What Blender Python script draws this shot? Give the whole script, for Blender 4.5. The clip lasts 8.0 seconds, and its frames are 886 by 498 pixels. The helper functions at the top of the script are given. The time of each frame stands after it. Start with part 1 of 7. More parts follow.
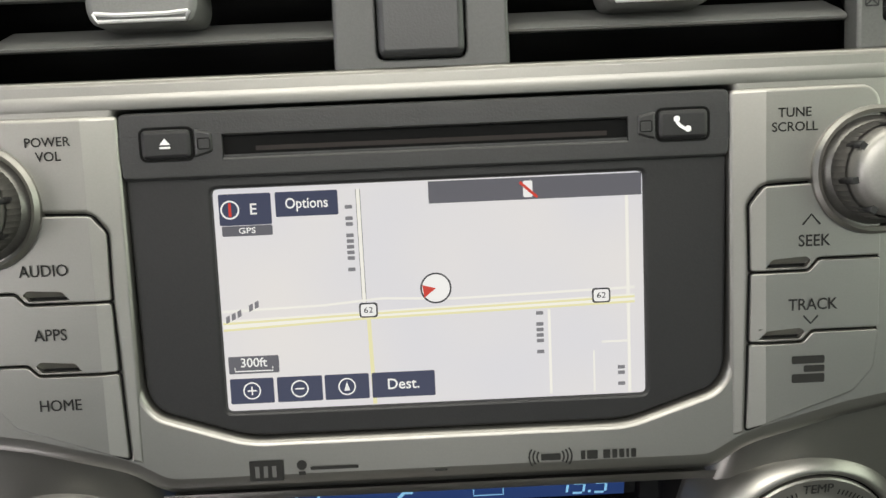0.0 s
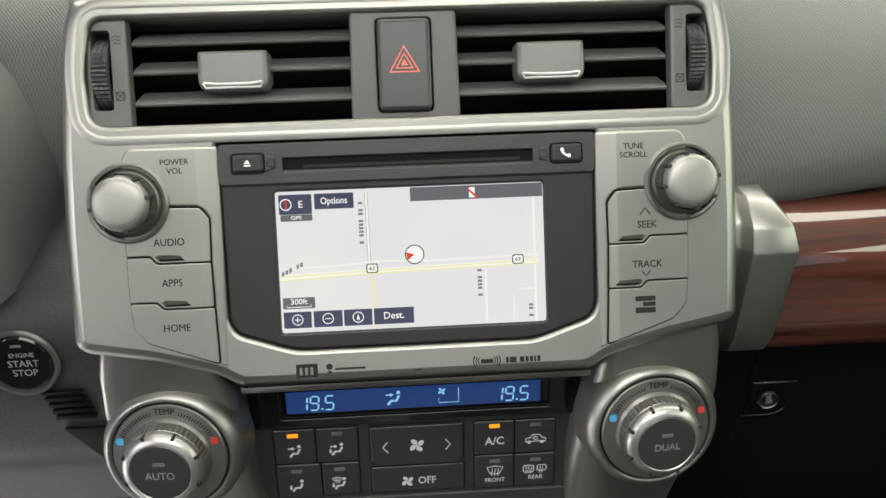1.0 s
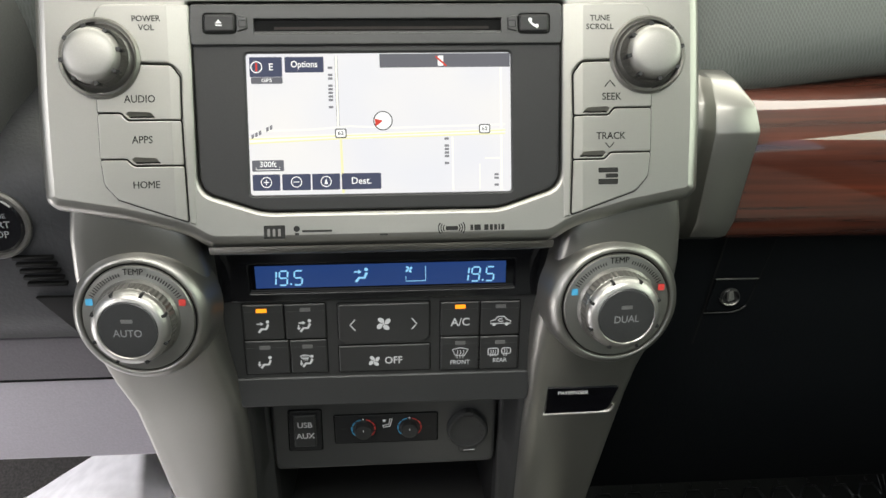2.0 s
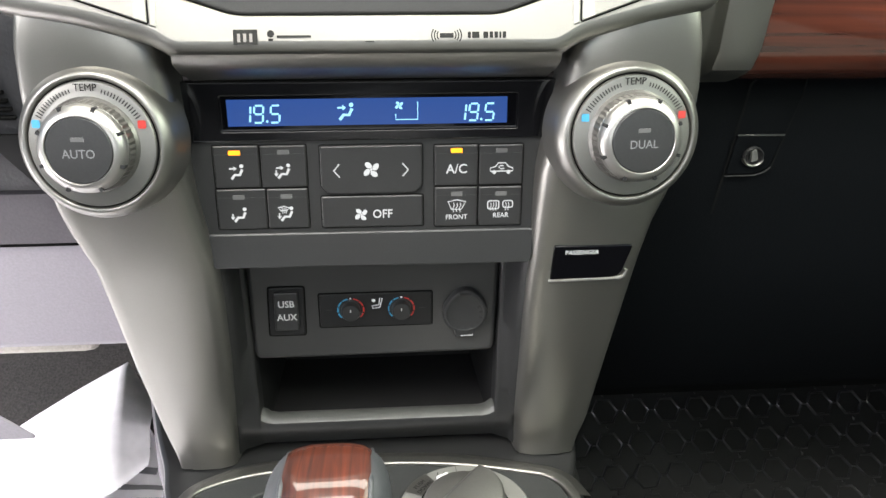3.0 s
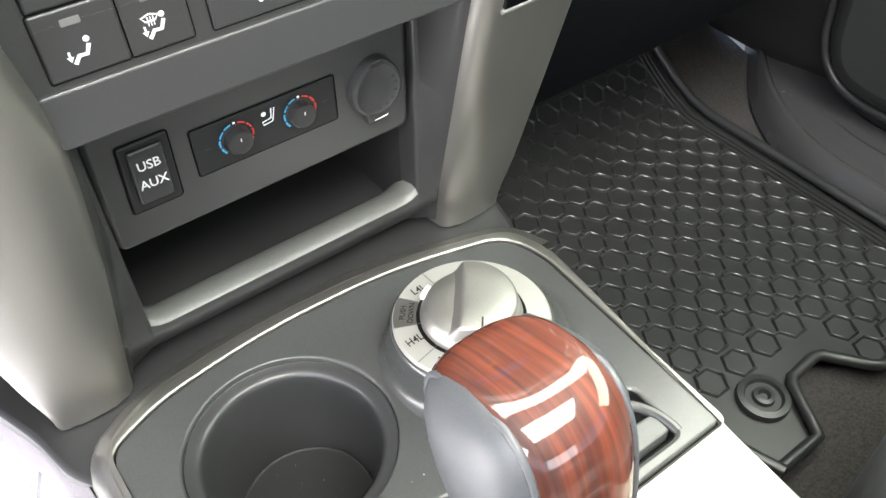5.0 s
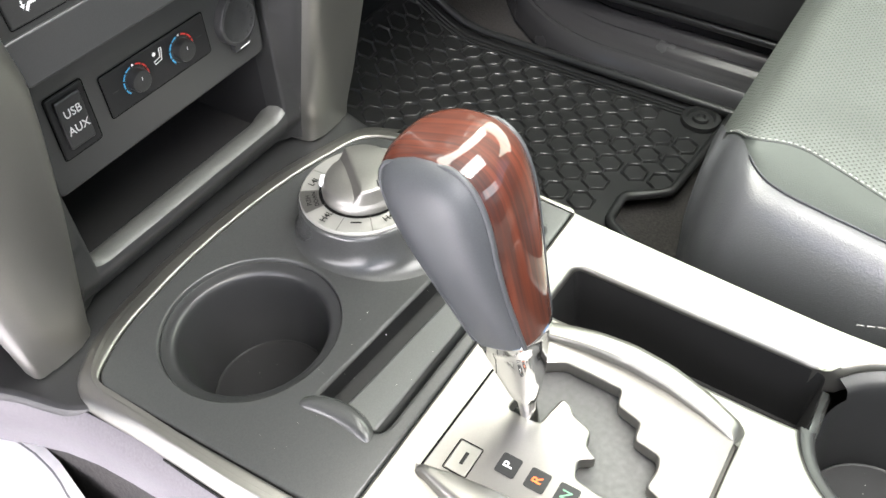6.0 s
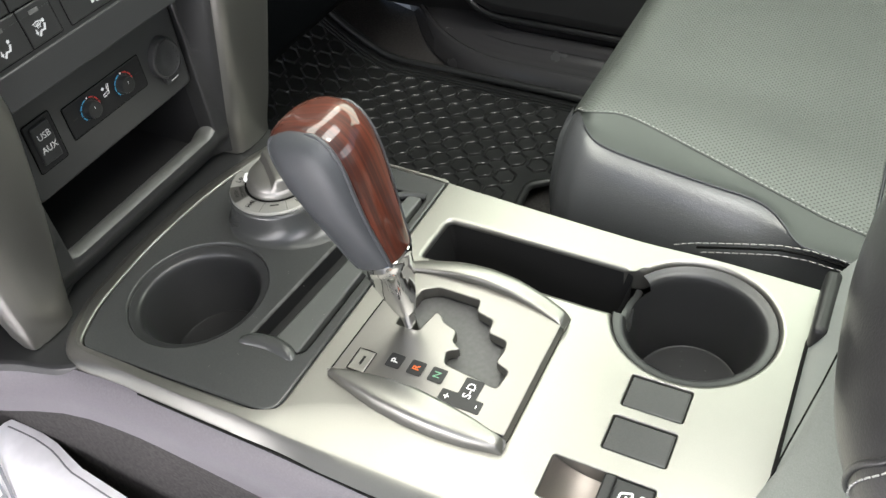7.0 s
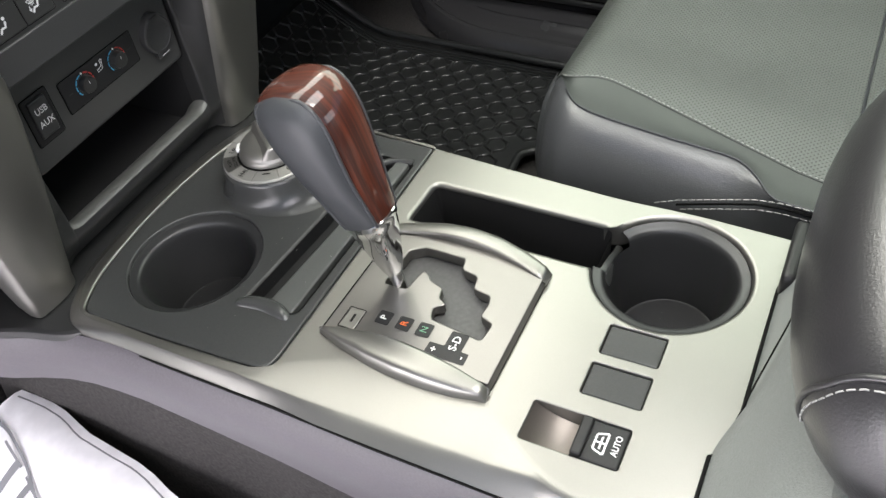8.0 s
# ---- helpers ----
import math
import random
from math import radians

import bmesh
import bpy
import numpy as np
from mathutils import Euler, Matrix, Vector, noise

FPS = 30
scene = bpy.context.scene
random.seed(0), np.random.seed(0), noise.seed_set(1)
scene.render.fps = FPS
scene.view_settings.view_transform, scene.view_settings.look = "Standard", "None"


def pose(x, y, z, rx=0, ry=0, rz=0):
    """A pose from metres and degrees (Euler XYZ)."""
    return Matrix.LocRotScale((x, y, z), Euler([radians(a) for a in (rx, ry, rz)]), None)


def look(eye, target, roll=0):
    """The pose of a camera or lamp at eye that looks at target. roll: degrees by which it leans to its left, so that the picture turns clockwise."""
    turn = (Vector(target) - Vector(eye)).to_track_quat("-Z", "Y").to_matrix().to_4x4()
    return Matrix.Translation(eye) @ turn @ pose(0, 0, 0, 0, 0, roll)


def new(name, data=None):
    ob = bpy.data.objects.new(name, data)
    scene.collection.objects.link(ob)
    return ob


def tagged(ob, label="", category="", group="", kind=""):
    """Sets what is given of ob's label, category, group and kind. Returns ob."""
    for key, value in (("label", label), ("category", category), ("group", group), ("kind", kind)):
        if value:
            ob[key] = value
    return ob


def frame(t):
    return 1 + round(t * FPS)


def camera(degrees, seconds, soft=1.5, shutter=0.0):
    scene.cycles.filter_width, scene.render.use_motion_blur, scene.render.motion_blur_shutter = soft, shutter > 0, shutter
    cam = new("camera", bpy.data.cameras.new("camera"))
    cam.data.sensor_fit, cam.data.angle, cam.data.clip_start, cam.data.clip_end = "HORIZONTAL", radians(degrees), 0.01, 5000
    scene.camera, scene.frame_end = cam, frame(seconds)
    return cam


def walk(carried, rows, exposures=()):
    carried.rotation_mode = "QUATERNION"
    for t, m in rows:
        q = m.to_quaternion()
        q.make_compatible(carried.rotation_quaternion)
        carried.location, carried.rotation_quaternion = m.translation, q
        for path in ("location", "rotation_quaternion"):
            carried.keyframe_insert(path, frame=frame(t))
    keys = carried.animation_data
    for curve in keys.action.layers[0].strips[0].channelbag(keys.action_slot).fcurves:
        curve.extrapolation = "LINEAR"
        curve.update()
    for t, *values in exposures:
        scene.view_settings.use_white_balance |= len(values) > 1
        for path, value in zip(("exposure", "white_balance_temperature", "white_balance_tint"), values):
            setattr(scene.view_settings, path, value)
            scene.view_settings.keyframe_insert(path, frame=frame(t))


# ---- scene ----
cam = camera(57.1, 8.0)
PATH = [
    (0, (0.001, 0.015, 1.002), (0.024, 1.772, 0.047), -2.2),
    (0.3, (-0.006, -0.049, 1.032), (0.068, 1.724, 0.109), -1.7),
    (0.5, (0.002, -0.085, 1.049), (0.058, 1.684, 0.117), -1.9),
    (0.7, (0.001, -0.113, 1.055), (0.067, 1.664, 0.139), -1.7),
    (1, (-0.007, -0.147, 1.06), (0.099, 1.638, 0.165), -1.0),
    (1.5, (-0.008, -0.178, 1.033), (0.132, 1.605, 0.138), 0.6),
    (1.7, (0.0, -0.186, 1.025), (0.132, 1.582, 0.098), 0.7),
    (3, (0.005, -0.183, 0.89), (0.148, 1.59, -0.023), 0.6),
    (3.5, (0.003, -0.164, 0.844), (0.136, 1.619, -0.053), 0.0),
    (3.7, (-0.014, -0.150, 0.820), (0.162, 1.619, -0.095), -0.7),
    (4, (-0.037, -0.122, 0.801), (0.226, 1.591, -0.196), -2.3),
    (4.2, (-0.05, -0.102, 0.797), (0.298, 1.545, -0.284), -3.2),
    (5.3, (-0.163, 0.006, 0.854), (0.779, 0.93, -0.649), 1.7),
    (5.5, (-0.19, -0.004, 0.855), (0.821, 0.853, -0.643), 1.3),
    (6, (-0.245, -0.055, 0.862), (0.88, 0.71, -0.604), -1.9),
    (6.2, (-0.262, -0.083, 0.871), (0.893, 0.669, -0.578), -3.1),
    (6.5, (-0.297, -0.125, 0.889), (0.911, 0.618, -0.521), -4.3),
    (7, (-0.333, -0.182, 0.922), (0.878, 0.57, -0.48), -6.4),
    (7.5, (-0.341, -0.195, 0.926), (0.85, 0.558, -0.494), -7.8),
    (8, (-0.349, -0.206, 0.928), (0.822, 0.541, -0.511), -8.3),
]
EXPOSURES = [(0, -0.44, 6800, 8), (0.5, -0.36, 6760, 6), (1.0, -0.32, 6740, 6), (1.7, -0.22, 6720, 6), (3.0, 0.80, 6640, 8), (3.6, 1.37, 6640, 7), (4.2, 1.66, 6640, 6),
             (5.3, 1.73, 6560, 8), (5.6, 1.72, 6540, 8), (6.0, 1.37, 6550, 10), (6.6, 0.72, 6540, 9), (7.0, 0.55, 6580, 7), (7.4, 0.44, 6540, 8), (8.0, 0.22, 6500, 10)]
walk(cam, [(t, look(eye, target, roll)) for t, eye, target, roll in PATH], EXPOSURES)

# ---- light ----
world = bpy.data.worlds.new("sky")
scene.world = world
world.use_nodes = True
wn = world.node_tree
sky = wn.nodes.new("ShaderNodeTexSky")
sky.sky_type, sky.sun_disc = "NISHITA", False
sky.sun_elevation, sky.sun_rotation = radians(55), radians(200)
wn.links.new(sky.outputs[0], wn.nodes["Background"].inputs[0])
wn.nodes["Background"].inputs[1].default_value = 0.10


def window_light(name, eye, target, w, h, power, colour):
    lamp = bpy.data.lights.new(name, "AREA")
    lamp.shape, lamp.size, lamp.size_y, lamp.energy, lamp.color = "RECTANGLE", w, h, power, colour
    ob = new(name, lamp)
    ob.matrix_world = look(eye, target)
    return ob


sun = bpy.data.lights.new("sun", "SUN")
sun.energy, sun.angle, sun.color = 0.9, radians(15), (1.0, 0.96, 0.9)
sun_ob = new("sun", sun)
sun_ob.matrix_world = look((-1.3, -2.0, 4.0), (0, 0, 0.5))
window_light("windscreen_light", (0.155, 0.55, 1.21), (0.155, 0.05, 0.37), 1.21, 0.66, 17.8, (1.0, 0.985, 0.89))
window_light("passenger_window_light", (0.80, 0.04, 1.10), (0.0, 0.0, 0.5), 1.24, 0.36, 6.8, (0.90, 1.0, 0.83))
# Low fill added to brighten the driver's footwell; its source is unseen.
window_light("driver_footwell_fill", (-0.86, 0.28, 0.42), (-0.40, 0.34, 0.08), 0.62, 0.46, 7.8, (0.99, 0.95, 1.0))
window_light("driver_window_light", (-0.80, -0.30, 1.10), (0.0, 0.02, 0.70), 0.54, 0.34, 4.2, (1.0, 0.955, 1.0))
window_light("rear_window_light", (0.0, -1.55, 1.12), (0.0, 0.2, 0.7), 1.1, 0.34, 3.2, (1.0, 1.0, 1.0))
# Added overhead fill to brighten upward faces; no roof window is known.
window_light("overhead_fill", (0.0, -0.24, 1.375), (0.0, -0.20, 0.5), 0.76, 0.42, 8.8, (1.0, 0.99, 0.955))

# ---- materials ----


def shader(name, colour, rough=0.5, metal=0.0, grain=0.0, grain_size=900.0, stain=0.10, bump=0.0, coat=0.0, spread=0.08, spec=0.5):
    """A procedural surface: colour varied at two scales, roughness varied, fine relief."""
    m = bpy.data.materials.new(name)
    m.use_nodes = True
    n, l = m.node_tree.nodes, m.node_tree.links
    b = n["Principled BSDF"]
    co = n.new("ShaderNodeTexCoord")
    big = n.new("ShaderNodeTexNoise")
    big.inputs["Scale"].default_value, big.inputs["Detail"].default_value = 14.0, 5.0
    fine = n.new("ShaderNodeTexNoise")
    fine.inputs["Scale"].default_value, fine.inputs["Detail"].default_value = grain_size, 2.0
    l.new(co.outputs["Object"], big.inputs["Vector"])
    l.new(co.outputs["Object"], fine.inputs["Vector"])
    mix = n.new("ShaderNodeMix")
    mix.data_type = "RGBA"
    mix.inputs["A"].default_value = (*[c * (1 - stain) for c in colour], 1)
    mix.inputs["B"].default_value = (*[min(1, c * (1 + stain)) for c in colour], 1)
    l.new(big.outputs["Fac"], mix.inputs["Factor"])
    mix2 = n.new("ShaderNodeMix")
    mix2.data_type, mix2.blend_type = "RGBA", "MULTIPLY"
    mix2.inputs["Factor"].default_value = grain
    l.new(mix.outputs["Result"], mix2.inputs["A"])
    ramp = n.new("ShaderNodeMapRange")
    ramp.inputs["From Min"].default_value, ramp.inputs["From Max"].default_value = 0.3, 0.7
    ramp.inputs["To Min"].default_value, ramp.inputs["To Max"].default_value = 0.45, 1.3
    l.new(fine.outputs["Fac"], ramp.inputs["Value"])
    l.new(ramp.outputs["Result"], mix2.inputs["B"])
    l.new(mix2.outputs["Result"], b.inputs["Base Color"])
    rr = n.new("ShaderNodeMapRange")
    rr.inputs["To Min"].default_value, rr.inputs["To Max"].default_value = max(0.02, rough - spread), min(1, rough + spread)
    l.new(big.outputs["Fac"], rr.inputs["Value"])
    l.new(rr.outputs["Result"], b.inputs["Roughness"])
    b.inputs["Metallic"].default_value = metal
    b.inputs["Specular IOR Level"].default_value = spec
    b.inputs["Coat Weight"].default_value = coat
    b.inputs["Coat Roughness"].default_value = 0.04
    if bump:
        bp = n.new("ShaderNodeBump")
        bp.inputs["Strength"].default_value, bp.inputs["Distance"].default_value = bump, 0.0006
        l.new(fine.outputs["Fac"], bp.inputs["Height"])
        l.new(bp.outputs["Normal"], b.inputs["Normal"])
    return m


def glow(name, colour, power):
    m = bpy.data.materials.new(name)
    m.use_nodes = True
    b = m.node_tree.nodes["Principled BSDF"]
    b.inputs["Base Color"].default_value = (0.02, 0.02, 0.02, 1)
    b.inputs["Roughness"].default_value = 0.25
    b.inputs["Specular IOR Level"].default_value = 0.08
    b.inputs["Emission Color"].default_value = (*colour, 1)
    b.inputs["Emission Strength"].default_value = power
    return m


def dotted(name, colour, pitch, depth, dark, rough=0.5, skew=False, dot=(0.16, 0.26)):
    """Leather or vinyl with a regular field of small dents (perforation or cast texture)."""
    m = shader(name, colour, rough, 0.0, 0.15, 700.0, 0.08, 0.25)
    n, l = m.node_tree.nodes, m.node_tree.links
    b = n["Principled BSDF"]
    co = n.new("ShaderNodeTexCoord")
    mp = n.new("ShaderNodeMapping")
    mp.inputs["Scale"].default_value = (1 / pitch, 1 / pitch, 1 / pitch)
    mp.inputs["Rotation"].default_value = (0, 0, radians(45)) if skew else (0, 0, 0)
    l.new(co.outputs["Object"], mp.inputs["Vector"])
    v = n.new("ShaderNodeTexVoronoi")
    v.voronoi_dimensions = "2D"
    v.inputs["Scale"].default_value, v.inputs["Randomness"].default_value = 1.0, 0.0
    l.new(mp.outputs["Vector"], v.inputs["Vector"])
    r = n.new("ShaderNodeMapRange")
    r.inputs["From Min"].default_value, r.inputs["From Max"].default_value = dot
    l.new(v.outputs["Distance"], r.inputs["Value"])
    old = b.inputs["Base Color"].links[0].from_socket
    mx = n.new("ShaderNodeMix")
    mx.data_type = "RGBA"
    mx.inputs["A"].default_value = (*[c * dark for c in colour], 1)
    l.new(r.outputs["Result"], mx.inputs["Factor"])
    l.new(old, mx.inputs["B"])
    l.new(mx.outputs["Result"], b.inputs["Base Color"])
    bp = n.new("ShaderNodeBump")
    bp.inputs["Strength"].default_value, bp.inputs["Distance"].default_value = 0.6, depth
    l.new(r.outputs["Result"], bp.inputs["Height"])
    oldn = b.inputs["Normal"].links
    if oldn:
        l.new(oldn[0].from_socket, bp.inputs["Normal"])
    l.new(bp.outputs["Normal"], b.inputs["Normal"])
    return m


def wood_shader(name, stretch, tone=1.0, lacquer=1.5):
    m = bpy.data.materials.new(name)
    m.use_nodes = True
    n, l = m.node_tree.nodes, m.node_tree.links
    b = n["Principled BSDF"]
    co = n.new("ShaderNodeTexCoord")
    mp = n.new("ShaderNodeMapping")
    mp.inputs["Scale"].default_value = stretch
    l.new(co.outputs["Object"], mp.inputs["Vector"])
    a = n.new("ShaderNodeTexNoise")
    a.inputs["Scale"].default_value, a.inputs["Detail"].default_value, a.inputs["Distortion"].default_value = 1.0, 6.0, 0.6
    l.new(mp.outputs["Vector"], a.inputs["Vector"])
    r = n.new("ShaderNodeValToRGB")
    e = r.color_ramp.elements
    e[0].position, e[0].color = 0.30, (0.030 * tone, 0.009 * tone, 0.007 * tone, 1)
    e[1].position, e[1].color = 0.72, (0.20 * tone, 0.043 * tone, 0.018 * tone, 1)
    k = e.new(0.5)
    k.color = (0.11 * tone, 0.024 * tone, 0.011 * tone, 1)
    l.new(a.outputs["Fac"], r.inputs["Fac"])
    l.new(r.outputs["Color"], b.inputs["Base Color"])
    b.inputs["Roughness"].default_value = 0.55
    b.inputs["Specular IOR Level"].default_value = 0.25
    b.inputs["Coat Weight"].default_value, b.inputs["Coat Roughness"].default_value, b.inputs["Coat IOR"].default_value = 1.0, 0.03, lacquer
    return m


SILVER = shader("satin_silver_paint", (0.265, 0.259, 0.241), 0.38, 0.92, 0.05, 1500.0, 0.06, 0.012, spread=0.05)
SILVER_DARK = shader("brushed_silver_plate", (0.205, 0.198, 0.187), 0.36, 0.92, 0.07, 1500.0, 0.06, 0.012)
DIAL_SILVER = shader("pale_dial_silver", (0.36, 0.352, 0.335), 0.38, 0.90, 0.06, 1500.0, 0.05)
BRIGHT = shader("bright_trim", (0.90, 0.90, 0.89), 0.42, 1.0, 0.0, 900.0, 0.03, spread=0.03)
CHROME = shader("chrome", (0.62, 0.62, 0.62), 0.07, 1.0, 0.0, 900.0, 0.03, spread=0.03)
KNOB = shader("knob_silver", (0.27, 0.263, 0.247), 0.46, 0.85, 0.10, 1200.0, 0.05)
BLACK = shader("black_plastic", (0.0125, 0.0125, 0.0130), 0.46, 0.0, 0.25, 1400.0, 0.12, 0.10, spec=0.35)
CHARCOAL = shader("charcoal_plastic", (0.0195, 0.0198, 0.0200), 0.36, 0.0, 0.25, 1300.0, 0.10, 0.12)
SLATE = shader("grey_plastic", (0.0245, 0.0250, 0.0255), 0.36, 0.0, 0.2, 1200.0, 0.08, 0.10)
POCKET_GREY = shader("pocket_plastic", (0.0300, 0.0304, 0.0304), 0.34, 0.0, 0.2, 1200.0, 0.08, 0.06, spread=0.04, spec=0.75)
PANEL = shader("satin_grey_panel", (0.042, 0.0435, 0.0430), 0.26, 0.0, 0.2, 1200.0, 0.06, 0.06, spread=0.03)
VENT = shader("vent_plastic", (0.085, 0.086, 0.082), 0.36, 0.0, 0.2, 1200.0, 0.08, 0.03)
SLAT = shader("vent_slat_plastic", (0.118, 0.119, 0.114), 0.30, 0.0, 0.2, 1200.0, 0.08, 0.02)
WHEEL = shader("dark_knurled_plastic", (0.030, 0.030, 0.030), 0.34, 0.0, 0.2, 1200.0, 0.08, 0.02)
VENT_POD = shader("vent_pod_plastic", (0.058, 0.059, 0.057), 0.40, 0.0, 0.2, 1200.0, 0.08, 0.05)
SILL = shader("glossy_sill_plastic", (0.044, 0.0435, 0.0460), 0.26, 0.0, 0.1, 900.0, 0.08, spread=0.04)
LID = shader("pale_grey_lid", (0.070, 0.073, 0.071), 0.42, 0.0, 0.2, 1200.0, 0.08, 0.06, spread=0.03)
GLOSS = shader("gloss_black", (0.006, 0.006, 0.007), 0.10, 0.0, 0.0, 900.0, 0.1, spread=0.04)
DEEP = shader("deep_black", (0.004, 0.004, 0.004), 0.7, 0.0, 0.1, 600.0, 0.1, spec=0.1)
VINYL = shader("grained_vinyl", (0.0235, 0.0243, 0.0265), 0.48, 0.0, 0.25, 420.0, 0.10, 0.45, spec=0.30)
HOOD = shader("soft_grey_vinyl", (0.105, 0.107, 0.102), 0.55, 0.0, 0.2, 700.0, 0.08, 0.2)
VINYL_GREY = shader("lilac_grey_vinyl", (0.27, 0.25, 0.28), 0.55, 0.0, 0.15, 600.0, 0.06, 0.25)
# Paler than the plastic around it: overhead light is painted into this colour.
LEDGE = shader("light_painted_ledge", (0.090, 0.092, 0.087), 0.45, 0.0, 0.2, 600.0, 0.15, 0.1)
CONSOLE_SIDE = shader("console_side_vinyl", (0.088, 0.080, 0.090), 0.50, 0.0, 0.2, 600.0, 0.08, 0.25)
LEATHER = shader("black_leather", (0.029, 0.031, 0.034), 0.38, 0.0, 0.2, 900.0, 0.12, 0.35)
ARM_HIDE = shader("pebbled_black_leather", (0.021, 0.0203, 0.0216), 0.33, 0.0, 0.35, 800.0, 0.12, 0.30, spec=1.0)
LEATHER_GREY = shader("grey_green_leather", (0.031, 0.035, 0.033), 0.40, 0.0, 0.2, 900.0, 0.10, 0.3)
SEAT_HIDE = shader("charcoal_seat_leather", (0.066, 0.068, 0.072), 0.34, 0.0, 0.2, 900.0, 0.12, 0.4, spec=0.9)
GRIP = shader("grey_leather_grip", (0.040, 0.043, 0.047), 0.44, 0.0, 0.2, 1300.0, 0.10, 0.10)
PERF = dotted("perforated_leather", (0.102, 0.111, 0.102), 0.0036, 0.0012, 0.20, 0.39, True, (0.16, 0.32))
PAD = dotted("dash_pad_vinyl", (0.080, 0.087, 0.082), 0.0016, 0.0003, 0.74, 0.55, True, (0.25, 0.5))
RUBBER = shader("mat_rubber", (0.0198, 0.0205, 0.0208), 0.38, 0.0, 0.2, 700.0, 0.15, 0.12, spec=0.6)
CARPET = shader("carpet", (0.031, 0.028, 0.0265), 0.95, 0.0, 0.95, 330.0, 0.3, 1.0)
# Silver made darker and browner: the scoop's dark reflection is in the colour.
SCOOP = shader("reflection_dark_silver", (0.17, 0.15, 0.135), 0.36, 0.8, 0.08, 1400.0, 0.08)
PAPER = shader("paper_floor_cover", (0.78, 0.765, 0.78), 0.75, 0.0, 0.16, 55.0, 0.16, 0.5)
INK = shader("printed_ink", (0.20, 0.20, 0.21), 0.7)
MARK = shader("dark_lettering", (0.014, 0.014, 0.013), 0.6, spec=0.2)
WHITE = glow("lit_white_lettering", (0.95, 0.97, 1.0), 0.55)
DIM = shader("dim_print", (0.16, 0.165, 0.17), 0.5)
PRINT = shader("white_print", (0.72, 0.72, 0.72), 0.5)
SOFT_PRINT = shader("worn_white_print", (0.58, 0.58, 0.58), 0.5)
RED = shader("red_print", (0.42, 0.035, 0.03), 0.45)
BLUE = shader("blue_print", (0.05, 0.28, 0.48), 0.45)
GREEN = shader("green_print", (0.10, 0.24, 0.15), 0.45)
ORANGE = shader("orange_print", (0.62, 0.12, 0.02), 0.45)
STITCH = shader("pale_thread", (0.36, 0.36, 0.35), 0.8)
# Near-black with hardly any gloss: shade under the dash is put into the colour.
DASH_LOW = shader("shaded_lower_dash", (0.0029, 0.0034, 0.0041), 0.62, 0.0, 0.2, 500.0, 0.10, 0.2, spec=0.04)
BOX_GREY = shader("grey_box_vinyl", (0.185, 0.195, 0.188), 0.5, 0.0, 0.2, 800.0, 0.08, 0.6)
HOT_RED = shader("bright_red_print", (0.80, 0.14, 0.10), 0.45)
LINER = shader("roof_lining", (0.52, 0.51, 0.49), 0.95, 0.0, 0.3, 500.0, 0.06, 0.4)
AMBER = glow("amber_lamp", (1.0, 0.30, 0.008), 1.8)
LAMP_OFF = shader("unlit_lamp", (0.10, 0.10, 0.10), 0.4)
LCD = glow("blue_display", (0.012, 0.045, 0.19), 1.0)
LCD_LIT = glow("lit_segments", (0.30, 0.66, 1.0), 1.05)
MAP = glow("map_background", (0.78, 0.775, 0.84), 1.20)
map_nodes, map_links = MAP.node_tree.nodes, MAP.node_tree.links
map_co, map_tint, map_mix = map_nodes.new("ShaderNodeTexCoord"), map_nodes.new("ShaderNodeTexNoise"), map_nodes.new("ShaderNodeMix")
map_tint.inputs["Scale"].default_value, map_tint.inputs["Detail"].default_value = 16.0, 1.0
map_mix.data_type = "RGBA"
map_mix.inputs["A"].default_value, map_mix.inputs["B"].default_value = (0.68, 0.70, 0.82, 1), (0.88, 0.84, 0.80, 1)
map_links.new(map_co.outputs["Object"], map_tint.inputs["Vector"])
map_links.new(map_tint.outputs["Fac"], map_mix.inputs["Factor"])
map_links.new(map_mix.outputs["Result"], map_nodes["Principled BSDF"].inputs["Emission Color"])
RING_SILVER = shader("pale_ring_plastic", (0.30, 0.296, 0.278), 0.42, 0.45, 0.06, 1500.0, 0.06)
KNURL = shader("knurled_grey_metal", (0.17, 0.165, 0.155), 0.36, 0.8, 0.2, 1500.0, 0.08)
MAP_ROAD = glow("map_road", (0.96, 0.95, 0.90), 1.18)
MAP_YELLOW = glow("map_highway", (0.90, 0.86, 0.52), 1.12)
MAP_DARK = glow("map_ink", (0.05, 0.05, 0.06), 1.0)
MAP_NAVY = glow("map_key", (0.045, 0.055, 0.12), 1.0)
MAP_GREY = glow("map_tag", (0.14, 0.14, 0.17), 1.0)
MAP_TEXT = glow("map_lettering", (0.24, 0.24, 0.27), 1.0)
MAP_WHITE = glow("map_white", (0.95, 0.95, 0.96), 1.18)
MAP_RED = glow("map_red", (0.75, 0.05, 0.03), 1.0)
WOOD = wood_shader("lacquered_wood", (330.0, 12.0, 12.0), 0.52)
WOOD_DASH = wood_shader("lacquered_dash_wood", (5.0, 60.0, 130.0), 0.50, 1.9)
GLASS_BLACK = shader("smoked_lens", (0.003, 0.003, 0.004), 0.05, 0.0, 0.0, 900.0, 0.0, spread=0.02)

# ---- builders ----


def thing(name, m, label, category, group="", kind=""):
    ob = new(name)
    ob.empty_display_size = 0.01
    ob.matrix_basis = m
    return tagged(ob, label, category, group, kind)


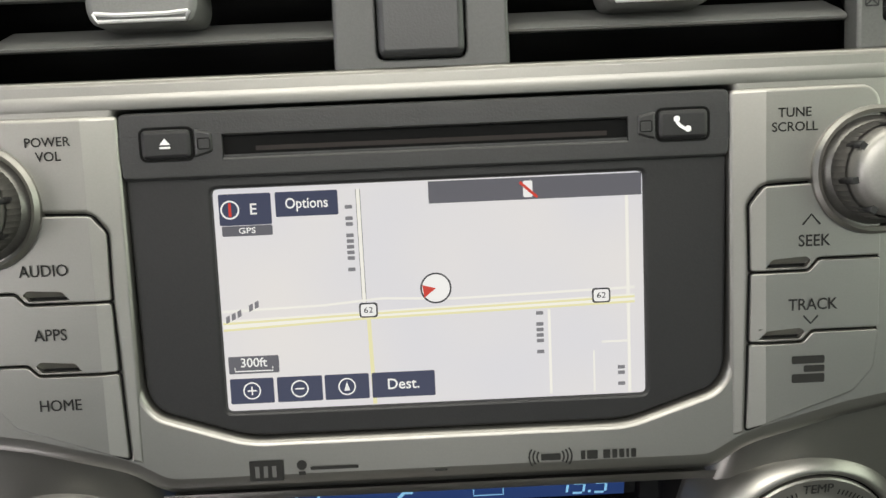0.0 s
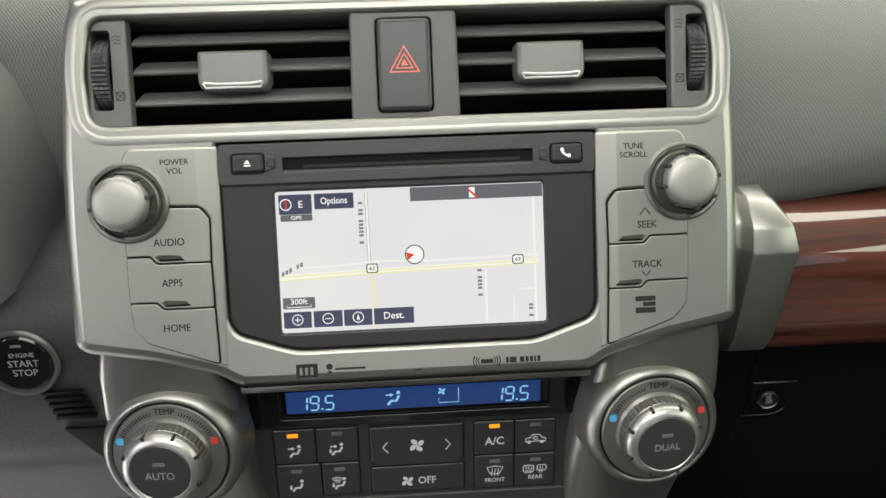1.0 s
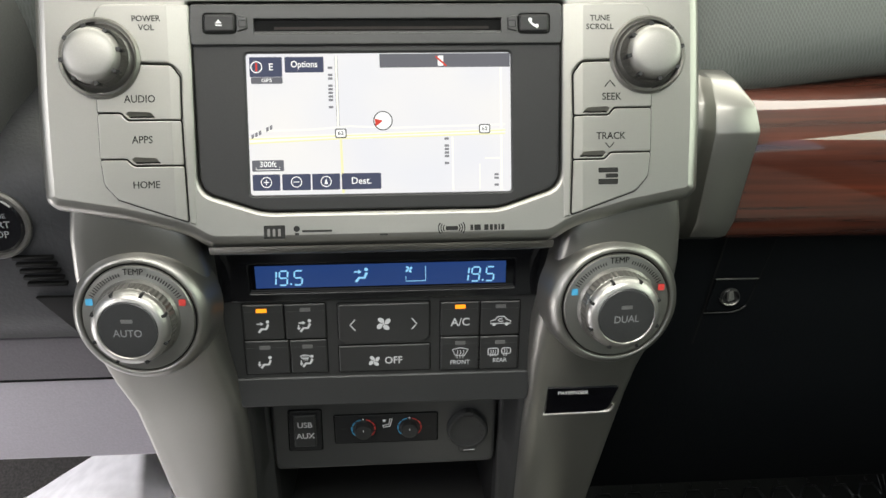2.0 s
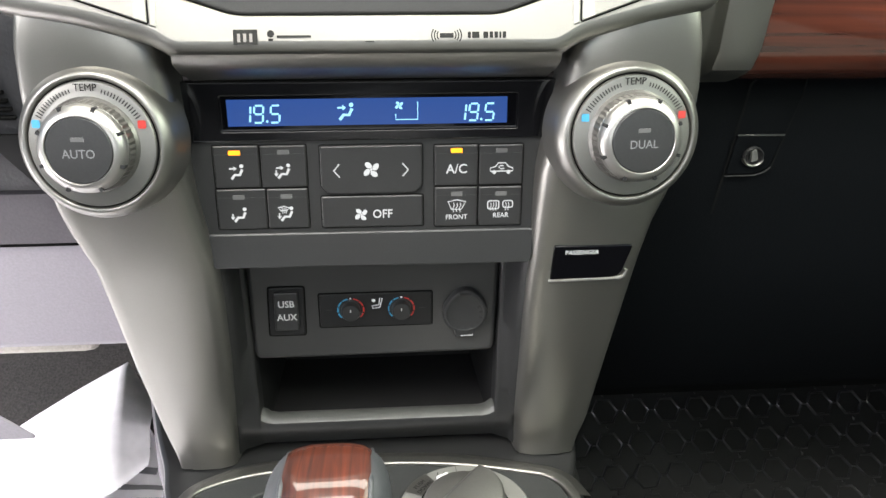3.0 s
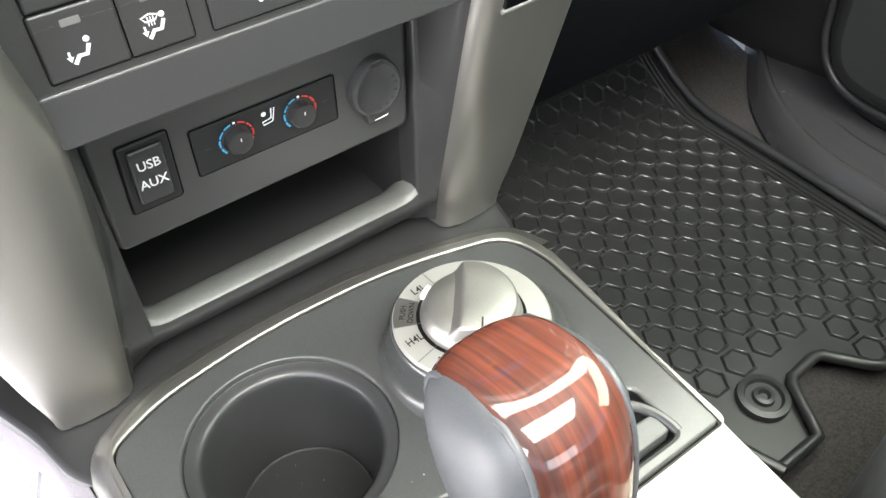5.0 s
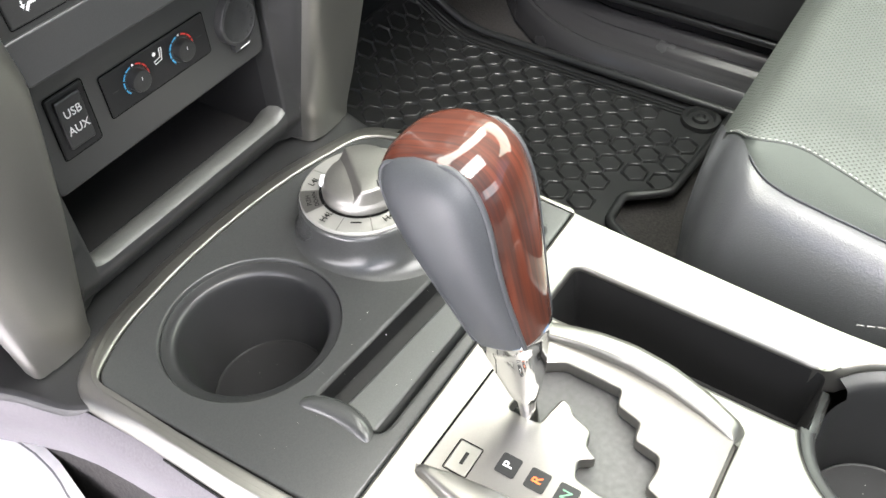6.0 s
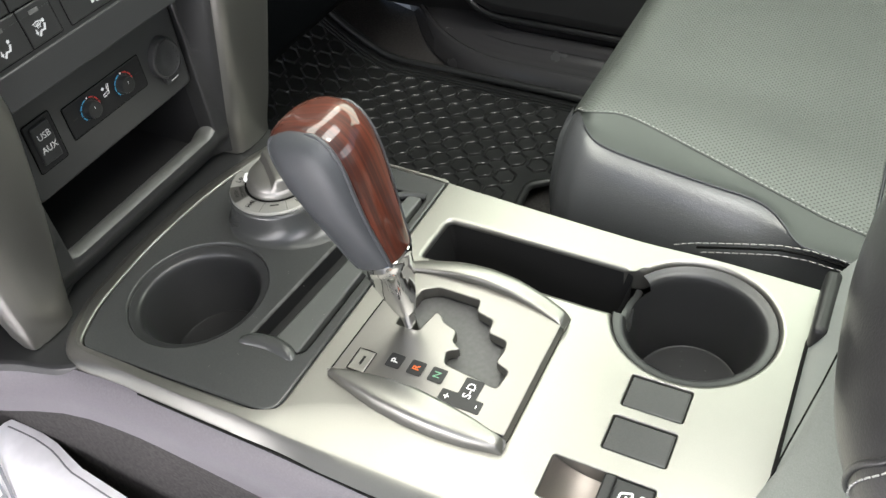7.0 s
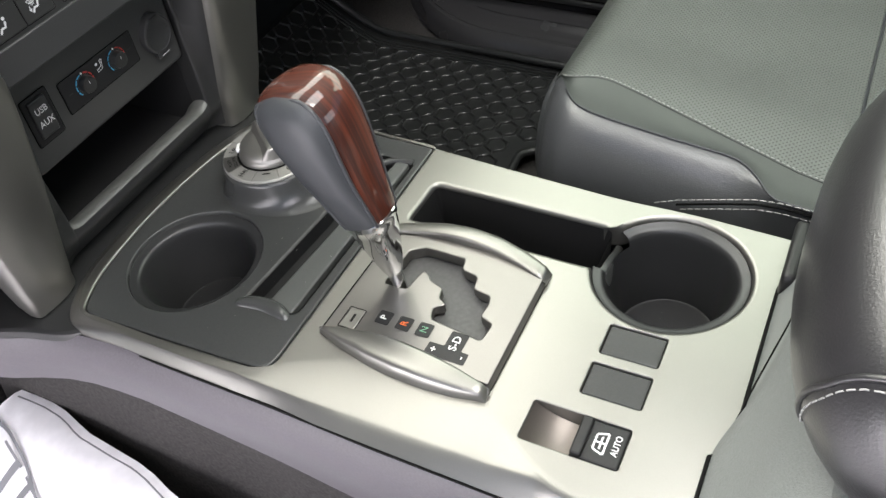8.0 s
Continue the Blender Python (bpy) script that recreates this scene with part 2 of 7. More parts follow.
def part(name, bm, material, parent=None, label="", sharp=32, m=None):
    me = bpy.data.meshes.new(name)
    bmesh.ops.recalc_face_normals(bm, faces=bm.faces)
    rims = bm.edges.layers.int.get("rim")
    for f in bm.faces:
        zs = [v.co.z for v in f.verts]
        f.smooth = max(zs) - min(zs) > 1e-7
    for e in bm.edges:
        if (rims and e[rims]) or (len(e.link_faces) == 2 and e.calc_face_angle(0) > radians(sharp)):
            e.smooth = False
    bm.to_mesh(me)
    bm.free()
    me.materials.append(material)
    ob = new(name, me)
    if parent:
        ob.parent = parent
    if m:
        ob.matrix_basis = m
    return tagged(ob, label)


def solo(name, bm, material, label, category, group="", kind="", sharp=32, m=None):
    return tagged(part(name, bm, material, None, label, sharp, m), label, category, group, kind)


def arc(cx, cy, r, a0, a1, n=8):
    return [(cx + r * math.cos(radians(a0 + (a1 - a0) * i / n)), cy + r * math.sin(radians(a0 + (a1 - a0) * i / n))) for i in range(n + 1)]


def circle(cx, cy, r, n=48):
    return [(cx + r * math.cos(2 * math.pi * i / n), cy + r * math.sin(2 * math.pi * i / n)) for i in range(n)]


def rounded(pts, r, n=4):
    """A polygon with its corners rounded; r one radius or one for each corner."""
    out, k = [], len(pts)
    for i in range(k):
        p, a, b = Vector(pts[i]), Vector(pts[i - 1]), Vector(pts[(i + 1) % k])
        rad = r[i] if isinstance(r, (list, tuple)) else r
        da, db = (a - p), (b - p)
        cut = min(rad, da.length * 0.48, db.length * 0.48)
        if cut < 1e-5:
            out.append(tuple(p))
            continue
        s, e = p + da.normalized() * cut, p + db.normalized() * cut
        for j in range(n + 1):
            t = j / n
            out.append(tuple(s * (1 - t) ** 2 + p * 2 * t * (1 - t) + e * t * t))
    return out


def rect(x0, y0, x1, y1, r=0.001, n=4):
    return rounded([(x0, y0), (x1, y0), (x1, y1), (x0, y1)], r, n)


def area(pts):
    return sum(pts[i - 1][0] * pts[i][1] - pts[i][0] * pts[i - 1][1] for i in range(len(pts))) / 2


def grown(pts, d):
    """The outline moved outwards by d."""
    s = 1 if area(pts) > 0 else -1
    out = []
    for i in range(len(pts)):
        a, p, b = Vector(pts[i - 1]), Vector(pts[i]), Vector(pts[(i + 1) % len(pts)])
        u, v = (p - a).normalized(), (b - p).normalized()
        n1, n2 = Vector((u.y, -u.x)) * s, Vector((v.y, -v.x)) * s
        n = n1 + n2
        n = n.normalized() if n.length > 1e-6 else n1
        out.append(tuple(p + n * d / max(0.5, n.dot(n1))))
    # where a corner is tighter than the offset, draw its points together
    k = len(pts)
    bad = [(Vector(out[(i + 1) % k]) - Vector(out[i])).dot(Vector(pts[(i + 1) % k]) - Vector(pts[i])) <= 0 for i in range(k)]
    if any(bad) and not all(bad):
        i0 = next(i for i in range(k) if not bad[i - 1])
        i = 0
        while i < k:
            if bad[(i0 + i) % k]:
                j = i
                while bad[(i0 + j) % k]:
                    j += 1
                run = [(i0 + q) % k for q in range(i, j + 1)]
                mx, my = sum(out[q][0] for q in run) / len(run), sum(out[q][1] for q in run) / len(run)
                for n_q, q in enumerate(run):
                    out[q] = (mx + 1e-6 * n_q * (pts[run[-1]][0] - pts[run[0]][0]), my + 1e-6 * n_q * (pts[run[-1]][1] - pts[run[0]][1]))
                i = j
            i += 1
    return out


def ring_of(bm, pts, w):
    return [bm.verts.new((p[0], p[1], w)) for p in pts]


def bridge(bm, a, b):
    for i in range(len(a)):
        try:
            bm.faces.new((a[i - 1], a[i], b[i], b[i - 1]))
        except ValueError:
            pass


def plate(outer, w0, w1, r=0.0, holes=(), bm=None, back=False, r_hole=None):
    """A plate from w0 to w1 with a rounded front rim; holes go through it."""
    bm = bm or bmesh.new()
    rims = bm.edges.layers.int.get("rim") or bm.edges.layers.int.new("rim")
    tops = []
    for k, loop in enumerate((outer, *holes)):
        loop = loop if area(loop) > 0 else list(reversed(loop))
        sign = -1 if k == 0 else 1
        rr = r if k == 0 or r_hole is None else (r_hole[k - 1] if isinstance(r_hole, tuple) else r_hole)
        rings = [ring_of(bm, loop, w0)]
        if rr > 0:
            for a in (0, 35, 65, 90):
                rings.append(ring_of(bm, grown(loop, sign * rr * (1 - math.cos(radians(a)))), w1 - rr + rr * math.sin(radians(a))))
        else:
            rings.append(ring_of(bm, loop, w1))
        for a, b in zip(rings, rings[1:]):
            bridge(bm, a, b)
        last = rings[-1]
        clean = [v for i, v in enumerate(last) if (v.co - last[i - 1].co).length > 4e-6]
        tops.append(clean if len(clean) > 2 else last)
        if k == 0 and back:
            bm.faces.new(rings[0])
    for t in tops:
        for i in range(len(t)):
            e = bm.edges.get((t[i - 1], t[i])) or bm.edges.new((t[i - 1], t[i]))
            e[rims] = 1
    if holes:
        edges = []
        for t in tops:
            for i in range(len(t)):
                e = bm.edges.get((t[i - 1], t[i]))
                if e:
                    edges.append(e)
        bmesh.ops.triangle_fill(bm, edges=edges, use_beauty=True, use_dissolve=False)
    else:
        bm.faces.new(tops[0])
    return bm


def lathe(profile, n=48, bm=None, cx=0.0, cy=0.0, cap=True, wob=None):
    bm = bm or bmesh.new()
    rings = []
    for j, (r, w) in enumerate(profile):
        rr = [r * (wob(i / n, j) if wob else 1) for i in range(n)]
        rings.append([bm.verts.new((cx + rr[i] * math.cos(2 * math.pi * i / n), cy + rr[i] * math.sin(2 * math.pi * i / n), w)) for i in range(n)])
    for a, b in zip(rings, rings[1:]):
        bridge(bm, a, b)
    if cap:
        bm.faces.new(rings[-1])
    return bm


def grid(rows, bm=None, closed=False, keep=None):
    """A skin over rows of 3D points."""
    bm = bm or bmesh.new()
    vs = [[bm.verts.new(p) for p in r] for r in rows]
    for j in range(len(vs) - 1):
        k = len(vs[j])
        for i in range(k if closed else k - 1):
            q = (vs[j][i], vs[j][(i + 1) % k], vs[j + 1][(i + 1) % k], vs[j + 1][i])
            if keep is None or keep(i, j):
                bm.faces.new(q)
    return bm


def fill_rings(rows, caps=True):
    bm = grid(rows, closed=True)
    bm.verts.ensure_lookup_table()
    k = len(rows[0])
    if caps:
        bm.faces.new(bm.verts[:k])
        bm.faces.new(bm.verts[-k:])
    return bm


def stroke(pts, width, w, bm=None, closed=False):
    """A flat ribbon along a line."""
    bm = bm or bmesh.new()
    k = len(pts)
    left, right = [], []
    for i in range(k):
        a = Vector(pts[i - 1] if (i or closed) else pts[0])
        b = Vector(pts[(i + 1) % k] if (i < k - 1 or closed) else pts[-1])
        d = (b - a).normalized()
        n = Vector((-d.y, d.x)) * width / 2
        p = Vector(pts[i])
        left.append(bm.verts.new((*(p + n), w)))
        right.append(bm.verts.new((*(p - n), w)))
    for i in range(k if closed else k - 1):
        j = (i + 1) % k
        bm.faces.new((left[i], right[i], right[j], left[j]))
    return bm


def flat(pts, w, bm=None):
    bm = bm or bmesh.new()
    bm.faces.new([bm.verts.new((p[0], p[1], w)) for p in pts])
    return bm


def tube(path, r, n=8, bm=None, closed=False):
    bm = bm or bmesh.new()
    rings, k = [], len(path)
    for i, p in enumerate(path):
        a = Vector(path[i - 1] if (i or closed) else path[0])
        b = Vector(path[(i + 1) % k] if (i < k - 1 or closed) else path[-1])
        d = (b - a).normalized()
        side = d.cross(Vector((0, 0, 1)))
        side = side.normalized() if side.length > 1e-4 else Vector((1, 0, 0))
        up = side.cross(d)
        rings.append([bm.verts.new(Vector(p) + (side * math.cos(2 * math.pi * j / n) + up * math.sin(2 * math.pi * j / n)) * r) for j in range(n)])
    for a, b in zip(rings, rings[1:]):
        bridge(bm, a, b)
    if closed:
        bridge(bm, rings[-1], rings[0])
    else:
        bm.faces.new(rings[0])
        bm.faces.new(rings[-1])
    return bm


def lettering(words, size, at, material, parent, turn=0.0, wide=1.0, name="lettering", label=""):
    """Words as thin raised print, centred; size is the height of a capital."""
    cu = bpy.data.curves.new(name, "FONT")
    cu.body, cu.size, cu.align_x, cu.align_y, cu.extrude, cu.resolution_u = words, size / 0.70, "CENTER", "CENTER", 0.0, 3
    cu.offset = 0.0 if "M" in words else 0.016 * size
    tmp = bpy.data.objects.new(name, cu)
    scene.collection.objects.link(tmp)
    bpy.context.view_layer.update()
    me = bpy.data.meshes.new_from_object(tmp.evaluated_get(bpy.context.evaluated_depsgraph_get()))
    bpy.data.objects.remove(tmp)
    bpy.data.curves.remove(cu)
    if "M" in words:
        bold = bmesh.new()
        for shift in (-0.020, 0.0, 0.020):
            start = len(bold.verts)
            bold.from_mesh(me)
            bold.verts.ensure_lookup_table()
            for v in bold.verts[start:]:
                v.co.x += shift * size
                v.co.z += 0.00004 * (shift > 0) - 0.00004 * (shift < 0)
        bold.to_mesh(me)
        bold.free()
    me.materials.clear()
    me.materials.append(material)
    ob = new(name, me)
    ob.parent = parent
    ob.matrix_basis = pose(*at, 0, 0, turn) @ Matrix.Diagonal((wide, 1, 1, 1))
    return tagged(ob, label)


def smooth(t):
    return t * t * (3 - 2 * t)


def interp(x, xs, ys):
    return float(np.interp(x, xs, ys))


def facing(y, z, lean, x=0.0):
    """A frame on a panel that faces the rear: u right, v up along the panel, w out of it."""
    return pose(x, y, z, 90 - lean, 0, 0)


UPPER = facing(0.245, 0.815, 22)
CLIMATE = facing(0.268, 0.710, 6)
POCKET = facing(0.306, 0.600, 0)
DECK = pose(0, 0, 0.480, math.degrees(math.atan(-0.05)), 0, 0)

# ---- cabin shell ----


def boxed(x0, y0, z0, x1, y1, z1, bm=None, r=0.0):
    b = bm or bmesh.new()
    v = [b.verts.new(p) for p in ((x0, y0, z0), (x1, y0, z0), (x1, y1, z0), (x0, y1, z0), (x0, y0, z1), (x1, y0, z1), (x1, y1, z1), (x0, y1, z1))]
    fs = [b.faces.new([v[i] for i in q]) for q in ((0, 3, 2, 1), (4, 5, 6, 7), (0, 1, 5, 4), (1, 2, 6, 5), (2, 3, 7, 6), (3, 0, 4, 7))]
    if r:
        bmesh.ops.bevel(b, geom=list({e for f in fs for e in f.edges}), offset=r, segments=3, profile=0.5, affect="EDGES")
    return b


# Unseen ceiling; its opening is added for the overhead lamp.
solo("ceiling", plate(rounded([(-0.84, -1.75), (0.84, -1.75), (0.84, 0.24), (-0.84, 0.24)], 0.05), 1.36, 1.40, 0.0, (rect(-0.40, -0.47, 0.40, -0.01, 0.04),), back=False), LINER, "pale grey cloth roof lining over the cabin", "ceiling", kind="structure")

# floor, rising to the toe board under the dash
floor_rows = []
for y, z in ((-1.75, 0.14), (0.0, 0.16), (0.48, 0.165), (0.62, 0.20), (0.80, 0.30), (0.98, 0.50), (1.02, 0.9)):
    floor_rows.append([(x, y, z + 0.004 * noise.noise((x * 9, y * 9, 0))) for x in np.linspace(-0.84, 0.84, 25)])
solo("floor", grid(floor_rows), CARPET, "dark brown carpeted car floor", "floor", kind="structure")
solo("ground", boxed(-60, -60, -0.42, 60, 60, -0.40), shader("asphalt_ground", (0.16, 0.16, 0.16), 0.9, 0.0, 0.4, 40.0, 0.2), "grey asphalt outside the car", "ground", kind="structure")

# passenger door: card with a rounded pocket, window frame above
door = thing("door_1", pose(0.80, 0, 0), "closed black passenger door with a moulded pocket", "door", kind="structure")
rows = []
for z, dx in ((0.20, 0.03), (0.25, 0.0), (0.36, -0.01), (0.40, 0.012), (0.56, 0.03), (0.62, 0.0), (0.70, -0.03), (0.74, -0.02), (0.78, 0.03), (0.92, 0.0), (0.94, 0.04)):
    rows.append([(dx, y, z) for y in (-0.75, -0.3, 0.1, 0.45, 0.70, 0.95)])
part("door_card", grid(rows), CHARCOAL, door)
outline = rounded([(-0.405, 0.256), (0.55, 0.250), (0.55, 0.52), (-0.430, 0.52)], [0.075, 0.05, 0.05, 0.05], 10)
pocket_shell = part("door_pocket", plate(outline, -0.01, 0.055, 0.026), SLATE, door, "rounded dark door pocket")
pocket_shell.matrix_basis = Matrix(((0, 0, -1, 0), (-1, 0, 0, 0), (0, 1, 0, 0), (0, 0, 0, 1)))
lip = part("pocket_lip", tube([(p[0], p[1], 0.040) for p in grown(outline, 0.004)], 0.006, 8, closed=True), CHARCOAL, door, "", 60)
lip.matrix_basis = pocket_shell.matrix_basis.copy()
part("window_frame", boxed(0.0, 0.62, 0.93, 0.04, 0.70, 1.38), VINYL, door)
part("window_post", boxed(0.0, -0.72, 0.93, 0.04, -0.58, 1.38), VINYL, door)
part("window_rail", boxed(0.0, -0.58, 1.30, 0.04, 0.62, 1.38), VINYL, door)
# scuff plate: a rounded bead along its inner edge, ribs beside it
rows = []
for y in np.linspace(-0.50, 0.62, 44):
    bend = 2.45 * max(0, y - 0.30) ** 2
    row = [(0.682 + bend, y, 0.170), (0.688 + bend, y, 0.192), (0.692 + bend, y, 0.203), (0.698 + bend, y, 0.209), (0.705 + bend, y, 0.209), (0.710 + bend, y, 0.205)]
    for f in np.linspace(0, 1, 31):
        rib = 0.0042 * max(0.0, math.sin(f * math.pi * 7)) if 0.10 < f < 0.90 and y < 0.36 else 0.0
        row.append((0.712 + 0.095 * f + bend, y, 0.204 + 0.022 * smooth(f) + rib))
    rows.append(row)
solo("door_sill", grid(rows), SILL, "dark ribbed plastic door sill plate", "sill", kind="structure", sharp=60)
solo("wall_rear", boxed(-0.84, -1.80, 0.14, 0.84, -1.75, 0.92), VINYL, "dark rear seat backs closing the cabin", "wall", kind="structure")
solo("wall_side", boxed(-0.86, -1.75, 0.14, -0.82, -0.65, 0.92), VINYL, "dark rear door trim", "wall", kind="structure")
solo("wall_quarter", boxed(0.80, -1.75, 0.14, 0.84, -0.75, 0.92), VINYL, "dark rear door trim", "wall", kind="structure")
solo("pillar_post", boxed(-0.84, -0.72, 0.92, -0.74, -0.58, 1.36), LINER, "grey door post beside the driver's seat", "post", kind="structure")
solo("firewall", boxed(-0.84, 1.02, 0.14, 0.84, 1.06, 0.98), DEEP, "black bulkhead behind the dash", "wall", kind="structure")

# ---- dashboard ----
dash = thing("dashboard", pose(0, 0.3, 0.8), "dark grey textured dashboard with wood and silver trim", "dashboard")


def dash_part(name, bm, material, label="", sharp=32):
    ob = part(name, bm, material, dash, label, sharp)
    ob.matrix_basis = pose(0, -0.3, -0.8)
    return ob


# soft pad of the passenger side: a rounded brow that rolls forward
rows = []
for x in np.linspace(0.170, 0.86, 60):
    t = min(1, (x - 0.17) / 0.20)
    lift = 0.022 * smooth(t) - 0.020 * max(0.0, 1 - (x - 0.17) / 0.055)
    out = 0.012 * smooth(min(1, (x - 0.17) / 0.3))
    rows.append([(x, 0.345 - out, 0.838 + lift), (x, 0.322 - out, 0.842 + lift), (x, 0.307 - out, 0.850 + lift), (x, 0.302 - out, 0.862 + lift), (x, 0.305 - out, 0.880 + lift * 0.9), (x, 0.316 - out * 0.9, 0.905 + lift * 0.75), (x, 0.336 - out * 0.7, 0.934 + lift * 0.5), (x, 0.366 - out * 0.4, 0.963 + lift * 0.3),
                 (x, 0.405, 0.986), (x, 0.45, 1.000), (x, 0.55, 1.010), (x, 0.75, 0.998), (x, 1.02, 0.97)])
dash_part("pad", grid(rows), PAD, "soft dark green-grey cast vinyl pad", 60)
# the top between and behind the vents
rows = [[(x, y, z) for x in np.linspace(-0.178, 0.178, 13)] for y, z in ((0.312, 0.984), (0.322, 0.999), (0.345, 1.006), (0.5, 1.006), (0.75, 0.995), (1.02, 0.97))]
dash_part("top", grid(rows), PAD, "", 60)
# driver's side: soft top and instrument hood
rows = []
for x in np.linspace(-0.84, -0.176, 26):
    rows.append([(x, 0.37, 0.83), (x, 0.36, 0.86), (x, 0.365, 0.90), (x, 0.385, 0.95), (x, 0.43, 0.992), (x, 0.55, 1.004), (x, 0.75, 0.995), (x, 1.02, 0.97)])
dash_part("driver_top", grid(rows), PAD, "", 60)
rows = []
for k in range(21):
    a = radians(-100 + 200 * k / 20)
    s = [(-0.395 + (0.155 + g) * math.sin(a) * (1.0 if abs(a) < 1.6 else 1.0), y, 0.855 + (0.135 + g) * math.cos(a)) for y, g in ((0.33, -0.018), (0.262, -0.012), (0.252, -0.002), (0.258, 0.008), (0.30, 0.014), (0.42, 0.02))]
    rows.append(s)
dash_part("instrument_hood", grid(rows), HOOD, "soft dark grey instrument hood", 60)
dash_part("instrument_face", boxed(-0.53, 0.325, 0.74, -0.25, 0.335, 0.99), GLOSS)
# lower driver's panel: rounded shelf above, grained panel below
rows = []
for x in np.linspace(-0.80, -0.150, 24):
    t = smooth(min(1, max(0, (-0.19 - x) / 0.10)))
    rows.append([(x, 0.36, 0.850), (x, 0.315, 0.842), (x, 0.285, 0.832), (x, 0.270, 0.815), (x, 0.270, 0.78), (x, 0.278, 0.72), (x, 0.290, 0.694), (x, 0.30, 0.690)])
dash_part("driver_panel", grid(rows), VINYL, "black grained lower driver panel", 60)
rows = []
for x in np.linspace(-0.80, -0.150, 14):
    rows.append([(x, 0.305, 0.694), (x, 0.298, 0.688), (x, 0.300, 0.655), (x, 0.318, 0.566), (x, 0.326, 0.558), (x, 0.40, 0.555)])
dash_part("knee_panel", grid(rows), VINYL_GREY, "lilac-grey knee panel", 50)
dash_part("knee_band", grid([[(x, 0.3035, 0.6935), (x, 0.2965, 0.6885), (x, 0.2985, 0.6535), (x, 0.303, 0.6525)] for x in np.linspace(-0.80, -0.150, 8)]), CONSOLE_SIDE, "", 50)
dash_part("knee_seam", boxed(-0.80, 0.2985, 0.6515, -0.150, 0.304, 0.6530), DEEP)
dash_part("knee_lid", plate(rounded([(-0.40, 0.576), (-0.205, 0.576), (-0.225, 0.600), (-0.40, 0.600)], 0.004), 0, 0.0015, 0.0007), VINYL_GREY).matrix_basis = pose(0, -0.3 + 0.3175, -0.8 - 0.003, 90 + 10, 0, 0) @ pose(0, 0, 0)
for k in range(5):
    dash_part("slit", boxed(-0.2270 + 0.0010 * k, 0.2690 + 0.0006 * k, 0.7640 - 0.0050 * k, -0.2030 + 0.0010 * k, 0.282, 0.7662 - 0.0050 * k), DEEP)
dash_part("socket", fill_rings([[(-0.221, y, 0.7345), (-0.150, y, 0.7345), (-0.150, y, 0.6960), (-0.190, y, 0.6960)] for y in (0.2735, 0.31)]), DEEP)

# passenger side: silver end piece, wood, dark lower panel
rows = []
for z, y, xr in ((0.7520, 0.303, 0.2225), (0.7590, 0.287, 0.2230), (0.7670, 0.2745, 0.2234), (0.7800, 0.2680, 0.2240), (0.8200, 0.2640, 0.2258), (0.8412, 0.2620, 0.2268), (0.8432, 0.2624, 0.2268), (0.8555, 0.2668, 0.2236), (0.8573, 0.2680, 0.2228), (0.8672, 0.2805, 0.2155), (0.8690, 0.2840, 0.2135), (0.8696, 0.3200, 0.2132)):
    rows.append([(0.170, y + 0.014, z), (0.1930, y + 0.0090, z), (0.1950, y + 0.0075, z), (0.1985, y + 0.0008, z), (0.2000, y, z), (xr - 0.0030, y, z), (xr - 0.0009, y + 0.0010, z), (xr, y + 0.0040, z), (xr + 0.0004, y + 0.045, z)])
dash_part("silver_end", grid(rows), SILVER, "satin silver end piece", 28)
rows = []
for x in np.linspace(0.205, 0.86, 56):
    t = smooth(min(1, (x - 0.222) / 0.22))
    z1, z0 = 0.866 + 0.012 * t - 0.012 * max(0.0, 1 - (x - 0.195) / 0.035), 0.7545 - 0.001 * t
    rows.append([(x, 0.330, z0 - 0.003), (x, 0.299, z0), (x, 0.296, z0 + 0.001), (x, 0.286, z0 + 0.0052), (x, 0.277, z0 + 0.0125), (x, 0.2725, z0 + 0.0220), (x, 0.2705, z0 + 0.034)] + [(x, 0.306 - 0.038 * math.cos(radians(a)), 0.819 + (z1 - 0.866) * 0.6 + 0.038 * math.sin(radians(a))) for a in (0, 8, 16, 24, 32, 40, 48, 56, 66, 78)] + [(x, 0.325, z1 - 0.010), (x, 0.345, z1 - 0.008)])
dash_part("wood_trim", grid(rows), WOOD_DASH, "dark red lacquered wood trim", 40)
# Lower panel, its colour darkened for the shade below the trim.
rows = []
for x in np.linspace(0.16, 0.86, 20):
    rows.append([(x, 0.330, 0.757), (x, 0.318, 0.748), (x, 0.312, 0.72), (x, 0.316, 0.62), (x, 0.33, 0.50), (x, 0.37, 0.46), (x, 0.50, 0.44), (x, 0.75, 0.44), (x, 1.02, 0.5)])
dash_part("lower_panel", grid(rows), DASH_LOW, "black lower dash panel, shade in its colour", 50)

glove = thing("glove_box", pose(0.250, 0.3125, 0.697, 90, 0, 0), "black glove box with a dark latch", "glove box")
part("seam", stroke([(0.004, 0.0570), (-0.0040, 0.0555), (-0.0086, 0.0509), (-0.0106, 0.0342), (-0.0126, 0.0206), (-0.0148, -0.0006), (-0.0202, -0.0400)], 0.0016, 0.0012), DEEP, glove)
part("seam", stroke([(0.0272, 0.0562), (0.0259, 0.0437), (0.0206, 0.0199), (0.0150, -0.0049), (0.0104, -0.0091), (0.0035, -0.0112), (-0.0160, -0.0110)], 0.0009, 0.0030), DEEP, glove)
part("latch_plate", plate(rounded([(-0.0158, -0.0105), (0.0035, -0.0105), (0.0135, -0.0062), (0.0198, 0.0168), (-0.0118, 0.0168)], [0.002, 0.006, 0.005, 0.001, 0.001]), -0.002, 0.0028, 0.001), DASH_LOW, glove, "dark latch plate")
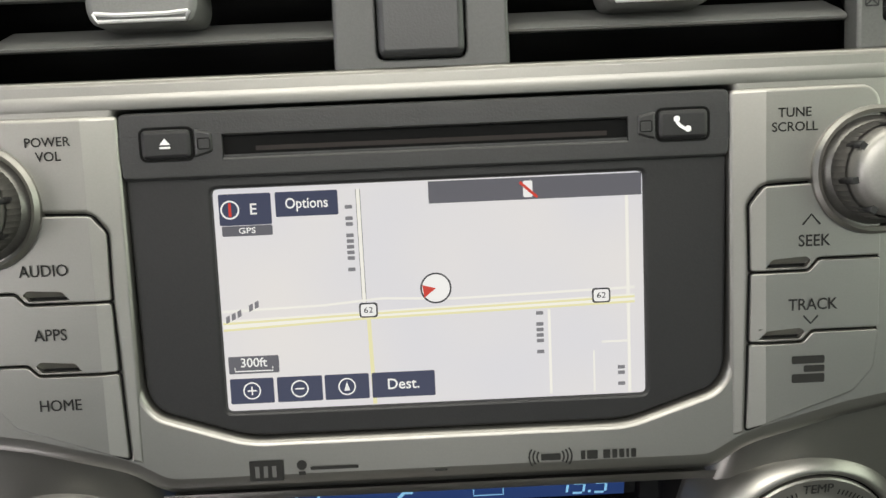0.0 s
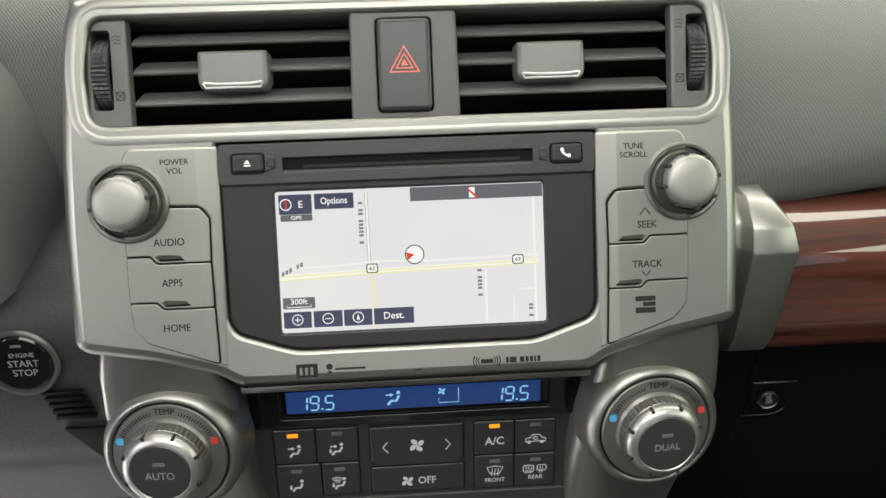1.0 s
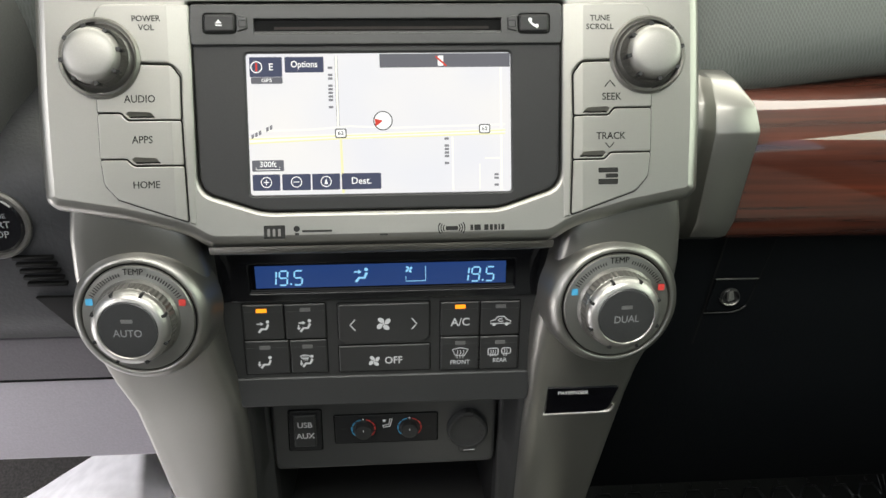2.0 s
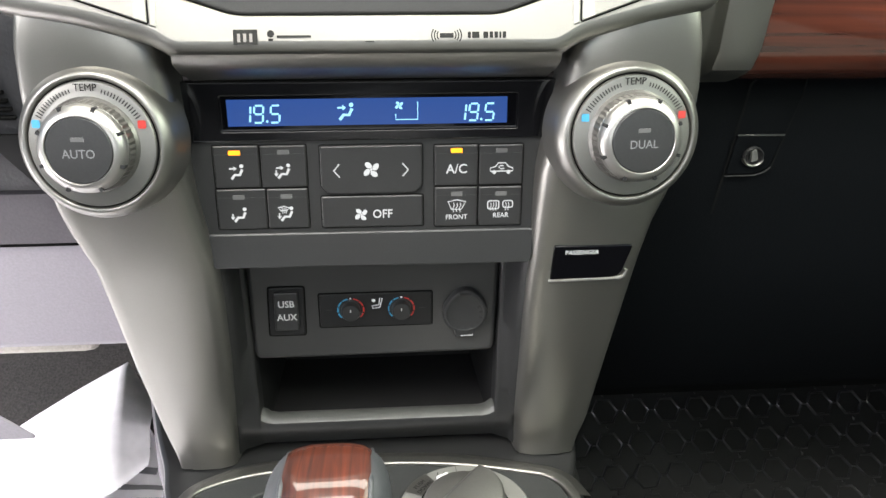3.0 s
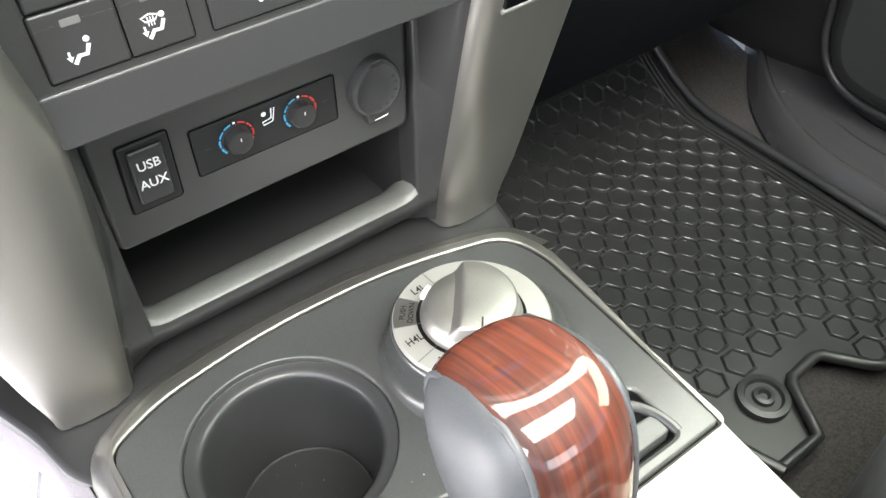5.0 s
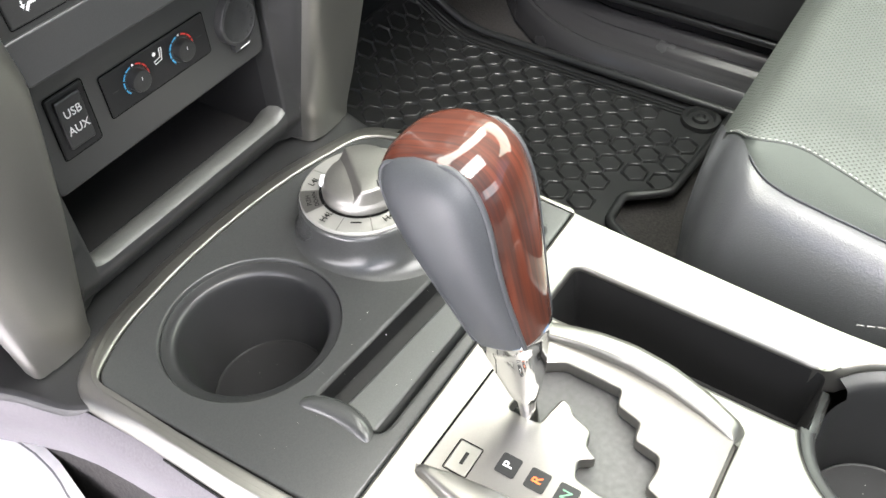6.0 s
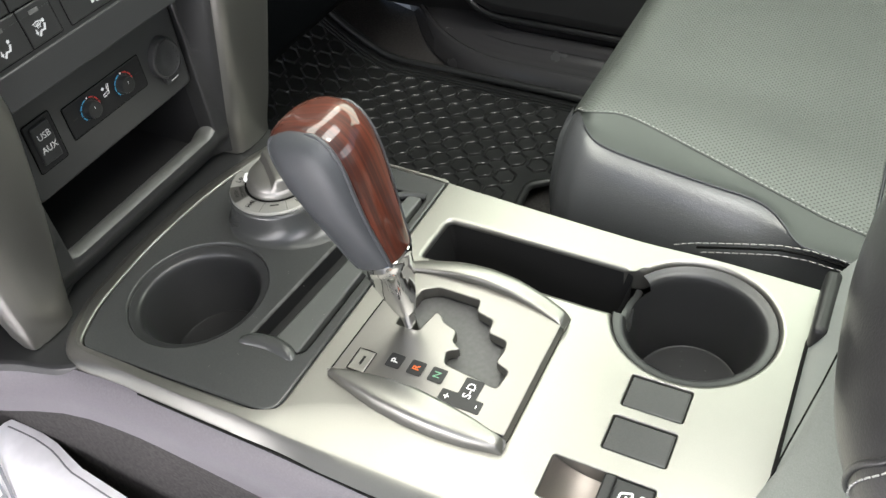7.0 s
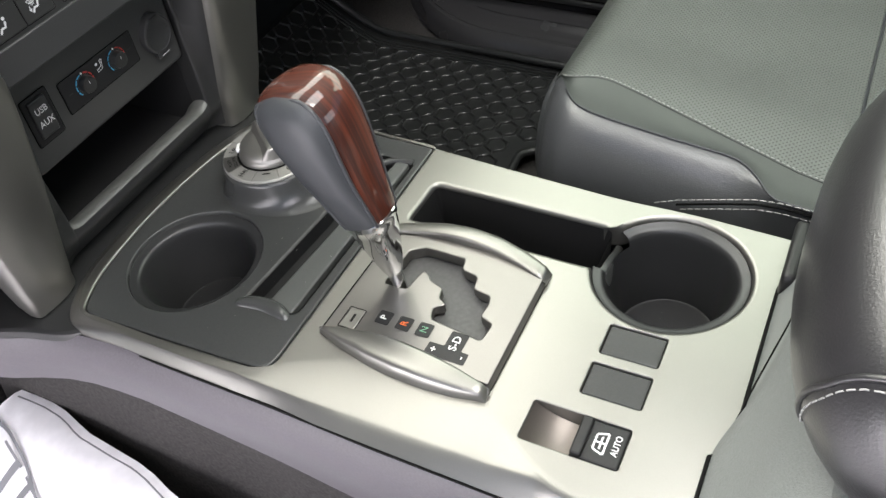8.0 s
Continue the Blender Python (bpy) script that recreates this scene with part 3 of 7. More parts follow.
# Two thin tubes, lighter than the latch, stand in for glints on its edges.
part("latch_top_glint", tube([(-0.0120, 0.0174, 0.0030), (0.0197, 0.0172, 0.0030)], 0.0005, 6), KNURL, glove, "thin bright tube for the glint on the latch edge")
part("latch_foot_glint", tube([(-0.0160, -0.0112, 0.0028), (0.0035, -0.0112, 0.0028), (0.0104, -0.0092, 0.0028), (0.0146, -0.0055, 0.0028)], 0.0005, 6), WHEEL, glove)
lock = part("lock_barrel", lathe([(0.0072, 0.002), (0.0072, 0.0046), (0.0064, 0.0056), (0.0056, 0.0048), (0.0050, 0.0030), (0.0010, 0.0026)], 28, cx=0.0005, cy=0.0025), BLACK, glove, "small dark lock")
part("lock_scoop", grid([[(0.0005 + r * math.cos(radians(a)), 0.0025 + 0.86 * r * math.sin(radians(a)), w) for r, w in ((0.0078, 0.0030), (0.0076, 0.0050), (0.0068, 0.0060), (0.0060, 0.0054))] for a in np.linspace(185, 345, 20)]), KNURL, lock, "bright crescent rim")
part("key_slot", plate(rounded([(-0.0010, -0.0010), (0.0040, 0.0006), (0.0016, 0.0088), (-0.0016, 0.0070)], 0.0008), 0.0024, 0.0052, 0.0006), VENT, lock, "bright lock face")

# start button
start = thing("start_button", pose(-0.2325, 0.2695, 0.7890, 88, 0, 0), "black push button with lit words and chrome ring", "button")
part("ring", lathe([(0.0225, -0.004), (0.0225, 0.002), (0.0213, 0.0036), (0.0196, 0.0036), (0.0188, 0.001)], 48, cap=False), KNURL, start, "thin dark chrome ring")
part("cap", lathe([(0.0188, -0.004), (0.0188, 0.0015), (0.0170, 0.0030), (0.010, 0.0026)], 48), GLOSS, start)
for words, v, s in (("ENGINE", 0.0060, 0.0029), ("START", 0.0003, 0.0043), ("STOP", -0.0060, 0.0043)):
    lettering(words, s, (0.002, v, 0.0033), DIM, start)
part("lamp", plate(rect(-0.003, 0.0115, 0.003, 0.0130, 0.0004), 0.002, 0.0033), LAMP_OFF, start)

# ---- centre stack: silver frame ----
frame_thing = thing("centre_stack", UPPER, "satin silver painted centre stack of the dash", "centre stack")
half = [(0.0985, -0.0300), (0.111, -0.0220), (0.145, -0.0130), (0.1765, -0.0065), (0.1825, -0.002), (0.1835, 0.05), (0.1820, 0.11), (0.1765, 0.172), (0.171, 0.187)]
FLANK = {1: 0.0028, -1: 0.0060}
outline = [(x + FLANK[1] * (x > 0.15), v) for x, v in half] + [(-x - FLANK[-1] * (x > 0.15), v) for x, v in reversed(half)]
outline = rounded(outline, [0.006, 0.006, 0, 0.002, 0.005, 0.02, 0.02, 0.02, 0.006] + [0.006, 0.02, 0.02, 0.02, 0.005, 0.002, 0, 0.006, 0.006], 3)
vent_hole = rounded([(-0.1700, 0.1175), (0.1700, 0.1175), (0.1712, 0.150), (0.1665, 0.1745), (-0.1665, 0.1745), (-0.1712, 0.150)], [0.010, 0.010, 0.01, 0.007, 0.007, 0.01], 4)
unit_half = [(0.0670, -0.0090), (0.0985, 0.0015), (0.1025, 0.0085), (0.1040, 0.1062)]
unit_outline = rounded(unit_half + [(-x, v) for x, v in reversed(unit_half)], [0.006, 0.004, 0.004, 0.0024, 0.0024, 0.004, 0.004, 0.006], 4)
part("face", plate(outline, -0.035, 0.0045, 0.0075, (vent_hole, grown(unit_outline, 0.0008)), r_hole=0.0022), SILVER, frame_thing, sharp=50)
# soft bevelled rim of the vent opening
rim = bmesh.new()
loops = [ring_of(rim, grown(vent_hole, d), w) for d, w in ((0.0002, -0.0040), (0.0009, 0.0002), (0.0024, 0.0028), (0.0046, 0.0044), (0.0070, 0.00475), (0.0100, 0.0046), (0.0104, 0.0044))]
for a, b in zip(loops, loops[1:]):
    bridge(rim, a, b)
part("vent_rim", rim, SILVER, frame_thing, sharp=70)
# underside that runs back to the climate panel
rows = [[(x * k, v, w) for x in np.linspace(-1, 1, 16)] for k, v, w in ((0.099, -0.0290, 0.0035), (0.099, -0.0332, 0.0000), (0.100, -0.0350, -0.016), (0.1005, -0.0358, -0.046))]
part("underside", grid(rows), SILVER, frame_thing, sharp=60)


def inner_facet(bm, s):
    """Slope the strip of a block that lies beside the screen."""
    bmesh.ops.bisect_plane(bm, geom=bm.verts[:] + bm.edges[:] + bm.faces[:], plane_co=(s * 0.1150, 0, 0), plane_no=(1, 0, 0))
    for v in bm.verts:
        if abs(v.co.x) < 0.1150 and v.co.z > 0.004:
            v.co.z -= 0.25 * (0.1150 - abs(v.co.x))
    return bm


def button_block(side):
    """The raised silver block with its knob corner, three keys below it."""
    s = side
    blk = thing("key_block", UPPER, "raised satin silver key block beside the screen", "key block", "key blocks")
    top = [(0.1035, 0.0120), (0.1035, 0.1052), (0.1500, 0.1052), (0.1540, 0.1015), (0.1565, 0.074), (0.1545, 0.0735), (0.1310, 0.0735), (0.1140, 0.0730), (0.1092, 0.0668), (0.1096, 0.0440), (0.1084, -0.0150), (0.1040, -0.0165)]
    up = [(s * x, v) for x, v in top]
    part("panel", inner_facet(plate(rounded(up, [0.002, 0.0018, 0.004, 0.004, 0.002, 0.0018, 0.001, 0.003, 0.002, 0.001, 0.0006, 0.001]), 0.001, 0.0074, 0.0014), s), SILVER, blk, "", 10)
    q0, q1 = (0.1385, 0.1420) if s < 0 else (0.1296, 0.1330)
    keys = [
        [(0.1102, 0.0428), (q0, 0.0430), (q1, 0.0470), (0.1547, 0.0470), (0.1545, 0.0726), (0.1312, 0.0726), (0.1145, 0.0721), (0.1099, 0.0660)],
        [(0.1098, 0.0178), (q0 - 0.002, 0.0180), (q1 - 0.002, 0.0217), (0.1545, 0.0217), (0.1547, 0.0462), (q1 + 0.0004, 0.0462), (q0 + 0.0004, 0.0422), (0.1103, 0.0420)],
        [(0.1088, -0.0138), (0.1460, -0.0008), (0.1530, 0.0075), (0.1545, 0.0209), (q1 - 0.0016, 0.0209), (q0 - 0.0016, 0.0172), (0.1098, 0.0170)],
    ]
    words = (("AUDIO", "APPS", "HOME") if s < 0 else ("SEEK", "TRACK", ""))
    mids = ((0.1315, 0.0540), (0.1312, 0.0318), (0.1302, 0.0070))
    for outline_k, w, mid, foot in zip(keys, words, mids, (0.0430, 0.0180, 0)):
        e = (q0 if foot > 0.03 else q0 - 0.002) + 0.0003
        scoop = ([(s * (e - g), foot + h) for g, h in ((0.0150, 0.0008), (0.0012, 0.0008), (-0.0006, 0.0030), (0.0010, 0.0044), (0.0125, 0.0036))],) if foot else ()
        part("key_gap", flat(grown(rounded([(s * x, v) for x, v in outline_k], 0.0012), 0.0008), 0.0052 + foot * 0.005), DEEP, blk)
        k = part("key", inner_facet(plate(rounded([(s * x, v) for x, v in outline_k], 0.0012), 0.001, 0.0074, 0.0005, scoop, r_hole=0.0002), s), SILVER, blk, "", 10)
        if foot:
            rows = [[(s * (e + g), foot + v, w1) for g in (-0.0152, -0.008, 0.0010)] for v, w1 in ((0.0046, 0.00725), (0.0030, 0.0064), (0.0006, 0.0042))]
            part("finger_scoop", grid(rows), SILVER, k)
        if w:
            lettering(w, 0.0040, (s * mid[0], mid[1] - (0.0012 if s > 0 else 0), 0.0077), MARK, k, 0, 0.92)
        if w == "SEEK":
            part("chevron", stroke([(0.1275, 0.0585), (0.1305, 0.0620), (0.1335, 0.0585)], 0.0007, 0.0077), MARK, k)
        if w == "TRACK":
            part("chevron", stroke([(0.1280, 0.0268), (0.1305, 0.0240), (0.1330, 0.0268)], 0.0007, 0.0077), MARK, k)
        if s > 0 and not w:
            for a, b, c, d in ((0.1240, 0.0098, 0.1355, 0.0126), (0.1282, 0.0068, 0.1355, 0.0092), (0.1240, 0.0030, 0.1355, 0.0062)):
                part("emblem", flat(rect(a, b, c, d, 0.0006), 0.0077), MARK, k)
    if s < 0:
        lettering("POWER", 0.0031, (-0.1262, 0.0972, 0.0077), MARK, blk)
        lettering("VOL", 0.0031, (-0.1262, 0.0924, 0.0077), MARK, blk)
    else:
        lettering("TUNE", 0.0031, (0.1246, 0.0966, 0.0077), MARK, blk)
        lettering("SCROLL", 0.0031, (0.1246, 0.0918, 0.0077), MARK, blk)
    return blk


button_block(-1)
button_block(1)


def audio_knob(side):
    kn = thing("audio_knob", UPPER @ pose(0.1520 if side > 0 else -0.1518, 0.0762, 0.0040) @ Matrix.Diagonal((0.94, 0.94, 1.15, 1)), "round satin silver knob with black notched rim", "knob", "audio knobs")
    part("collar", lathe([(0.0236, -0.002), (0.0232, 0.0042), (0.0220, 0.0056), (0.0206, 0.0050), (0.0203, 0.0010)], 56, cap=False), SILVER, kn)
    part("skirt", lathe([(0.0201, 0.000), (0.0197, 0.0034), (0.0176, 0.0056), (0.0168, 0.0125)], 96, cap=False, wob=lambda t, j: 1 - 0.018 * (int(t * 96) % 2) if j > 1 else 1), KNURL, kn, "ribbed grey rim")
    part("cap", lathe([(0.0160, 0.008), (0.0159, 0.0138), (0.0155, 0.0158), (0.0147, 0.0172), (0.0135, 0.0181), (0.0108, 0.0187), (0.006, 0.0190), (0.001, 0.0191)], 56), KNOB, kn, "domed silver cap")
    for k in range(8):
        a = radians(45 * k + 10)
        part("notch", boxed(-0.0011, -0.0013, -0.0045, 0.0011, 0.0010, 0.0035), BLACK, kn).matrix_basis = pose(0.0160 * math.cos(a), 0.0160 * math.sin(a), 0.0135, 0, 0, 45 * k + 10 - 90)
    return kn


audio_knob(-1)
audio_knob(1)

# ---- vents ----


def vent(side):
    vt = thing("air_vent", UPPER, "dark grey dashboard air vent with three slats", "air vent", "air vents")
    s = side
    x0, x1 = (-0.1715, -0.0292) if s < 0 else (0.0292, 0.1715)
    bm = bmesh.new()
    box = [(x0, 0.1168), (x1, 0.1168), (x1, 0.1752), (x0, 0.1752)]
    a, b = ring_of(bm, box, 0.0005), ring_of(bm, box, -0.055)
    bridge(bm, a, b)
    bm.faces.new(b)
    part("housing", bm, DEEP, vt)
    xa, xb = s * 0.1490, s * 0.1715
    part("wheel_panel", plate(rect(min(xa, xb), 0.1168, max(xa, xb), 0.1752, 0.002), -0.008, 0.0004, 0.0016, (rect(s * 0.1632 - 0.0052, 0.1265, s * 0.1632 + 0.0052, 0.1690, 0.002),), r_hole=0.0006), VENT, vt)
    wheel = bmesh.new()
    n = 96
    rings = []
    for du, r, cut_in in ((-0.0046, 0.0160, 0), (-0.0045, 0.0180, 0), (-0.0041, 0.0188, 0), (-0.0038, 0.0192, 9), (-0.0017, 0.0192, 9), (-0.0015, 0.0184, 0), (-0.0013, 0.0192, 9), (0.0013, 0.0192, 9), (0.0015, 0.0184, 0), (0.0017, 0.0192, 9), (0.0038, 0.0192, 9), (0.0041, 0.0188, 0), (0.0045, 0.0180, 0), (0.0046, 0.0160, 0)):
        rings.append([wheel.verts.new((s * 0.1632 + du, 0.1470 + (r - 0.0001 * cut_in * (i % 2)) * math.cos(2 * math.pi * i / n), -0.0135 + (r - 0.0001 * cut_in * (i % 2)) * math.sin(2 * math.pi * i / n))) for i in range(n)])
    for a, b in zip(rings, rings[1:]):
        bridge(wheel, a, b)
    part("thumb_wheel", wheel, WHEEL, vt, "dark knurled thumb wheel", 20)
    for k in range(3):
        part("open_mark", stroke([(s * 0.1540 - 0.0022, 0.1655 - 0.0019 * k), (s * 0.1540 - 0.0007, 0.1662 - 0.0019 * k), (s * 0.1540 + 0.0007, 0.1655 - 0.0019 * k), (s * 0.1540 + 0.0022, 0.1660 - 0.0019 * k)], 0.0005, 0.0007), BLACK, vt)
    part("shut_mark", stroke(rect(s * 0.1540 - 0.0022, 0.1318, s * 0.1540 + 0.0022, 0.1362, 0.0002, 1), 0.0005, 0.0007, closed=True), BLACK, vt)
    part("shut_cross", stroke([(s * 0.1540 - 0.0022, 0.1318), (s * 0.1540 + 0.0022, 0.1362)], 0.0005, 0.0007, stroke([(s * 0.1540 - 0.0022, 0.1362), (s * 0.1540 + 0.0022, 0.1318)], 0.0005, 0.0007)), BLACK, vt)
    xa, xb = sorted((s * 0.1480, s * 0.0300))
    for v in (0.1655, 0.1500, 0.1330):
        prof = [(v - 0.0046, -0.0062), (v - 0.0042, -0.0048), (v - 0.0034, -0.0042), (v - 0.0026, -0.0048), (v - 0.0006, -0.0082), (v + 0.0050, -0.0225), (v + 0.0036, -0.0240), (v - 0.0040, -0.0110)]
        rows = [[(x, p[0], p[1]) for p in prof] for x in (xa, xb)]
        part("slat", fill_rings(rows), SLAT, vt)
    cx = -0.0932 if s < 0 else 0.0810
    tab = part("slider", plate(rounded([(cx - 0.0168, 0.1352), (cx + 0.0168, 0.1352), (cx + 0.0192, 0.1400), (cx + 0.0186, 0.1565), (cx - 0.0186, 0.1565), (cx - 0.0192, 0.1400)], [0.003, 0.003, 0.004, 0.0015, 0.0015, 0.004]), -0.016, 0.0026, 0.0030), SLAT, vt, "dark slider tab")
    part("chrome_strip", tube([(cx - 0.0158, 0.1392, 0.0024), (cx - 0.008, 0.1384, 0.0032), (cx + 0.008, 0.1384, 0.0032), (cx + 0.0158, 0.1392, 0.0024)], 0.0007, 8), BRIGHT, tab, "thin chrome strip")
    part("chrome_lip", tube([(cx - 0.0160, 0.1392, 0.0024), (cx - 0.0148, 0.1366, 0.0020), (cx + 0.0148, 0.1366, 0.0020), (cx + 0.0160, 0.1392, 0.0024)], 0.0007, 8), BRIGHT, tab, "thin chrome lip")
    return vt


vent(-1)
vent(1)

hazard = thing("hazard_switch", UPPER, "black hazard switch with red triangle", "switch")
part("pod", plate(rounded([(-0.0300, 0.1162), (0.0300, 0.1162), (0.0292, 0.1755), (-0.0292, 0.1755)], 0.0028), -0.05, 0.0015, 0.0015, (rect(-0.0152, 0.1202, 0.0152, 0.1712, 0.0030),), r_hole=0.0008), VENT_POD, hazard)
push = part("push_face", plate(rect(-0.0146, 0.1208, 0.0146, 0.1706, 0.0034), -0.03, 0.0050, 0.0024), SLATE, hazard)
for size, wd in ((0.0092, 0.0011), (0.0052, 0.0010)):
    tri = [(size * math.cos(radians(a)), 0.1462 + size * math.sin(radians(a))) for a in (90, 210, 330)]
    part("triangle", stroke(tri, wd, 0.0053, closed=True), HOT_RED, push, "red triangle outline")
part("triangle_core", flat([(0.0022 * math.cos(radians(a)), 0.1462 + 0.0022 * math.sin(radians(a))) for a in (90, 210, 330)], 0.0053), HOT_RED, push)

# ---- head unit ----
unit = thing("head_unit", UPPER, "black car radio with a lit map screen", "car radio")
screen_hole = rect(-0.0748, -0.0002, 0.0748, 0.0792, 0.0022)
part("body", plate(unit_outline, -0.03, 0.0018, 0.0012, (screen_hole,), r_hole=0.0012), BLACK, unit)
part("brow", plate(rounded([(-0.1036, 0.0972), (0.1036, 0.0972), (0.1036, 0.1058), (-0.1036, 0.1058)], [0.0004, 0.0004, 0.0025, 0.0025]), 0.0, 0.0044, 0.0009), CHARCOAL, unit)
part("brow_sill", plate(rounded([(-0.1036, 0.0832), (0.1036, 0.0832), (0.1036, 0.0898), (-0.1036, 0.0898)], [0.0025, 0.0025, 0.0004, 0.0004]), 0.0, 0.0044, 0.0009), CHARCOAL, unit)
for s in (-1, 1):
    part("brow_end", boxed(min(s * 0.0690, s * 0.1036), 0.0890, 0.0, max(s * 0.0690, s * 0.1036), 0.0980, 0.00437), CHARCOAL, unit)
part("slot", boxed(-0.0692, 0.0890, -0.004, 0.0692, 0.0980, 0.0023), DEEP, unit, "dark disc slot")
part("slot_lip", boxed(-0.0690, 0.0890, 0.001, 0.0690, 0.0908, 0.0036), CHARCOAL, unit)
for s, v in ((-1, 0.0), (1, -0.0006)):
    k = part("key", plate(rect(min(s * 0.0790, s * 0.0960), 0.0900 + v, max(s * 0.0790, s * 0.0960), 0.1000 + v, 0.0022), 0.0, 0.0058, 0.0015), BLACK, unit)
    part("key_gap", stroke(rect(min(s * 0.0786, s * 0.0964), 0.0896 + v, max(s * 0.0786, s * 0.0964), 0.1004 + v, 0.0024), 0.0009, 0.0047, closed=True), DEEP, unit)
    part("tab", plate(rounded([(s * 0.0782, 0.0902 + v), (s * 0.0782, 0.0998 + v), (s * 0.0722, 0.0985 + v), (s * 0.0722, 0.0920 + v)], 0.001), 0.0, 0.0052, 0.0008), CHARCOAL, unit)
    part("tab_mark", stroke(rect(min(s * 0.0728, s * 0.0768), 0.0930 + v, max(s * 0.0728, s * 0.0768), 0.0966 + v, 0.0004, 1), 0.0004, 0.0055, closed=True), DEEP, unit)
    if s < 0:
        part("eject_mark", flat([(-0.0895, 0.0948), (-0.0859, 0.0948), (-0.0877, 0.0970)], 0.0061, flat(rect(-0.0895, 0.0935, -0.0859, 0.0942, 0.0001, 1), 0.0061)), PRINT, k)
    else:
        part("handset_mark", stroke([(0.0850, 0.0962), (0.0853, 0.0950), (0.0864, 0.0938), (0.0878, 0.0930), (0.0890, 0.0926)], 0.0011, 0.0061, flat(circle(0.0851, 0.0962, 0.0011, 10), 0.0062, flat(circle(0.0889, 0.0928, 0.0011, 10), 0.0062))), PRINT, k)
# Matte brown bar inside the slot, painted as a faint glint.
part("disc_glint", boxed(-0.058, 0.0918, 0.0014, 0.062, 0.0934, 0.0027), shader("brown_glint_tone", (0.016, 0.012, 0.011), 0.9), unit)

display = part("display", plate(rect(-0.0746, 0.0, 0.0746, 0.0790, 0.002), -0.002, 0.0000), MAP, unit, "lit navigation map")


def sx(f):
    return -0.0742 + 0.1484 * f


def sy(f):
    return 0.0786 - 0.0782 * f


def map_box(name, x0, y0, x1, y1, material, w=0.0004, r=0.0006):
    return part(name, flat(rect(sx(x0), sy(y1), sx(x1), sy(y0), r), w), material, display)


def map_line(name, pts, width, material, w=0.0002):
    return part(name, stroke([(sx(x), sy(y)) for x, y in pts], width, w), material, display)


map_line("road", [(0.335, 0.02), (0.337, 0.53)], 0.0016, MAP_GREY, 0.00012)
map_line("road", [(0.335, 0.02), (0.337, 0.53)], 0.0012, MAP_ROAD)
map_line("road", [(0.345, 0.58), (0.350, 1.0)], 0.0014, MAP_YELLOW)
map_line("road", [(0.965, 0.0), (0.965, 1.0)], 0.0010, MAP_ROAD)
map_line("road", [(0.775, 0.60), (0.775, 0.99)], 0.0009, MAP_ROAD)
map_line("road", [(0.0, 0.545), (0.24, 0.535), (0.38, 0.515), (0.55, 0.530), (0.98, 0.515)], 0.0007, MAP_ROAD)
map_line("road", [(0.0, 0.605), (0.345, 0.590), (0.98, 0.565)], 0.0030, MAP_ROAD)
map_line("highway", [(0.0, 0.600), (0.345, 0.583), (0.98, 0.557)], 0.0008, MAP_YELLOW, 0.0003)
map_line("highway", [(0.0, 0.630), (0.345, 0.603), (0.98, 0.580)], 0.0008, MAP_YELLOW, 0.0003)
map_line("road", [(0.90, 0.76), (0.965, 0.76)], 0.0006, MAP_ROAD)
map_line("road", [(0.88, 0.80), (0.88, 0.99)], 0.0005, MAP_ROAD)
map_box("status_bar", 0.50, 0.0, 1.0, 0.098, MAP_GREY, r=0.0002)
map_box("phone_mark", 0.722, 0.015, 0.744, 0.088, MAP_WHITE, 0.0006)
map_line("phone_slash", [(0.714, 0.02), (0.755, 0.09)], 0.0010, MAP_RED, 0.0008)
map_box("compass_key", 0.010, 0.018, 0.132, 0.158, MAP_NAVY)
part("compass", stroke(circle(sx(0.036), sy(0.088), 0.0030, 24), 0.0006, 0.0007, closed=True), MAP_WHITE, display)
part("compass_needle", stroke([(sx(0.036), sy(0.118)), (sx(0.036), sy(0.058))], 0.0010, 0.0007), MAP_RED, display)
lettering("E", 0.0038, (sx(0.090), sy(0.09), 0.0007), MAP_WHITE, display)
map_box("options_key", 0.142, 0.018, 0.288, 0.128, MAP_NAVY)
lettering("Options", 0.0036, (sx(0.215), sy(0.072), 0.0007), MAP_WHITE, display, 0, 0.88)
map_box("gps_tag", 0.014, 0.160, 0.132, 0.206, MAP_GREY)
lettering("GPS", 0.0020, (sx(0.073), sy(0.183), 0.0007), MAP_WHITE, display, 0, 1.25)
map_box("scale_tag", 0.006, 0.752, 0.126, 0.832, MAP_GREY)
lettering("300ft", 0.0032, (sx(0.066), sy(0.783), 0.0007), MAP_WHITE, display)
map_line("scale_bar", [(0.021, 0.803), (0.021, 0.820), (0.111, 0.820), (0.111, 0.803)], 0.0004, MAP_WHITE, 0.0007)
for x0, x1 in ((0.006, 0.110), (0.118, 0.226), (0.232, 0.338), (0.345, 0.496)):
    map_box("map_key", x0, 0.855, x1, 0.972, MAP_NAVY)
for x in (0.058, 0.172, 0.285):
    part("key_circle", stroke(circle(sx(x), sy(0.912), 0.0029, 24), 0.0005, 0.0007, closed=True), MAP_WHITE, display)
for x in (0.058, 0.172):
    map_line("key_bar", [(x - 0.011, 0.912), (x + 0.011, 0.912)], 0.0005, MAP_WHITE, 0.0007)
map_line("key_bar", [(0.058, 0.892), (0.058, 0.932)], 0.0005, MAP_WHITE, 0.0007)
part("north_mark", flat([(sx(0.278), sy(0.931)), (sx(0.292), sy(0.931)), (sx(0.285), sy(0.888))], 0.0007), MAP_WHITE, display)
lettering("Dest.", 0.0038, (sx(0.420), sy(0.912), 0.0007), MAP_WHITE, display)
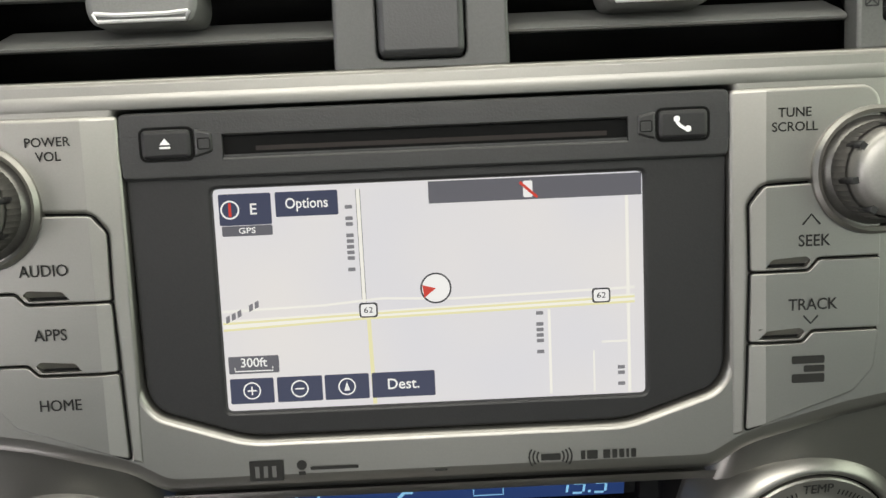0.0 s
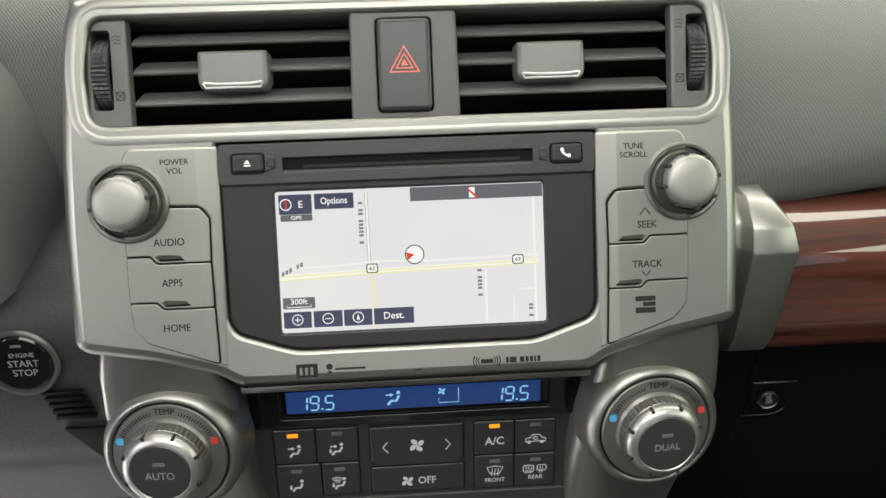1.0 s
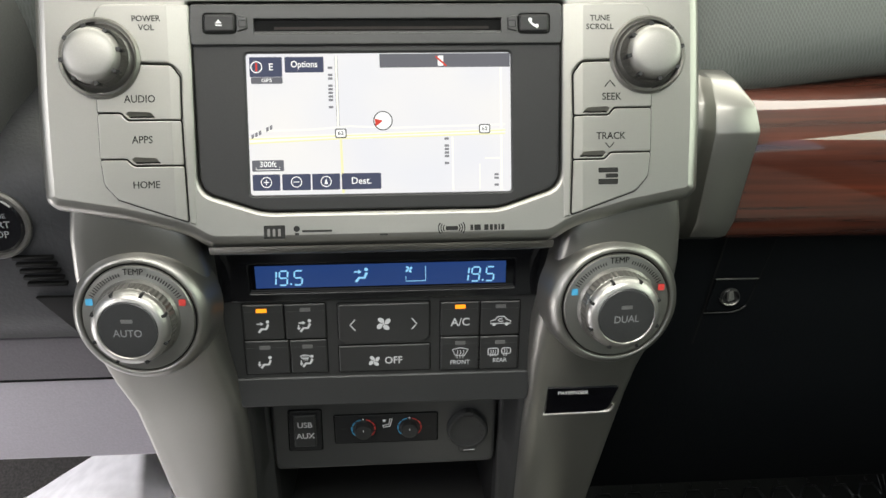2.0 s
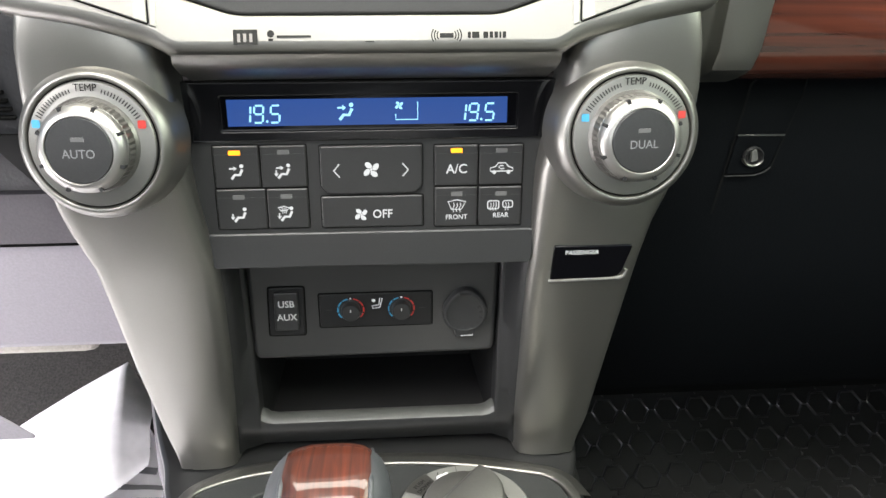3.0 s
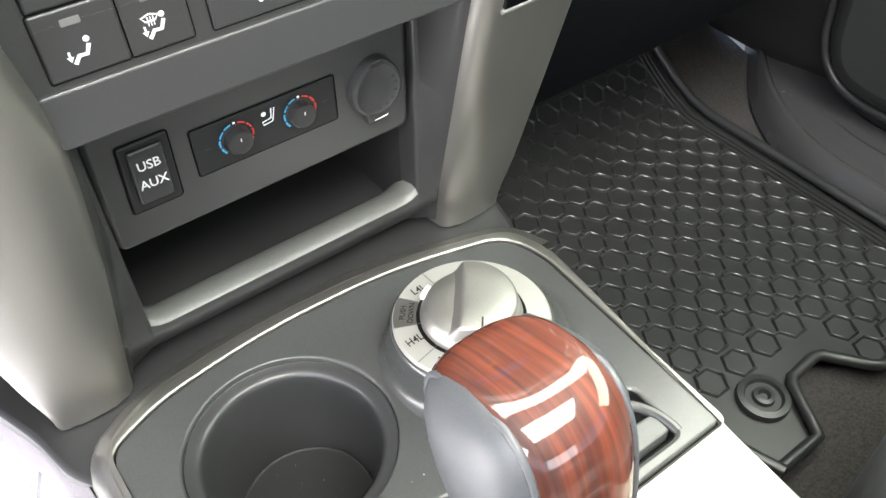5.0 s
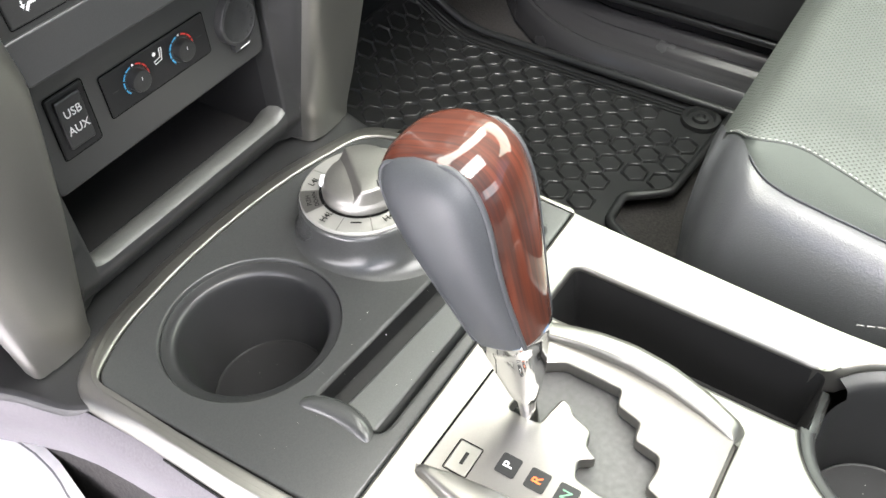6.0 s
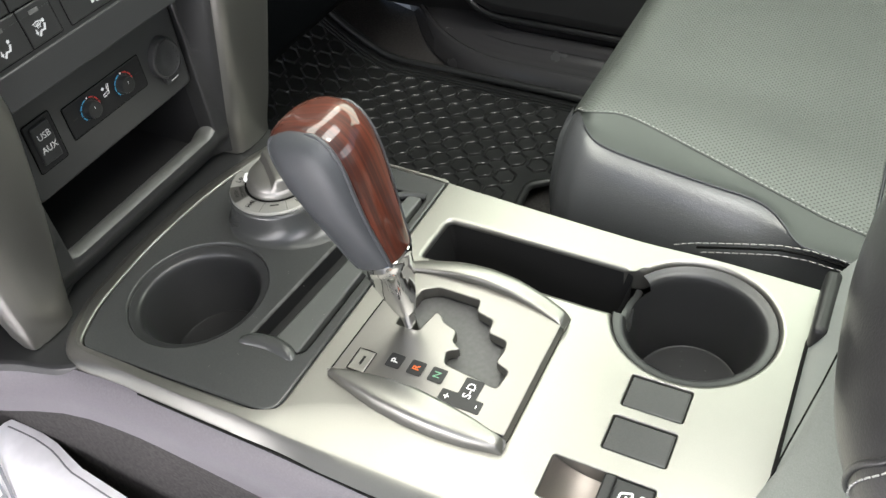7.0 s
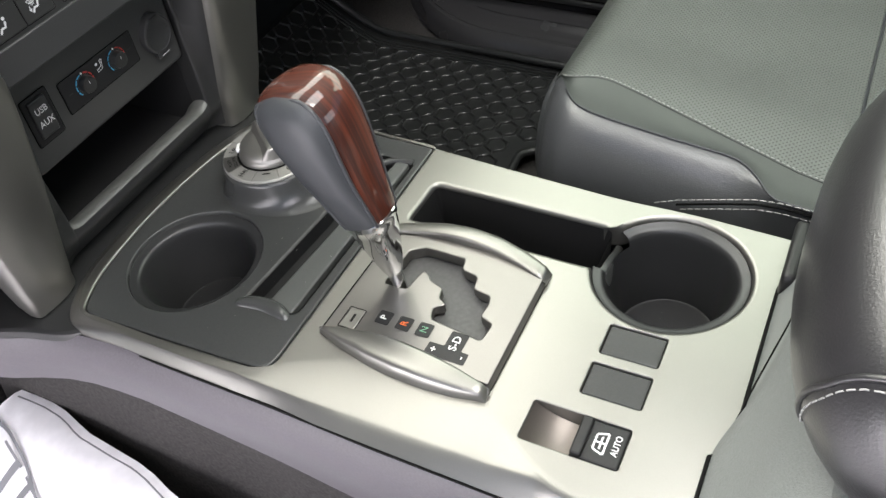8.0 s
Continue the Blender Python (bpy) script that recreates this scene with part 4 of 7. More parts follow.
for x, y in ((0.346, 0.565), (0.900, 0.545)):
    map_box("route_shield", x - 0.022, y - 0.034, x + 0.022, y + 0.034, MAP_DARK, 0.0005, 0.0012)
    map_box("route_shield", x - 0.018, y - 0.027, x + 0.018, y + 0.027, MAP_WHITE, 0.0007, 0.0010)
    lettering("62", 0.0020, (sx(x), sy(y), 0.0009), MAP_DARK, display, 0, 1.2)
part("position_ring", stroke(circle(sx(0.508), sy(0.478), 0.0052, 32), 0.0006, 0.0007, closed=True), MAP_DARK, display)
part("position_disc", flat(circle(sx(0.508), sy(0.478), 0.0049, 32), 0.0005), MAP_WHITE, display)
part("heading_mark", flat([(sx(0.508), sy(0.478)), (sx(0.476), sy(0.462)), (sx(0.480), sy(0.520))], 0.0009), MAP_RED, display)
for x, y0, y1, gaps in ((0.312, 0.075, 0.385, (1, 7, 10)), (0.752, 0.58, 0.80, (1, 6)), (0.945, 0.86, 0.965, (1,))):
    n = int((y1 - y0) / 0.0255)
    for k in range(n):
        if k not in gaps:
            map_box("name_bar", x - 0.0085, y1 - 0.0255 * k - 0.0165, x + 0.0085, y1 - 0.0255 * k, MAP_TEXT, 0.0005, 0.0002)
for k in range(6):
    if k != 3:
        x, y = 0.008 + 0.0140 * k, 0.585 - 0.0125 * k
        part("name_bar", flat([(sx(x), sy(y + 0.014)), (sx(x + 0.0095), sy(y + 0.006)), (sx(x + 0.0095), sy(y - 0.024)), (sx(x), sy(y - 0.016))], 0.0005), MAP_TEXT, display)

# emblems on the lower silver lip, as plain shapes
part("emblem", flat(rect(-0.0675, -0.0245, -0.0555, -0.0170, 0.0004), 0.0050), MARK, frame_thing)
for k in range(3):
    part("emblem_stroke", flat(rect(-0.0655 + 0.003 * k, -0.0232, -0.0640 + 0.003 * k, -0.0190, 0.0002), 0.0052), SILVER_DARK, frame_thing)
part("emblem", flat(circle(-0.0490, -0.0192, 0.0018, 20), 0.0050, flat(rect(-0.0502, -0.0228, -0.0478, -0.0215, 0.0002), 0.0050)), MARK, frame_thing)
part("emblem_bar", flat(rect(-0.0460, -0.0212, -0.0290, -0.0200, 0.0003), 0.0050), MARK, frame_thing)
part("emblem_bar", flat(rect(-0.0020, -0.0236, 0.0025, -0.0230, 0.0001), 0.0050), MARK, frame_thing)
for r in (0.0048, 0.0062, 0.0076):
    for a0 in (-30, 150):
        part("emblem_wave", stroke([(0.0392 + x * 1.0, -0.0205 + y * 0.8) for x, y in arc(0, 0, r, a0, a0 + 60, 6)], 0.0006, 0.0050), MARK, frame_thing)
part("emblem_bar", flat(rect(0.0358, -0.0218, 0.0428, -0.0194, 0.0004), 0.0050), MARK, frame_thing)
for x0, x1 in ((0.0500, 0.0516), (0.0522, 0.0560), (0.0580, 0.0605), (0.0612, 0.0630), (0.0637, 0.0655), (0.0662, 0.0672), (0.0679, 0.0697)):
    part("emblem_bar", flat(rect(x0, -0.0220, x1, -0.0188, 0.0003), 0.0050), MARK, frame_thing)

# ---- lower silver legs of the stack ----
LEG_Z = [0.466, 0.480, 0.50, 0.57, 0.625, 0.655, 0.682, 0.697, 0.715, 0.74, 0.765, 0.79, 0.806, 0.8135]
LEG_OUT = {1: [0.1480, 0.1500, 0.1535, 0.1580, 0.1625, 0.1650, 0.1690, 0.1735, 0.1785, 0.1815, 0.1822, 0.1800, 0.1770, 0.1755],
           -1: [0.1530, 0.1545, 0.1570, 0.1630, 0.1665, 0.1690, 0.1770, 0.1800, 0.1820, 0.1835, 0.1835, 0.1815, 0.1785, 0.1770]}
LEG_IN = {1: [0.1010, 0.1000, 0.0985, 0.0965, 0.0955, 0.0955, 0.0955, 0.0957, 0.0965, 0.1010, 0.1060, 0.1100, 0.1240, 0.1700],
          -1: [0.1090, 0.1075, 0.1060, 0.1000, 0.0970, 0.0965, 0.1010, 0.1035, 0.1050, 0.1048, 0.1062, 0.1100, 0.1260, 0.1700]}
LEG_Y = [0.2980, 0.2955, 0.2910, 0.2750, 0.2635, 0.2570, 0.2525, 0.2502, 0.2480, 0.2450, 0.2445, 0.2445, 0.2455, 0.2475]


def leg(side):
    rows = []
    for z in np.concatenate([np.linspace(0.462, 0.806, 42), [0.8135]]):
        xo, xi, y = interp(z, LEG_Z, LEG_OUT[side]), interp(z, LEG_Z, LEG_IN[side]), interp(z, LEG_Z, LEG_Y)
        w = xo - xi
        row = [(xo - 0.016, y + 0.075), (xo - 0.003, y + 0.030), (xo + 0.0002, y + 0.012), (xo - 0.0002, y + 0.0048), (xo - 0.0016, y + 0.0016), (xo - 0.0042, y + 0.0003), (xo - 0.010, y + 0.0)]
        row += [(xi + w * f, y - 0.0012 * math.sin(math.pi * f)) for f in (0.75, 0.6, 0.45, 0.3)]
        row += [(xi + 0.010, y + 0.0002), (xi + 0.0045, y + 0.0018), (xi + 0.0015, y + 0.0050), (xi, y + 0.0100), (xi - 0.003 * min(1, max(0, (0.68 - z) / 0.1)), y + 0.036)]
        rows.append([(side * x, yy, z) for x, yy in row])
    ob = part("leg", grid(rows), SILVER, frame_thing, "satin silver leg", 40)
    ob.matrix_basis = UPPER.inverted()
    return ob


leg(-1)
leg(1)
# window for the airbag lamp
lens = part("lamp_window", plate(rounded([(0.1085, 0.6385), (0.1530, 0.6395), (0.1575, 0.6650), (0.1085, 0.6655)], [0.0015, 0.006, 0.002, 0.0015]), 0.0, 0.0016, 0.0006), GLASS_BLACK, frame_thing, "glossy black lamp window")
lens.matrix_basis = UPPER.inverted() @ pose(0, 0.2575, 0.652, 102, 0, 0) @ pose(0, -0.652, 0.0)
lettering("PASSENGER", 0.0033, (0.1262, 0.6606, 0.0019), PRINT, lens, 0, 0.86)
rim = part("window_rim", tube([(0.1078, 0.6372, 0.0008), (0.1535, 0.6382, 0.0008), (0.1562, 0.6400, 0.0006), (0.1572, 0.6440, -0.0004)], 0.0013, 8), DIAL_SILVER, frame_thing, "thin bright rim")
rim.matrix_basis = lens.matrix_basis.copy()


def temp_dial(side, words):
    d = thing("temperature_dial", pose(-0.1455 if side < 0 else 0.1415, 0.2330, 0.7425, 80, 0, 3.5 * side), "silver temperature dial with dark round push cap", "dial", "temperature dials")
    part("surround", lathe([(0.0436, -0.026), (0.0418, -0.0120), (0.0412, -0.0066), (0.0400, -0.0036), (0.0386, -0.0018), (0.0374, -0.0004), (0.0362, 0.0004), (0.0350, 0.0003), (0.0342, -0.0008), (0.0338, -0.0030)], 80, cap=False), SILVER, d, sharp=60)
    part("gap", lathe([(0.0343, -0.0016), (0.0315, -0.0016)], 64, cap=False), DEEP, d)
    part("scale_ring", lathe([(0.0332, -0.003), (0.0332, -0.0002), (0.0326, 0.0006), (0.0240, 0.0016)], 72, cap=True), SILVER, d)
    for k in range(37):
        f = (k - 18) / 18.0
        if abs(f) < 0.26:
            continue
        a = radians(90 - 60 * f)
        r0, r1 = 0.0278, 0.0278 + 0.0016 + 0.0016 * abs(f)
        part("tick", stroke([(r0 * math.cos(a), r0 * math.sin(a)), (r1 * math.cos(a), r1 * math.sin(a))], 0.0006, 0.0019), MARK, d)
    for a, name, m, label in ((158, "cold_mark", BLUE, "blue mark"), (22, "hot_mark", RED, "red mark")):
        part(name, flat(rounded([(0.0293 * math.cos(radians(a)) + dx, 0.0293 * math.sin(radians(a)) + dy) for dx, dy in ((-0.0021, -0.0021), (0.0021, -0.0021), (0.0021, 0.0021), (-0.0021, 0.0021))], 0.0008), 0.0022), m, d, label)
    lettering("TEMP", 0.0038, (0, 0.0295, 0.0019), MARK, d, 0, 0.92)
    low = Matrix.Diagonal((1, 1, 0.90, 1))
    part("grip", lathe([(0.0252, 0.000), (0.0252, 0.0026), (0.0240, 0.0044), (0.0234, 0.0125), (0.0226, 0.0130)], 96, cap=False, wob=lambda t, j: 1 - 0.022 * (int(t * 96) % 2) if 1 < j < 4 else 1), KNURL, d, "knurled grey metal grip").matrix_basis = low
    part("rim", lathe([(0.0228, 0.0120), (0.0228, 0.0150), (0.0222, 0.0168), (0.0206, 0.0190), (0.0188, 0.0201), (0.0176, 0.0204), (0.0172, 0.0200), (0.0170, 0.016)], 64, cap=False), DIAL_SILVER, d, "bright silver rim").matrix_basis = low
    for k in range(8):
        a = 45 * k + 22
        part("notch", boxed(-0.0009, -0.0022, -0.003, 0.0009, 0.0014, 0.0026), BLACK, d).matrix_basis = low @ pose(0.0216 * math.cos(radians(a)), 0.0216 * math.sin(radians(a)), 0.0160, 0, 0, a - 90)
    cap = part("cap", lathe([(0.0170, 0.014), (0.0170, 0.0198), (0.0164, 0.0204), (0.008, 0.0207), (0.001, 0.0207)], 56), SLATE, d, "dark grey push cap")
    cap.matrix_basis = low
    part("lamp", plate(rect(-0.0033, 0.0046, 0.0033, 0.0068, 0.0005), 0.019, 0.0210), LAMP_OFF, cap)
    lettering(words, 0.0044, (0, -0.0018, 0.0211), DIM, cap, 0, 0.95)


temp_dial(-1, "AUTO")
temp_dial(1, "DUAL")

# ---- climate control panel ----
climate = thing("climate_panel", CLIMATE, "black climate control panel with blue display", "climate panel")
part("fascia", plate([(-0.1060, -0.0400), (0.1010, -0.0400), (0.1080, 0.0202), (-0.1130, 0.0204)], -0.03, -0.0006), CHARCOAL, climate)
part("display_frame", plate(rounded([(-0.1140, 0.0198), (0.1090, 0.0196), (0.1120, 0.0540), (-0.1160, 0.0545)], 0.0022), -0.006, 0.0020, 0.0012, (rect(-0.0862, 0.0258, 0.0842, 0.0462, 0.001),), r_hole=0.0006), GLOSS, climate)
part("display", plate(rect(-0.0862, 0.0258, 0.0842, 0.0462, 0.0005), -0.004, -0.0015), GLASS_BLACK, climate)
blue = part("lit_area", flat(rect(-0.0825, 0.0284, 0.0785, 0.0438, 0.0004), -0.0010), LCD, climate, "lit blue display")

SEGS = {"1": "bc", "9": "abcdfg", "5": "acdfg", "2": "abged", "8": "abcdefg"}


def digits(text, x, v, h, w=-0.0006):
    dw, pen = h * 0.52, 0.0011
    for ch in text:
        if ch == ".":
            part("segment", flat(rect(x - 0.0006, v - h / 2, x + 0.0006, v - h / 2 + 0.0013, 0.0002, 1), w), LCD_LIT, blue)
            x += 0.0022
            continue
        for s in SEGS[ch]:
            x0, x1, t, m, b = x, x + dw, v + h / 2, v, v - h / 2
            p = {"a": ((x0, t), (x1, t)), "b": ((x1, t), (x1, m)), "c": ((x1, m), (x1, b)), "d": ((x0, b), (x1, b)), "e": ((x0, m), (x0, b)), "f": ((x0, t), (x0, m)), "g": ((x0, m), (x1, m))}[s]
            a, c = Vector(p[0]), Vector(p[1])
            d = (c - a).normalized() * 0.0005
            sl = [(q.x + 0.10 * (q.y - v), q.y) for q in (a + d, c - d)]
            part("segment", stroke(sl, pen, w), LCD_LIT, blue)
        x += dw + 0.0021


digits("19.5", -0.0745, 0.0354, 0.0098)
digits("19.5", 0.0490, 0.0350, 0.0098)


def airflow(u, v, s, w, material, parent, face=True, feet=False, glass=False):
    """The seated figure with air arrows is drawn as plain strokes: a back, a seat line and a dot."""
    bm = flat(circle(u + 0.36 * s, v + 0.42 * s, 0.13 * s, 14), w)
    stroke([(u + 0.40 * s, v + 0.20 * s), (u + 0.22 * s, v - 0.18 * s), (u - 0.10 * s, v - 0.16 * s), (u - 0.34 * s, v - 0.46 * s)], 0.17 * s, w, bm)
    if face:
        stroke([(u - 0.45 * s, v + 0.26 * s), (u - 0.12 * s, v + 0.26 * s)], 0.10 * s, w, bm)
        flat([(u - 0.16 * s, v + 0.10 * s), (u + 0.06 * s, v + 0.26 * s), (u - 0.16 * s, v + 0.42 * s)], w, bm)
    if feet:
        stroke([(u - 0.45 * s, v + 0.10 * s), (u - 0.45 * s, v - 0.14 * s)], 0.09 * s, w, bm)
        flat([(u - 0.60 * s, v - 0.12 * s), (u - 0.30 * s, v - 0.12 * s), (u - 0.45 * s, v - 0.34 * s)], w, bm)
    if glass:
        stroke([(u - 0.50 * s, v + 0.46 * s), (u - 0.34 * s, v + 0.26 * s), (u + 0.06 * s, v + 0.26 * s), (u + 0.22 * s, v + 0.46 * s), (u - 0.14 * s, v + 0.56 * s)], 0.08 * s, w, bm, closed=True)
        for k in (-0.24, -0.12, 0.0):
            stroke([(u + k * s, v + 0.46 * s), (u + k * s, v + 0.06 * s)], 0.05 * s, w, bm)
    part("airflow_mark", bm, material, parent)


def fan_mark(u, v, r, w, material, parent):
    bm = flat(circle(u, v, r * 0.16, 12), w)
    for k in range(4):
        a = radians(90 * k + 20)
        pts = []
        for x, y in circle(0, 0, 1, 16):
            px, py = r * (0.58 + 0.42 * x), r * (0.12 + 0.34 * y + 0.12 * x)
            pts.append((u + px * math.cos(a) - py * math.sin(a), v + px * math.sin(a) + py * math.cos(a)))
        flat(pts, w, bm)
    part("fan_mark", bm, material, parent)


airflow(-0.0155, 0.0360, 0.0098, -0.0006, LCD_LIT, blue)
fan_mark(0.0155, 0.0394, 0.0026, -0.0006, LCD_LIT, blue)
part("level_mark", stroke([(0.0135, 0.0345), (0.0135, 0.0312), (0.0262, 0.0312), (0.0262, 0.0414)], 0.0006, -0.0006), LCD_LIT, blue)


def climate_key(x0, v0, x1, v1, lamp=None, lit=False, depth=0.0008, corner=0.0012, chamfer=0.0):
    def outline_in(d):
        if chamfer:
            return rounded([(x0 + d, v0 + d + chamfer), (x0 + d + chamfer, v0 + d), (x1 - d - chamfer, v0 + d), (x1 - d, v0 + d + chamfer), (x1 - d, v1 - d), (x0 + d, v1 - d)], corner)
        return rect(x0 + d, v0 + d, x1 - d, v1 - d, corner)

    k = part("key", plate(outline_in(0.0003), -0.01, depth, 0.0009), CHARCOAL, climate)
    part("gap", stroke(outline_in(0.0001), 0.0009, -0.0002, closed=True), DEEP, k)
    if lamp:
        part("lamp_groove", boxed(x0 + 0.001, v1 - 0.0057, depth - 0.0001, x1 - 0.001, v1 - 0.0053, depth + 0.0002), SLATE, k)
        part("lamp", plate(rect(lamp[0] - 0.0034, lamp[1] - 0.0013, lamp[0] + 0.0034, lamp[1] + 0.0013, 0.0005), depth - 0.001, depth + 0.0004), AMBER if lit else LAMP_OFF, k, "lit amber lamp" if lit else "unlit lamp")
    return k


W = 0.0012
k1 = climate_key(-0.0930, -0.0080, -0.0662, 0.0178, (-0.0803, 0.0134), True)
airflow(-0.0800, 0.0018, 0.0088, W, WHITE, k1)
k2 = climate_key(-0.0660, -0.0082, -0.0390, 0.0176, (-0.0523, 0.0134))
airflow(-0.0530, 0.0018, 0.0088, W, WHITE, k2, True, True)
k3 = climate_key(-0.0934, -0.0338, -0.0640, -0.0084, (-0.0800, -0.0135))
airflow(-0.0803, -0.0245, 0.0088, W, WHITE, k3, False, True)
k4 = climate_key(-0.0638, -0.0338, -0.0392, -0.0086, (-0.0522, -0.0135))
airflow(-0.0529, -0.0245, 0.0088, W, WHITE, k4, False, True, True)
k5 = climate_key(-0.0316, -0.0128, 0.0288, 0.0170, depth=0.0022, chamfer=0.0045)
part("arrow_mark", stroke([(-0.0202, 0.0060), (-0.0235, 0.0020), (-0.0202, -0.0020)], 0.0008, 0.0026), WHITE, k5)
part("arrow_mark", stroke([(0.0168, 0.0060), (0.0201, 0.0020), (0.0168, -0.0020)], 0.0008, 0.0026), WHITE, k5)
fan_mark(-0.0016, 0.0024, 0.0052, 0.0026, WHITE, k5)
k6 = climate_key(-0.0320, -0.0342, 0.0290, -0.0140)
fan_mark(-0.0085, -0.0258, 0.0042, W, WHITE, k6)
lettering("OFF", 0.0052, (0.0044, -0.0258, W), WHITE, k6, 0, 0.92)
k7 = climate_key(0.0356, -0.0092, 0.0620, 0.0162, (0.0489, 0.0126), True)
lettering("A/C", 0.0056, (0.0490, 0.0012, W), WHITE, k7, 0, 0.95)
k8 = climate_key(0.0622, -0.0092, 0.0888, 0.0160, (0.0757, 0.0122))
car_line = [(0.0690, -0.0004), (0.0693, 0.0016), (0.0722, 0.0024), (0.0738, 0.0046), (0.0782, 0.0046), (0.0800, 0.0024), (0.0825, 0.0014), (0.0826, -0.0004)]
bm = stroke(car_line, 0.0007, W, closed=True)
flat(circle(0.0715, -0.0010, 0.0012, 12), W, flat(circle(0.0800, -0.0010, 0.0012, 12), W, bm))
stroke([(0.0770, 0.0028), (0.0750, 0.0030), (0.0742, 0.0020), (0.0752, 0.0010), (0.0775, 0.0012)], 0.0007, W, bm)
part("recirculation_mark", bm, WHITE, k8)
k9 = climate_key(0.0356, -0.0350, 0.0620, -0.0096, (0.0491, -0.0142))
bm = stroke([(0.0438, -0.0190), (0.0460, -0.0238), (0.0520, -0.0238), (0.0545, -0.0190), (0.0492, -0.0178)], 0.0007, W, closed=True)
for u in (0.0472, 0.0492, 0.0512):
    stroke([(u, -0.0198), (u + 0.0005, -0.0215), (u - 0.0005, -0.0232), (u, -0.0256)], 0.0005, W, bm)
part("defrost_mark", bm, WHITE, k9)
lettering("FRONT", 0.0030, (0.0490, -0.0288, W), WHITE, k9, 0, 0.95)
k10 = climate_key(0.0622, -0.0352, 0.0888, -0.0098, (0.0760, -0.0145))
bm = stroke(rect(0.0680, -0.0240, 0.0748, -0.0190, 0.0012), 0.0007, W, closed=True)
stroke(rect(0.0772, -0.0232, 0.0832, -0.0190, 0.0014), 0.0007, W, bm, closed=True)
for u in (0.0698, 0.0714, 0.0730, 0.0790, 0.0806):
    stroke([(u, -0.0200), (u + 0.0004, -0.0220), (u - 0.0004, -0.0232), (u, -0.0252)], 0.0005, W, bm)
part("defrost_mark", bm, WHITE, k10)
lettering("REAR", 0.0030, (0.0760, -0.0282, W), WHITE, k10, 0, 0.95)
part("flap", plate(rounded([(-0.0990, -0.0590), (0.0960, -0.0600), (0.0985, -0.0372), (-0.1005, -0.0366)], 0.003), -0.02, 0.0010, 0.0012), SLATE, climate, "plain dark flap below the keys")

# ---- storage pocket ----
pocket = thing("storage_pocket", POCKET, "dark open storage pocket with sockets", "storage pocket")
OPEN_T = -0.0470
part("back_panel", plate(rounded([(-0.0890, OPEN_T), (0.0820, OPEN_T + 0.001), (0.0835, 0.034), (-0.0885, 0.034)], [0.006, 0.006, 0.002, 0.002]), -0.012, 0.0, 0.003), POCKET_GREY, pocket)
bm = bmesh.new()
mouth = rounded([(-0.0893, -0.1240), (0.0843, -0.1240), (0.0843, OPEN_T + 0.004), (-0.0893, OPEN_T + 0.004)], [0.002, 0.002, 0.001, 0.001])
a, b, c = ring_of(bm, mouth, -0.0100), ring_of(bm, grown(mouth, -0.004), -0.05), ring_of(bm, grown(mouth, -0.010), -0.10)
bridge(bm, a, b)
bridge(bm, b, c)
bm.faces.new(c)
part("well", bm, BLACK, pocket, "deep black well")
LIP_V, LIP_W = [-0.134, -0.1255, -0.1175, -0.110, -0.1045], [-0.0135, -0.0070, -0.0010, 0.0030, 0.0040]
rows = []
for x in np.linspace(-0.0900, 0.0850, 36):
    e = 0.007 * (max(0, abs(x + 0.0025) - 0.0775) / 0.010) ** 2
    rows.append([(x, -0.1240 + e * 0.4, -0.0330), (x, -0.1165 + e * 0.6, -0.0270), (x, -0.1090 + e * 0.8, -0.0195), (x, -0.1035 + e, -0.0110), (x, -0.1006 + e, -0.0030), (x, -0.1005 + e * 0.9, 0.0014), (x, -0.1020 + e * 0.5, 0.0034), (x, -0.1045, 0.0040)] + [(x, v, w) for v, w in zip(LIP_V[3::-1], LIP_W[3::-1])])
# The ledge colour carries the bright band that light makes there.
part("ledge", grid([r[:7] for r in rows]), LEDGE, pocket, "pale ledge, light on it put into the colour", 50)
part("lip", grid([r[6:] for r in rows]), SLATE, pocket, "rounded dark lip", 50)
for s, xe in ((-1, 0.0890), (1, 0.0840)):
    rows = []
    for v in np.linspace(-0.134, 0.060, 40):
        z = 0.600 + v
        y = interp(z, LEG_Z, LEG_Y)
        xi = interp(z, LEG_Z, LEG_IN[s])
        front = 0.306 - y
        w = interp(v, LIP_V, LIP_W)
        inner = w - 0.020 if v > -0.104 else w
        rows.append([(s * (xi + 0.004), v, front - 0.006), (s * (xi - 0.0002), v, front - 0.0095), (s * (xi - 0.0020), v, max(w + 0.002, front - 0.0115)), (s * (xi - 0.0040), v, max(w + 0.001, front - 0.0150)),
                     (s * (xe + 0.0030), v, w + 0.0006), (s * (xe + 0.0012), v, w), (s * (xe + 0.0003), v, max(inner, w - 0.0010)), (s * xe, v, max(inner, w - 0.003)), (s * xe, v, inner)])
    part("side", grid(rows), CHARCOAL, pocket, "", 50)

usb = thing("usb_port", POCKET @ pose(-0.0637, -0.0072, 0.0), "black port cover with white words", "port cover")
part("frame", plate(rounded([(-0.0128, -0.0190), (0.0118, -0.0190), (0.0126, 0.0194), (-0.0112, 0.0194)], 0.0018), -0.002, 0.0014, 0.0008), BLACK, usb)
part("gap", stroke(rounded([(-0.0132, -0.0194), (0.0122, -0.0194), (0.0130, 0.0198), (-0.0116, 0.0198)], 0.0020), 0.0011, 0.0004, closed=True), DEEP, usb)
